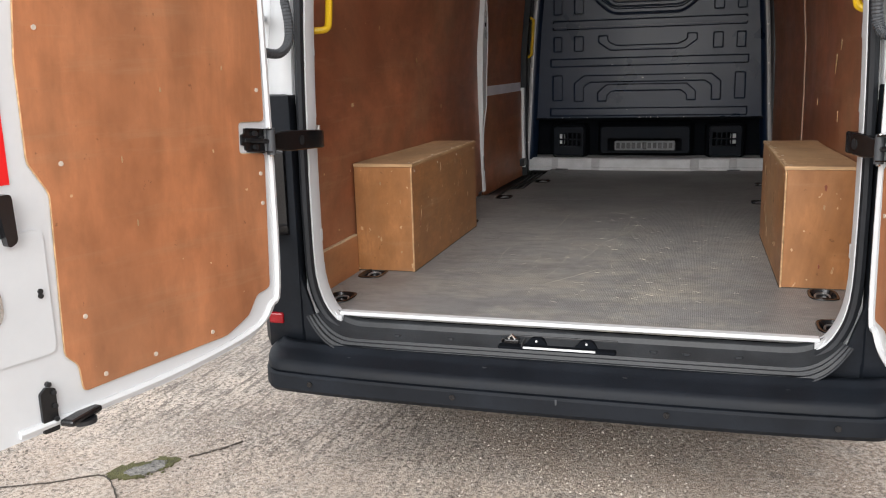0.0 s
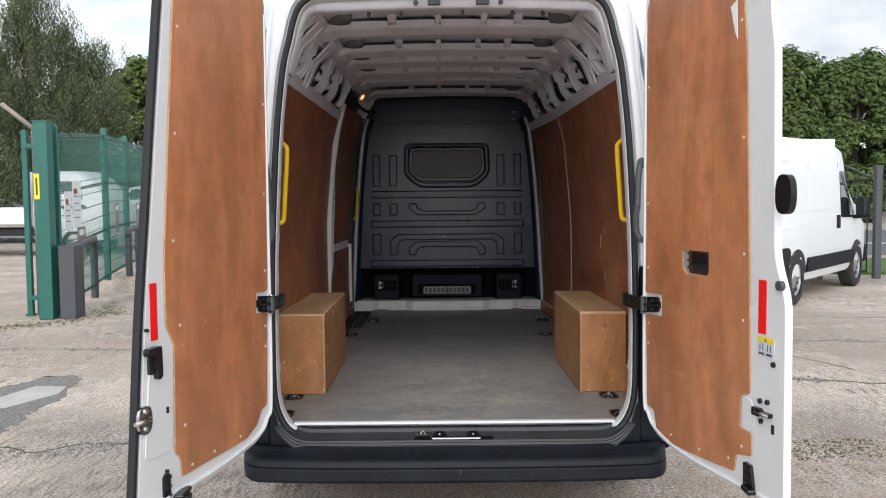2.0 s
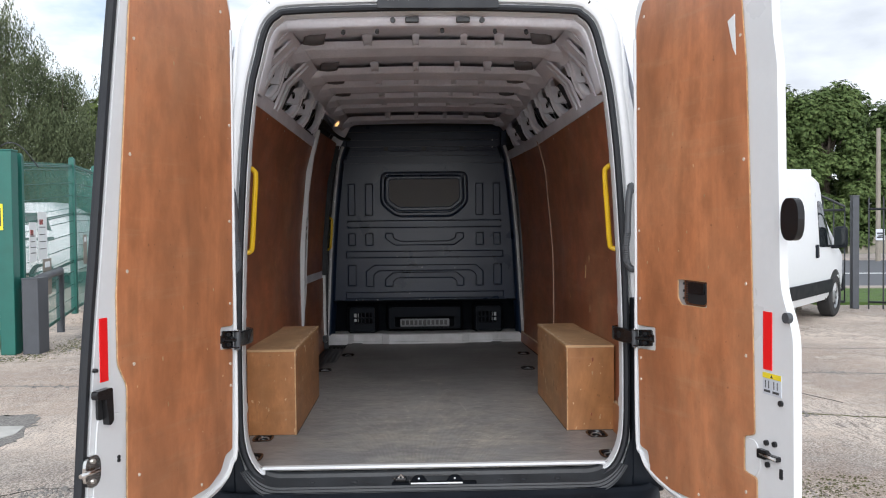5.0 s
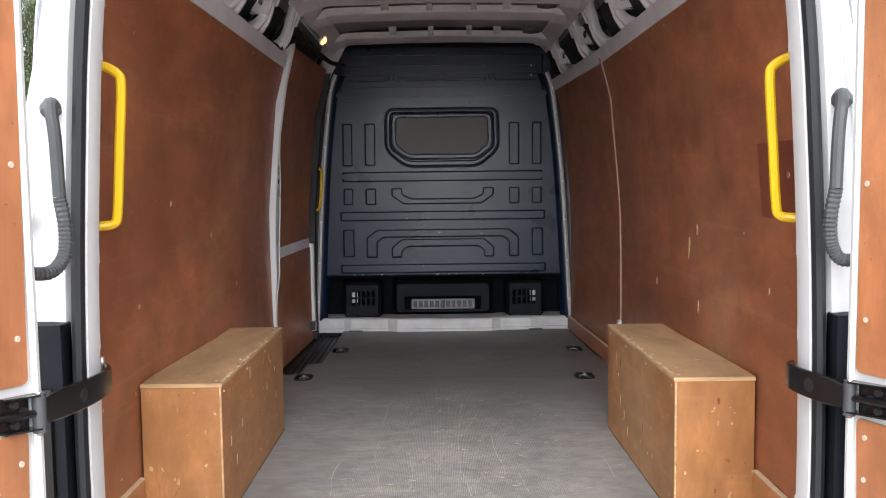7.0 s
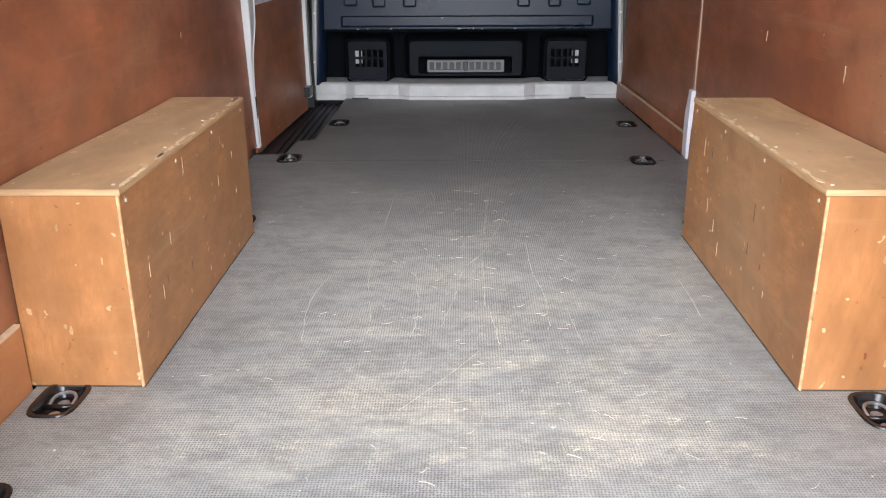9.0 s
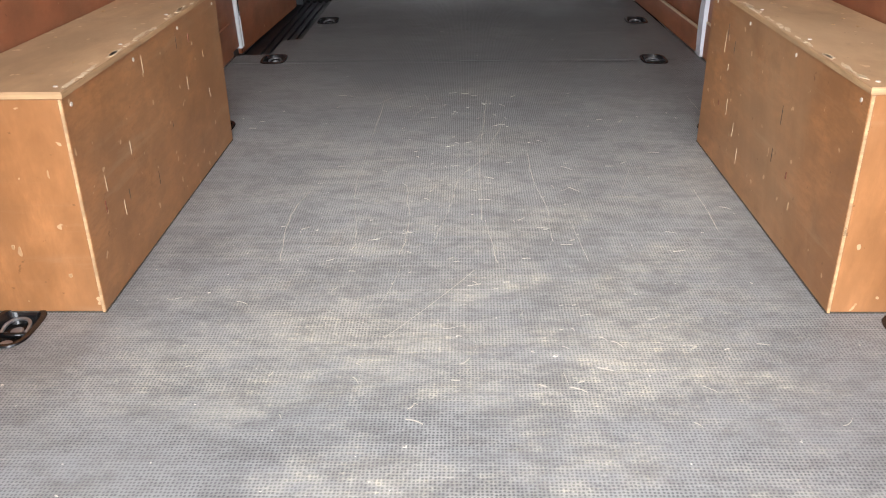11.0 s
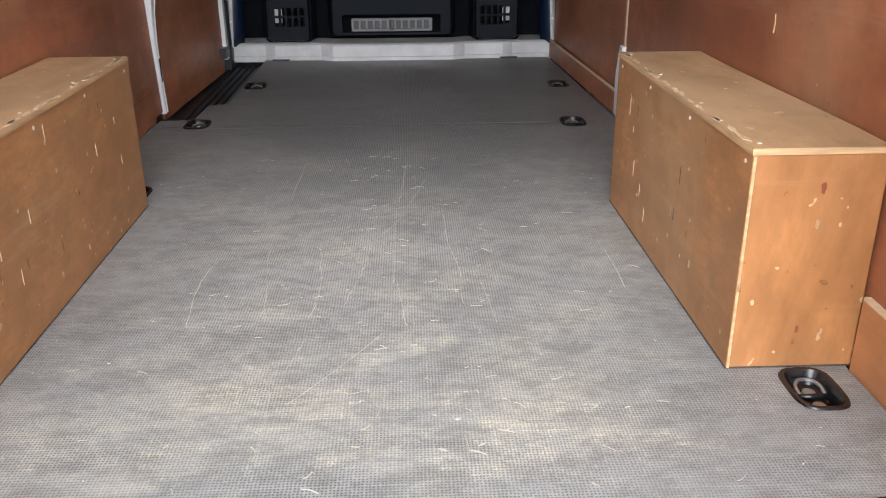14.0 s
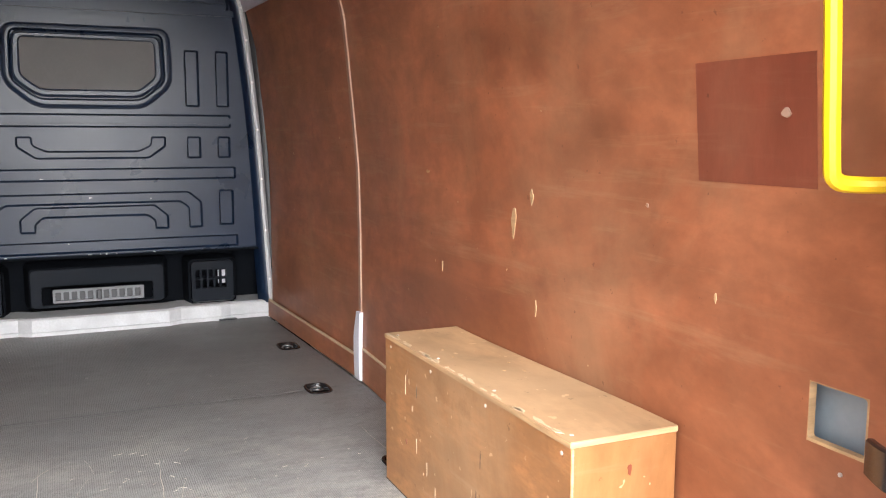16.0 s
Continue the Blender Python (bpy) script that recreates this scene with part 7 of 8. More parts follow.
def hoop(a, b, z, h, r=0.055):
    A, B = Vector((*a, z)), Vector((*b, z))
    up = Vector((0, 0, h))
    d = (B - A).normalized()
    pts = [A, A + up * 0.5, A + up * 0.86, A + up + d * 0.12, B + up - d * 0.12, B + up * 0.86, B + up * 0.5, B]
    ob = tube("hoop_barrier", curve(pts, 4), r, "grey_post", None, "", 12)
    return tagged(ob, "dark grey tubular steel hoop barrier", "barrier", "hoop barriers by the fence")


tagged(tube("hoop_barrier", curve([(-4.86, 7.4, 0.86), (-4.95, 7.9, 0.90), (-5.2, 9.0, 0.92), (-5.33, 9.38, 0.88), (-5.36, 9.45, 0.5), (-5.36, 9.45, 0.0)], 5), 0.055, "grey_post", None, "", 12), "dark grey tubular steel hoop barrier joined to the cabinet", "barrier", "hoop barriers by the fence")
hoop((-5.33, 10.85), (-5.78, 12.6), STEP, 0.76)
hoop((-6.05, 14.0), (-6.35, 15.6), STEP, 0.76)
hoop((-6.45, 17.0), (-6.7, 18.6), STEP, 0.76)


# ---- vehicles ----
def body_loft(name, stations, material, parent, label=""):
    """A body skin: stations (y, z low, z belt, z top, half low, half belt, half top), rounded at the shoulders."""
    rings = []
    for y, z0, zb, zt, w0, wb, wt in stations:
        half = [(w0 * 0.96, z0), (w0, z0 + 0.08), (wb, (z0 + zb) / 2), (wb, zb), (wb * 0.985, zb + (zt - zb) * 0.25), (wt * 1.03, zb + (zt - zb) * 0.80), (wt, zb + (zt - zb) * 0.93), (wt * 0.9, zt - 0.012), (wt * 0.5, zt)]
        rings.append([(x, y, z) for x, z in half] + [(-x, y, z) for x, z in reversed(half)])
    return loft(name, rings, material, parent, label, closed=True, caps=True)


def hull(st, y, z):
    """Half width of a body_loft at length y and height z."""
    def half(row):
        _, z0, zb, zt, w0, wb, wt = row
        return lerp([(z0, w0 * 0.96), (z0 + 0.08, w0), ((z0 + zb) / 2, wb), (zb, wb), (zb + (zt - zb) * 0.25, wb * 0.985), (zb + (zt - zb) * 0.80, wt * 1.03), (zb + (zt - zb) * 0.93, wt), (zt - 0.012, wt * 0.9)], z)
    return lerp([(row[0], half(row)) for row in st], y)


def delivery_van(at):
    """Medium panel van seen from its rear quarter; y runs forwards, its origin under the rear axle."""
    v = tagged(new("parked_panel_van"), "white medium panel van with dark bumpers, parked facing away", "van")
    st = [(-1.02, 0.42, 1.1, 2.18, 0.90, 0.93, 0.88), (-1.0, 0.36, 1.1, 2.23, 0.95, 0.98, 0.925), (-0.9, 0.32, 1.1, 2.26, 0.98, 1.01, 0.945), (0.8, 0.30, 1.1, 2.28, 0.99, 1.02, 0.955), (2.0, 0.30, 1.1, 2.26, 0.99, 1.02, 0.94),
          (2.40, 0.30, 1.1, 2.20, 0.99, 1.01, 0.90), (2.85, 0.30, 1.08, 1.82, 0.98, 1.00, 0.80), (3.25, 0.30, 1.02, 1.38, 0.97, 0.99, 0.86), (3.6, 0.32, 0.95, 1.14, 0.94, 0.96, 0.84), (3.9, 0.36, 0.85, 0.98, 0.84, 0.86, 0.72), (3.98, 0.40, 0.7, 0.8, 0.7, 0.72, 0.6)]
    body_loft("body", st, "white_far", v)
    sd = lambda s: (lambda u, z, d: (s * (hull(st, u, z) + d), u, z))
    for s in (-1, 1):
        pl = sd(s)
        for a, b in ((-0.85, 0.42), (0.52, 1.72)):
            frame = rounded(rect(a, 1.26, b, 1.86), 0.06)
            slab("side_pressing", frame, pl, -0.004, 0.006, "white_far", v, bevel=0.004)
        slab("rub_strip", rounded(rect(0.42, 0.42, 2.75, 0.62), 0.03), pl, 0.0, 0.03, "bumper", v, bevel=0.008)
        slab("waist_line", rect(-0.9, 1.03, 3.0, 1.05), pl, -0.002, 0.008, "white_far", v)
        slab("roof_gutter", rect(-0.9, 1.92, 2.2, 1.95), pl, -0.01, 0.012, "white_far", v)
        slab("cab_window", rounded([(2.0, 1.14), (2.80, 1.12), (2.72, 1.36), (2.45, 1.72), (2.30, 1.83), (2.05, 1.84), (2.0, 1.80)], 0.04), pl, -0.01, 0.008, "glass_dark", v)
        slab("door_handle", rounded(rect(1.78, 0.98, 1.86, 1.18), 0.03), pl, 0.0, 0.035, "bumper", v, bevel=0.008)
        slab("door_gap", rect(1.915, 0.40, 1.93, 1.95), pl, -0.004, 0.002, "black", v)
        slab("door_gap", rect(0.46, 0.40, 0.472, 1.90), pl, -0.004, 0.002, "hose", v)
        # wheel arches: black recesses behind the tyres, with a lip
        for y in (0.0, 3.0):
            slab("arch", [(y + 0.43 * math.cos(t), 0.33 + 0.43 * math.sin(t)) for t in [math.pi * i / 16 for i in range(17)]] + [(y - 0.43, 0.28), (y + 0.43, 0.28)], pl, -0.05, 0.003, "black", v)
        mirror = new("mirror")
        mirror.parent = v
        box("mirror_head", (s * 1.15, 2.72, 1.28), (0.20, 0.13, 0.34), "bumper", mirror, bevel=0.06)
        box("mirror_arm", (s * 1.03, 2.74, 1.13), (0.16, 0.06, 0.06), "bumper", mirror, bevel=0.015)
        box("mirror_glass", (s * 1.15, 2.653, 1.29), (0.15, 0.006, 0.26), "glass_dark", mirror, bevel=0.002)
        lamp = slab("tail_lamp", rounded([(s * 0.86, 0.80), (s * 1.0, 0.80), (s * 1.01, 1.36), (s * 0.93, 1.42), (s * 0.86, 1.36)], 0.03), lambda u, z, d: (u, -0.97 - d * 1.0, z), -0.06, 0.055, "lamp_red", v, "tall red tail lamp with a clear middle", bevel=0.012)
        slab("clear_lens", rounded([(s * 0.885, 0.96), (s * 0.975, 0.96), (s * 0.985, 1.16), (s * 0.885, 1.12)], 0.015), lambda u, z, d: (u, -0.97 - d, z), 0.05, 0.062, "lamp_clear", lamp)
        slab("side_lens", rounded([(-1.0, 0.82), (-0.87, 0.84), (-0.84, 1.30), (-0.88, 1.40), (-1.0, 1.42)], 0.03), pl, -0.03, 0.030, "lamp_red", lamp, bevel=0.006)
        slab("side_clear", rounded([(-0.99, 0.97), (-0.92, 0.97), (-0.90, 1.20), (-0.99, 1.14)], 0.015), pl, 0.02, 0.034, "lamp_clear", lamp)
        box("headlamp", (s * 0.72, 3.80, 0.86), (0.22, 0.24, 0.24), "lamp_clear", v, bevel=0.05)
        for y in (0.0, 3.0):
            wheel(v, s * 0.90, y, 0.345, 0.22, s)
        box("rear_reflector", (s * 0.86, -1.105, 0.56), (0.07, 0.02, 0.06), "lamp_red", v, bevel=0.005)
    rb = [[(x, -1.02 - dy + 0.26 * max(0, (abs(x) - 0.72) / 0.32) ** 2, z) for x in [i * 0.104 - 1.04 for i in range(21)]] for dy, z in ((0.0, 0.80), (0.07, 0.78), (0.08, 0.40), (0.03, 0.36))]
    loft("rear_bumper", rb, "bumper", v, "dark plastic rear bumper", closed=False, thick=0.02)
    for s in (-1, 1):
        slab("bumper_side", rounded([(-0.90, 0.40), (-0.40, 0.42), (-0.36, 0.72), (-0.42, 0.80), (-0.90, 0.80)], 0.04), sd(s), -0.01, 0.035, "bumper", v, bevel=0.01)
    box("front_bumper", (0, 3.90, 0.50), (1.84, 0.28, 0.34), "bumper", v, bevel=0.08)
    # rear doors
    for s in (-1, 1):
        slab("rear_door", rounded([(s * 0.02, 0.82), (s * 0.84, 0.82), (s * 0.86, 1.5), (s * 0.79, 2.10), (s * 0.02, 2.10)], 0.04), lambda u, z, d: (u, -1.02 - d, z), -0.01, 0.012, "white_far", v, bevel=0.006)
        box("hinge", (s * 0.90, -1.03, 1.85), (0.05, 0.04, 0.11), "white_far", v, bevel=0.008)
    box("door_step_plate", (0.35, -1.05, 0.36), (1.2, 0.12, 0.02), "steel", v, bevel=0.004)
    slab("lettering_bar", rect(0.52, 1.02, 0.78, 1.06), lambda u, z, d: (u, -1.034 - d, z), 0.0, 0.004, "ink", v)
    ws = [[(x * w, y, z) for x in [i * 0.1 - 1 for i in range(21)]] for y, z, w in ((3.28, 1.36, 0.84), (2.88, 1.79, 0.77), (2.55, 2.08, 0.74))]
    loft("windscreen", [[(x, y + 0.03, z + 0.02) for x, y, z in r] for r in ws], "glass_dark", v, closed=False, thick=0.006)
    v.matrix_world = at
    return v


# rear axle's middle from its outer wheel, heading forwards and to the side
HEAD = math.atan2(1.95, 2.35)
fwd, rgt = Vector((math.sin(HEAD), math.cos(HEAD), 0)), Vector((math.cos(HEAD), -math.sin(HEAD), 0))
mid = Vector((4.70, 7.86, 0)) - rgt * 0.98
delivery_van(Matrix.Translation(mid) @ Matrix.Rotation(-HEAD, 4, "Z"))


def compact_van(at):
    """Small delivery van seen from the front; y runs backwards from its nose."""
    v = tagged(new("parked_compact_van"), "small white delivery van with a black bumper, facing the camera", "van")
    st = [(0.0, 0.42, 0.72, 0.84, 0.74, 0.78, 0.62), (0.06, 0.30, 0.76, 0.94, 0.84, 0.86, 0.70), (0.2, 0.24, 0.80, 1.02, 0.89, 0.90, 0.76), (0.55, 0.22, 0.92, 1.10, 0.89, 0.91, 0.78), (0.95, 0.22, 1.02, 1.18, 0.90, 0.92, 0.80), (1.15, 0.22, 1.06, 1.32, 0.90, 0.92, 0.84),
          (1.6, 0.22, 1.10, 1.70, 0.90, 0.92, 0.77), (2.0, 0.22, 1.12, 1.83, 0.90, 0.92, 0.76), (3.0, 0.22, 1.12, 1.86, 0.90, 0.92, 0.74), (4.2, 0.24, 1.12, 1.84, 0.90, 0.91, 0.74), (4.38, 0.30, 1.12, 1.78, 0.88, 0.89, 0.70)]
    body_loft("body", st, "white_far", v)
    ws = [[(x * w, y - 0.02, z + 0.012) for x in [i * 0.1 - 1 for i in range(21)]] for y, z, w in ((1.03, 1.22, 0.83), (1.35, 1.50, 0.79), (1.66, 1.735, 0.72))]
    loft("windscreen", ws, "glass_pale", v, closed=False, thick=0.006)
    nose = lambda u, z, d: (u, -0.055 + 0.21 * (abs(u) / 0.90) ** 4 + 0.16 * max(0.0, z - 0.78) - d, z)
    xs = [i * 0.094 - 0.94 for i in range(21)]
    low = [[(x, -0.02 + 0.34 * (abs(x) / 0.94) ** 6 - dy, z + 0.10 * (abs(x) / 0.94) ** 3 * (1 if z > 0.5 else 0)) for x in xs] for dy, z in ((0.0, 0.60), (0.05, 0.57), (0.07, 0.30), (0.0, 0.20))]
    loft("front_bumper", low, "bumper", v, "black plastic front bumper", closed=False, thick=0.02)
    for k in range(4):
        z = 0.34 + k * 0.085
        box("grille_bar", (0, -0.045, z), (0.9, 0.03, 0.03), "gloss_black", v, bevel=0.006)
    slab("grille", rounded([(-0.62, 0.74), (0.62, 0.74), (0.48, 0.52), (-0.48, 0.52)], 0.04), nose, 0.0, 0.07, "gloss_black", v, bevel=0.01)
    box("badge", (0, -0.012, 0.86), (0.14, 0.03, 0.06), "chrome", v, bevel=0.012)
    for s in (-1, 1):
        hl = slab("headlamp", rounded([(s * 0.50, 0.72), (s * 0.82, 0.77), (s * 0.885, 0.98), (s * 0.80, 0.99), (s * 0.60, 0.84)], 0.04), nose, -0.02, 0.055, "lamp_clear", v, "swept-back clear headlamp", bevel=0.008)
        slab("lamp_rim", rounded([(s * 0.485, 0.705), (s * 0.835, 0.755), (s * 0.905, 1.0), (s * 0.79, 1.01), (s * 0.585, 0.855)], 0.04), nose, -0.03, 0.045, "glass_dark", hl)
        disc("bulb", nose(s * 0.74, 0.85, 0.054), (0, 1, 0), 0.05, 0.012, "glass_dark", hl)
        disc("fog_lamp", nose(s * 0.70, 0.44, 0.05), (0, 1, 0), 0.045, 0.03, "lamp_clear", v)
        m = new("mirror")
        m.parent = v
        box("mirror_head", (s * 1.06, 1.20, 1.16), (0.22, 0.14, 0.24), "black", m, bevel=0.05)
        box("mirror_arm", (s * 0.93, 1.22, 1.10), (0.10, 0.06, 0.05), "black", m, bevel=0.012)
        slab("side_window", rounded([(1.25, 1.14), (2.2, 1.14), (2.2, 1.66), (1.78, 1.66)], 0.05), lambda u, z, d, s=s: (s * (0.915 - 0.28 * max(0, z - 1.14) + d), u, z), -0.01, 0.012, "glass_dark", v)
        for y in (0.86, 3.5):
            wheel(v, s * 0.80, y, 0.315, 0.20, s)
        slab("arch", [(0.86 + 0.38 * math.cos(t), 0.32 + 0.38 * math.sin(t)) for t in [math.pi * i / 14 for i in range(15)]] + [(0.48, 0.22), (1.24, 0.22)], lambda u, z, d, s=s: (s * (0.905 + d), u, z), -0.05, 0.004, "black", v)
    v.matrix_world = at
    return v


compact_van(Matrix.Translation((-3.50, 9.25, 0)) @ Matrix.Rotation(radians(2), 4, "Z"))


def hatchback(at, paint, label):
    v = tagged(new("parked_car"), label, "car")
    st = [(0.0, 0.40, 0.62, 0.72, 0.60, 0.66, 0.5), (0.12, 0.24, 0.72, 0.86, 0.80, 0.84, 0.66), (0.6, 0.20, 0.84, 0.98, 0.86, 0.88, 0.74), (1.1, 0.20, 0.94, 1.10, 0.87, 0.89, 0.74), (1.7, 0.20, 0.98, 1.42, 0.87, 0.89, 0.62), (2.2, 0.20, 0.98, 1.52, 0.87, 0.89, 0.62),
          (3.2, 0.20, 1.0, 1.50, 0.87, 0.89, 0.60), (3.8, 0.22, 1.0, 1.30, 0.86, 0.88, 0.58), (4.15, 0.28, 0.98, 1.06, 0.82, 0.84, 0.62), (4.2, 0.36, 0.8, 0.92, 0.74, 0.76, 0.6)]
    body_loft("body", st, paint, v)
    for s in (-1, 1):
        slab("side_glass", rounded([(1.35, 1.04), (3.7, 1.06), (3.3, 1.42), (2.0, 1.44)], 0.05), lambda u, z, d, s=s: (s * (0.90 - 0.55 * max(0, z - 1.0) + d), u, z), -0.03, 0.012, "glass_dark", v)
        for y in (0.85, 3.4):
            wheel(v, s * 0.79, y, 0.30, 0.19, s)
        box("headlamp", (s * 0.62, 0.08, 0.68), (0.24, 0.16, 0.12), "lamp_clear", v, bevel=0.03)
    ws = [[(x * w, y - 0.02, z + 0.012) for x in [i * 0.1 - 1 for i in range(21)]] for y, z, w in ((1.12, 1.10, 0.72), (1.45, 1.30, 0.64), (1.72, 1.44, 0.58))]
    loft("windscreen", ws, "glass_dark", v, closed=False, thick=0.006)
    v.matrix_world = at


hatchback(Matrix.Translation((-11.2, 21.4, 0)) @ Matrix.Rotation(radians(-66), 4, "Z") @ Matrix.Diagonal((1.05, 1.05, 1.22, 1)), "white_far", "white hatchback parked behind the green fence")
hatchback(Matrix.Translation((-10.2, 26.4, 0)) @ Matrix.Rotation(radians(-60), 4, "Z") @ Matrix.Diagonal((1.0, 1.0, 1.15, 1)), "blue_grey", "pale blue hatchback parked behind the green fence")
hatchback(Matrix.Translation((-12.6, 26.0, 0)) @ Matrix.Rotation(radians(85), 4, "Z"), "blue_grey", "blue-grey car parked far across the yard")


def dropside_truck(at):
    v = tagged(new("dropside_truck"), "white dropside truck with a worn load bed, parked in the compound", "truck")
    st = [(0.0, 0.5, 1.0, 1.2, 0.80, 0.86, 0.7), (0.1, 0.42, 1.1, 1.5, 0.92, 0.98, 0.8), (0.5, 0.42, 1.2, 2.0, 0.96, 1.0, 0.82), (0.9, 0.42, 1.2, 2.22, 0.96, 1.0, 0.84), (1.9, 0.42, 1.2, 2.22, 0.96, 1.0, 0.84), (1.95, 0.5, 1.2, 2.15, 0.94, 0.98, 0.82)]
    body_loft("cab", st, "white_far", v)
    for s in (-1, 1):
        slab("cab_glass", rounded([(0.55, 1.25), (1.7, 1.25), (1.7, 1.95), (0.85, 1.95)], 0.05), lambda u, z, d, s=s: (s * (1.0 - 0.16 * max(0, z - 1.2) + d), u, z), -0.02, 0.012, "glass_dark", v)
        for y in (0.9, 4.3):
            wheel(v, s * 0.86, y, 0.36, 0.24, s)
        for k in range(3):
            box("side_board", (s * 1.02, 3.9, 0.92 + 0.14 * k), (0.03, 3.7, 0.13), "white_far", v, bevel=0.008)
    box("bed", (0, 3.9, 0.82), (2.06, 3.75, 0.08), "pole", v, bevel=0.01)
    box("head_board", (0, 2.05, 1.5), (2.0, 0.06, 1.4), "white_far", v, bevel=0.01)
    box("chassis", (0, 3.4, 0.62), (0.9, 5.0, 0.2), "black", v, bevel=0.01)
    box("tail_board", (0, 5.78, 1.05), (2.06, 0.03, 0.42), "white_far", v, bevel=0.008)
    v.matrix_world = at


dropside_truck(Matrix.Translation((-8.6, 19.6, 0)) @ Matrix.Rotation(radians(88), 4, "Z"))

# ---- railings, gate and road on the right ----
railing = tagged(new("railing"), "black iron bar railing on a low edge beside the road", "railing")


def rail_run(a, b, h, parent, pitch=0.13):
    A, B = Vector(a), Vector(b)
    d = B - A
    n = int(d.length / pitch)
    for z in (0.12, h - 0.22):
        bm = bmesh.new()
        add_tube(bm, [A + Vector((0, 0, z)), B + Vector((0, 0, z))], 0.02, 6)
        part("rail", bm, "iron", parent)
    for i in range(n + 1):
        p = A.lerp(B, i / n)
        bm = bmesh.new()
        add_tube(bm, [p + Vector((0, 0, 0.0)), p + Vector((0, 0, h - 0.04)), p + Vector((0, 0, h))], [0.013, 0.013, 0.003], 6)
        part("bar", bm, "iron", parent)


rail_run((7.75, 11.25, 0), (11.8, 9.2, 0), 1.95, railing, 0.22)
gp = tagged(new("gate_pillar"), "dark grey square steel gate pillar", "gate post")
box("post", (7.55, 11.35, 0.98), (0.115, 0.115, 1.96), "grey_post", gp, bevel=0.01)
box("cap", (7.55, 11.35, 1.965), (0.125, 0.125, 0.02), "grey_post", gp, bevel=0.006)
swing = tagged(new("arched_gate"), "black iron gate with an arched top rail", "gate")
for i in range(12):
    t = i / 11
    top = 1.78 + 0.42 * (1 - t) ** 0.7
    tube("bar", [(7.4 - 1.9 * (1 - t), 11.4 + 0.5 * (1 - t), 0.1), (7.4 - 1.9 * (1 - t), 11.4 + 0.5 * (1 - t), top)], 0.012, "iron", swing, n=6)
tube("arched_rail", curve([(5.5, 11.9, 2.22), (6.2, 11.72, 2.16), (6.9, 11.53, 2.02), (7.4, 11.4, 1.78)], 6), 0.022, "iron", swing)
for z in (0.12, 1.72):
    tube("rail", [(5.5, 11.9, z), (7.4, 11.4, z)], 0.022, "iron", swing)
# white panel on added posts stands in for a likely box van's body
board = tagged(new("white_panel"), "large plain white panel standing in for a box van's body behind the parked van", "board")
slab("panel", rect(-1.0, 1.0, 1.0, 2.42), lambda u, v, d: (5.75 + u * 0.95, 11.0 + u * 0.2 - d, v), 0.0, 0.03, "white_far", board, bevel=0.004)
for u in (-0.8, 0.8):
    box("post", (5.75 + u * 0.95, 11.06 + u * 0.2, 1.1), (0.07, 0.07, 2.2), "pole", board)


def strip(name, x0, x1, y0, y1, z, material, label, cat, tilt=-0.16):
    pts = [(x0, y0 - tilt * 0), (x1, y0 + tilt * (x1 - x0)), (x1, y1 + tilt * (x1 - x0)), (x0, y1)]
    ob = slab(name, pts, lambda u, v, d: (u, v, d), -0.05, z, material, None)
    return tagged(ob, label, cat, kind="structure")


strip("verge", 7.2, 80, 12.1, 15.6, 0.05, "grass", "strip of mown grass beside the road", "grass")
strip("kerb_near", 7.2, 80, 15.6, 15.9, 0.09, "kerb", "pale concrete kerb", "kerb")
strip("road", 7.2, 80, 15.9, 31.0, 0.012, "asphalt", "grey asphalt road with a painted line", "road")
line = strip("road_line", 7.2, 80, 22.0, 22.25, 0.018, "paper", "white painted centre line", "road marking")
strip("pavement", 7.2, 80, 31.0, 36.0, 0.10, "kerb", "pale footway across the road", "pavement")
strip("far_verge", 7.2, 90, 36.0, 46.0, 0.06, "grass", "grass below the far trees", "grass")

pole = tagged(new("street_pole"), "weathered wooden pole across the road", "pole")
tube("shaft", [(17.25, 28.6, 0), (17.25, 28.6, 2.5), (17.25, 28.6, 5.0)], [0.095, 0.085, 0.075], "pole", pole, n=10)
sign = tagged(new("road_sign"), "small pale sign on a pole", "sign")
slab("plate", rounded(rect(17.06, 0.80, 17.40, 1.22), 0.03), lambda u, v, d: (u, 28.42 - d, v), 0.0, 0.01, "sign_grey", sign)
for k in range(2):
    slab("lettering_bar", rect(17.10, 0.88 + 0.15 * k, 17.36, 0.94 + 0.15 * k), lambda u, v, d: (u, 28.41 - d, v), 0.0, 0.006, "ink", sign)
box("fixing", (17.25, 28.46, 0.98), (0.2, 0.1, 0.06), "steel", sign)
box("marker_post", (16.6, 31.5, 0.5), (0.25, 0.2, 0.95), "paper", None, bevel=0.02)
tagged(bpy.data.objects["marker_post"], "short white marker post at the footway", "post")
wallr = box("garden_wall", (24.0, 35.5, 0.4), (9.0, 0.3, 0.9), "pole", None)
tagged(wallr, "low brown garden wall across the road", "wall")


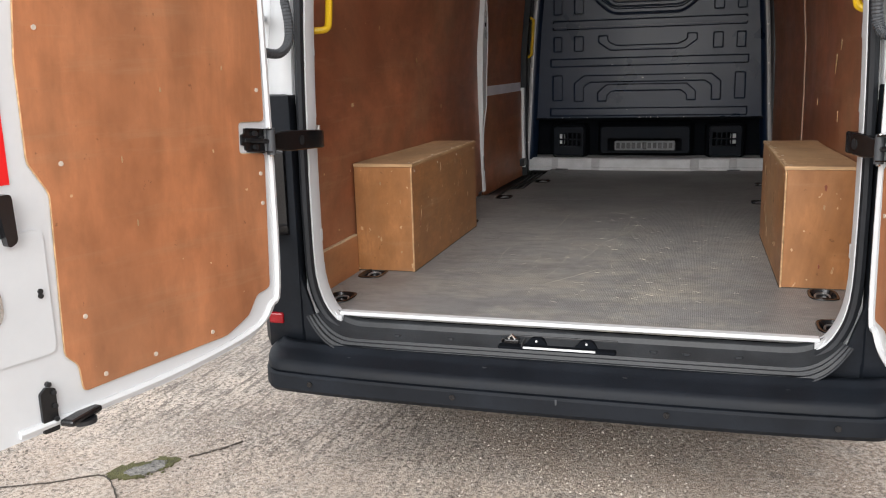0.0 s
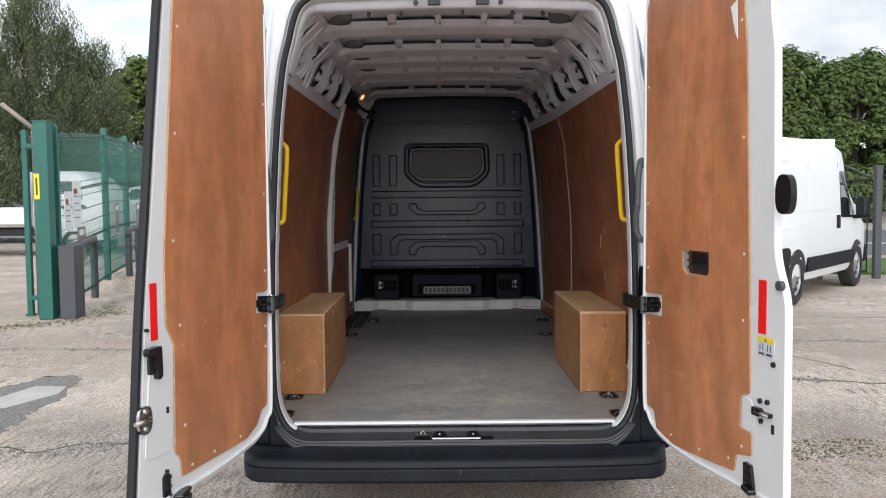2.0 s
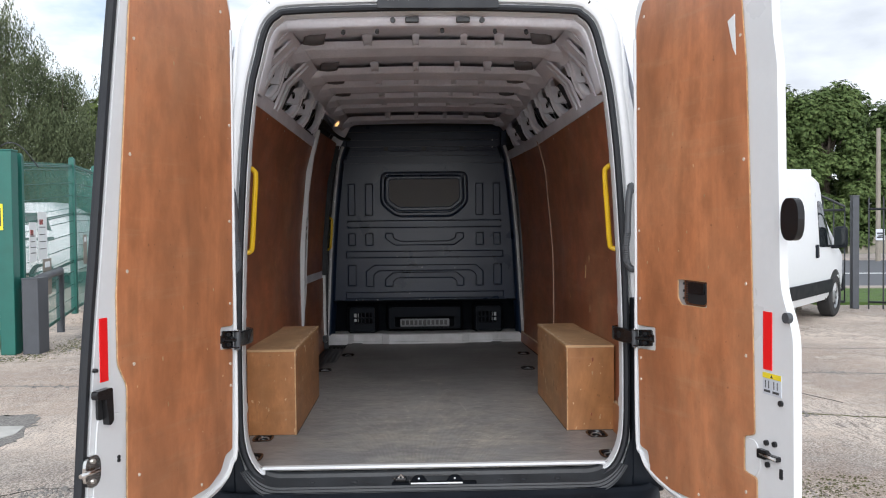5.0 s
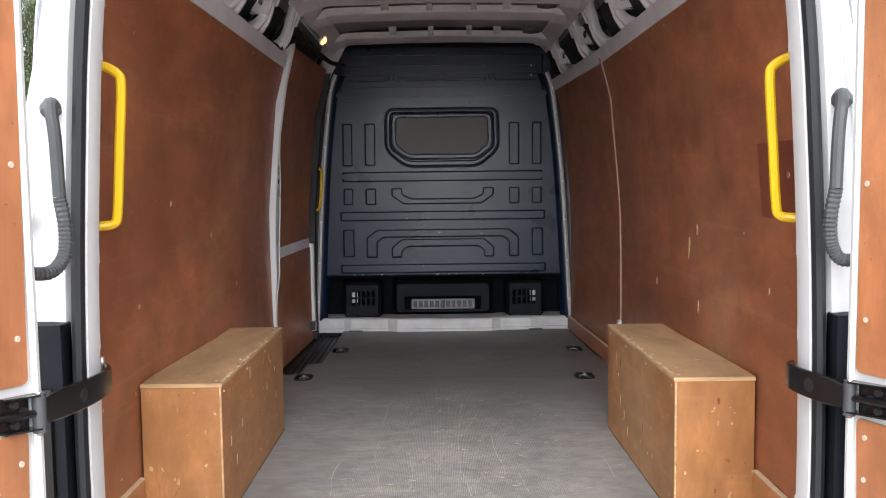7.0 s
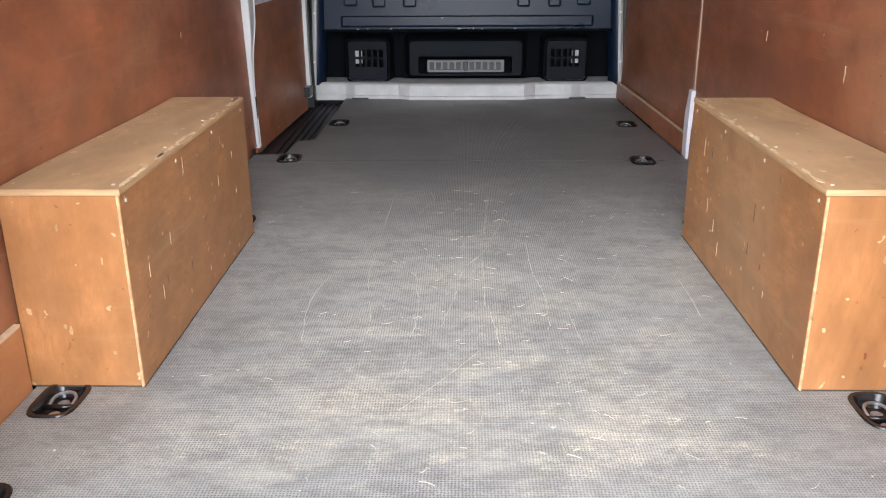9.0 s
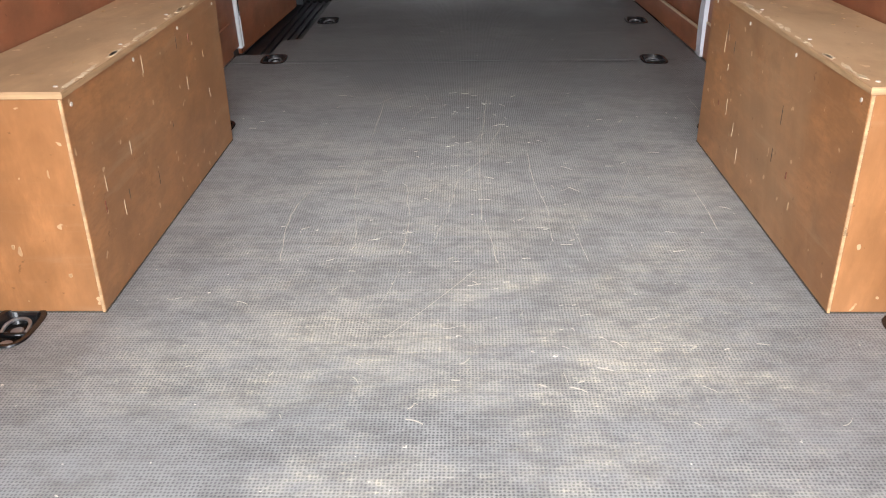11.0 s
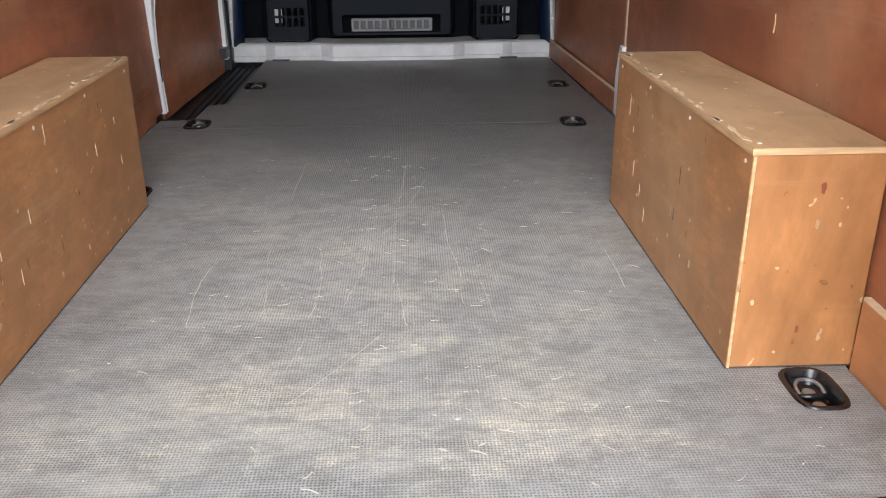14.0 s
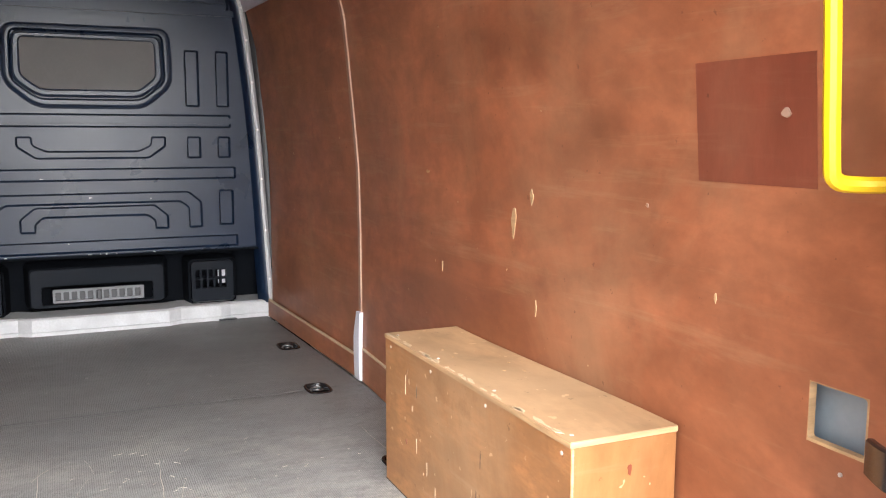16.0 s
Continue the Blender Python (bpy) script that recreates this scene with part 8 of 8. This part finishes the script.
# ---- trees ----
def tree(name, label, x, y, height, clumps, leaf, size, trunk=0.22, per=130, seed=1, droop=0.0, spread=0.6, fall=0):
    """Trunk and limbs to each clump, with leaves scattered round them. clumps: (dx, dy, z, radius)."""
    rng = random.Random(seed)
    t = tagged(new(name), label, "tree")
    t.location = (x, y, 0)
    bm = bmesh.new()
    zf = min(c[2] for c in clumps)
    add_tube(bm, curve([(0, 0, 0), (0.1, 0.05, height * 0.2), (-0.05, 0.1, height * 0.5), (0.05, 0, height * 0.85)], 4), [trunk * (1 - 0.055 * i) for i in range(13)], 9)
    for dx, dy, z, r in clumps[:22]:
        z0 = max(height * 0.15, z * 0.5)
        pts = curve([(0, 0.05, z0), (dx * 0.45, dy * 0.45, (z0 + z) / 2 + 0.2), (dx, dy, z)], 3)
        add_tube(bm, pts, [trunk * 0.34 * (1 - 0.12 * i) for i in range(len(pts))], 6)
    part("trunk", bm, "bark", t)
    verts, faces = [], []
    for dx, dy, z, r in clumps:
        roots = [Vector((rng.gauss(0, 0.55), rng.gauss(0, 0.55), rng.gauss(0, 0.5))) * r for _ in range(3 + int(9 * r))]
        for _ in range(int(per * r * r)):
            v = Vector((rng.gauss(0, 1), rng.gauss(0, 1), rng.gauss(0, 1)))
            way = v.normalized()
            v = way * r * (rng.random() ** (1 / 5.0)) * rng.uniform(0.80, 1.12)
            c = Vector((dx + v.x, dy + v.y, z + v.z * 0.82))
            if fall:
                # a hanging strand of small leaves, in bundles along the bough
                v = rng.choice(roots) + Vector((rng.gauss(0, 0.07), rng.gauss(0, 0.07), rng.gauss(0, 0.09)))
                c = Vector((dx, dy, z)) + v
                drift = Vector((rng.gauss(0, 0.020), rng.gauss(0, 0.020), 0))
                for k in range(rng.randint(fall // 3, fall)):
                    q = size * rng.uniform(0.6, 1.3)
                    a, b = rng.uniform(0, 6.28), rng.uniform(-1.4, -0.5)
                    u = Vector((math.cos(a) * math.cos(b), math.sin(a) * math.cos(b), math.sin(b))) * q
                    w = Vector((-math.sin(a), math.cos(a), rng.uniform(-0.4, 0.4))) * q * 0.42
                    p = c + drift * k + Vector((rng.gauss(0, 0.035), rng.gauss(0, 0.035), -k * size * 0.85))
                    i = len(verts)
                    verts += [p - u * 0.5, p + w * 0.5, p + u * 0.6, p - w * 0.5]
                    faces.append((i, i + 1, i + 2, i + 3))
                continue
            # a fan of long leaves at a twig's end, tips drooping outwards
            n = (way * 0.8 + Vector((0, 0, 0.7)) + Vector((rng.gauss(0, 0.3), rng.gauss(0, 0.3), rng.gauss(0, 0.3)))).normalized()
            e = n.orthogonal().normalized()
            f = n.cross(e)
            start, q = rng.uniform(0, 6.28), size * rng.uniform(0.7, 1.3)
            for k in range(7):
                a = start + 0.9 * k
                tip = (e * math.cos(a) + f * math.sin(a) - n * rng.uniform(0.1, 0.6)) * q * rng.uniform(0.75, 1.1)
                side = tip.cross(n).normalized() * q * 0.24
                i = len(verts)
                verts += [c, c + tip * 0.6 + side, c + tip, c + tip * 0.6 - side]
                faces.append((i, i + 1, i + 2, i + 3))
    data = bpy.data.meshes.new("crown")
    data.from_pydata([tuple(v) for v in verts], [], faces)
    data.materials.append(M[leaf])
    crown = new("crown", data)
    crown.parent = t
    return t


def crown_of(seed, w, depth, z0, z1, n, r0, r1, lean=1.0):
    """Clump centres over a broad crown, smaller towards the outline."""
    rng = random.Random(seed)
    out = []
    for i in range(n):
        a, h = rng.uniform(0, 6.28), rng.random()
        k = math.sqrt(max(0.0, 1 - (2 * h - 0.75) ** 2 * 0.62)) * rng.uniform(0.35, 1.0)
        out.append((w * k * math.cos(a), depth * k * math.sin(a), z0 + (z1 - z0) * h - (z1 - z0) * 0.12 * k * k, rng.uniform(r0, r1)))
    return out


ACROSS = "broad leafy green chestnut tree across the road"
tree("chestnut_tree", ACROSS, 16.2, 37.5, 7.6, crown_of(2, 3.0, 2.2, 1.0, 7.9, 150, 0.40, 0.85), "leaf_a", 0.115, 0.3, 520, 2)
tree("chestnut_tree", ACROSS, 19.3, 37.0, 7.5, crown_of(3, 3.2, 2.2, 1.0, 7.6, 160, 0.40, 0.85), "leaf_a", 0.115, 0.3, 520, 3)
tree("chestnut_tree", ACROSS, 23.6, 38.0, 7.0, crown_of(4, 3.6, 2.6, 1.0, 7.0, 110, 0.6, 1.1), "leaf_a", 0.15, 0.3, 240, 4)
tree("chestnut_tree", ACROSS, 12.4, 39.5, 6.4, crown_of(12, 2.4, 1.8, 1.0, 6.3, 70, 0.5, 0.95), "leaf_a", 0.15, 0.25, 260, 14)
BEHIND = "leafy yellow-green chestnut tree behind the compound"
tree("chestnut_tree", BEHIND, -11.2, 30.0, 6.6, crown_of(5, 2.7, 1.7, 0.6, 6.7, 130, 0.30, 0.70), "leaf_d", 0.12, 0.16, 430, 5)
tree("chestnut_tree", BEHIND, -8.6, 33.0, 5.4, crown_of(6, 2.6, 1.8, 1.0, 5.3, 90, 0.35, 0.8), "leaf_a", 0.12, 0.20, 420, 6)
WEEPING = "tall weeping birch with thin hanging twigs"
tree("birch_tree", WEEPING, -13.6, 25.6, 8.4, crown_of(7, 1.9, 1.5, 2.2, 8.7, 85, 0.35, 0.8), "leaf_b", 0.085, 0.10, 210, 7, fall=24)
tree("birch_tree", WEEPING, -11.7, 25.4, 6.6, crown_of(8, 1.0, 1.2, 2.4, 6.7, 55, 0.3, 0.65), "leaf_b", 0.085, 0.09, 210, 8, fall=24)
tree("birch_tree", WEEPING, -17.0, 27.5, 8.8, crown_of(9, 2.2, 1.6, 2.0, 8.9, 85, 0.4, 0.85), "leaf_b", 0.09, 0.11, 190, 9, fall=24)


def hedge(name, x0, x1, y, depth, h, leaf, seed, label, z0=0.0):
    rng = random.Random(seed)
    verts, faces = [], []
    n = int((x1 - x0) * h * 150)
    for _ in range(n):
        x = rng.uniform(x0, x1)
        top = h * (0.82 + 0.25 * noise.noise((x * 0.45, seed, 0)) + 0.12 * noise.noise((x * 1.7, seed, 3)))
        p = Vector((x, y + depth * rng.uniform(-0.5, 0.5), z0 + top * math.sqrt(rng.random())))
        s, a, b = rng.uniform(0.12, 0.28), rng.uniform(0, 6.28), rng.uniform(-0.8, 0.8)
        u = Vector((math.cos(a) * math.cos(b), math.sin(a) * math.cos(b), math.sin(b))) * s
        w = Vector((-math.sin(a), math.cos(a), rng.uniform(-0.5, 0.5))) * s * 0.6
        i = len(verts)
        verts += [p - u * 0.5, p + w * 0.5, p + u * 0.5, p - w * 0.5]
        faces.append((i, i + 1, i + 2, i + 3))
    data = bpy.data.meshes.new(name)
    data.from_pydata([tuple(v) for v in verts], [], faces)
    data.materials.append(M[leaf])
    tagged(new(name, data), label, "hedge", kind="stuff")


hedge("hedge", 8.0, 36.0, 40.0, 2.0, 4.2, "leaf_c", 3, "dense dark hedge below the trees")
hedge("hedge", 13.0, 36.0, 36.4, 1.2, 2.6, "leaf_c", 4, "dense dark hedge below the trees")
hedge("hedge", -30.0, 2.0, 35.5, 3.0, 3.8, "leaf_c", 5, "dense dark hedge behind the compound")
hedge("hedge", -26.0, -8.0, 29.0, 1.5, 2.6, "leaf_c", 6, "dense dark hedge behind the compound")
hedge("far_wood", -60.0, 60.0, 55.0, 3.0, 5.0, "leaf_c", 7, "distant dark tree line")
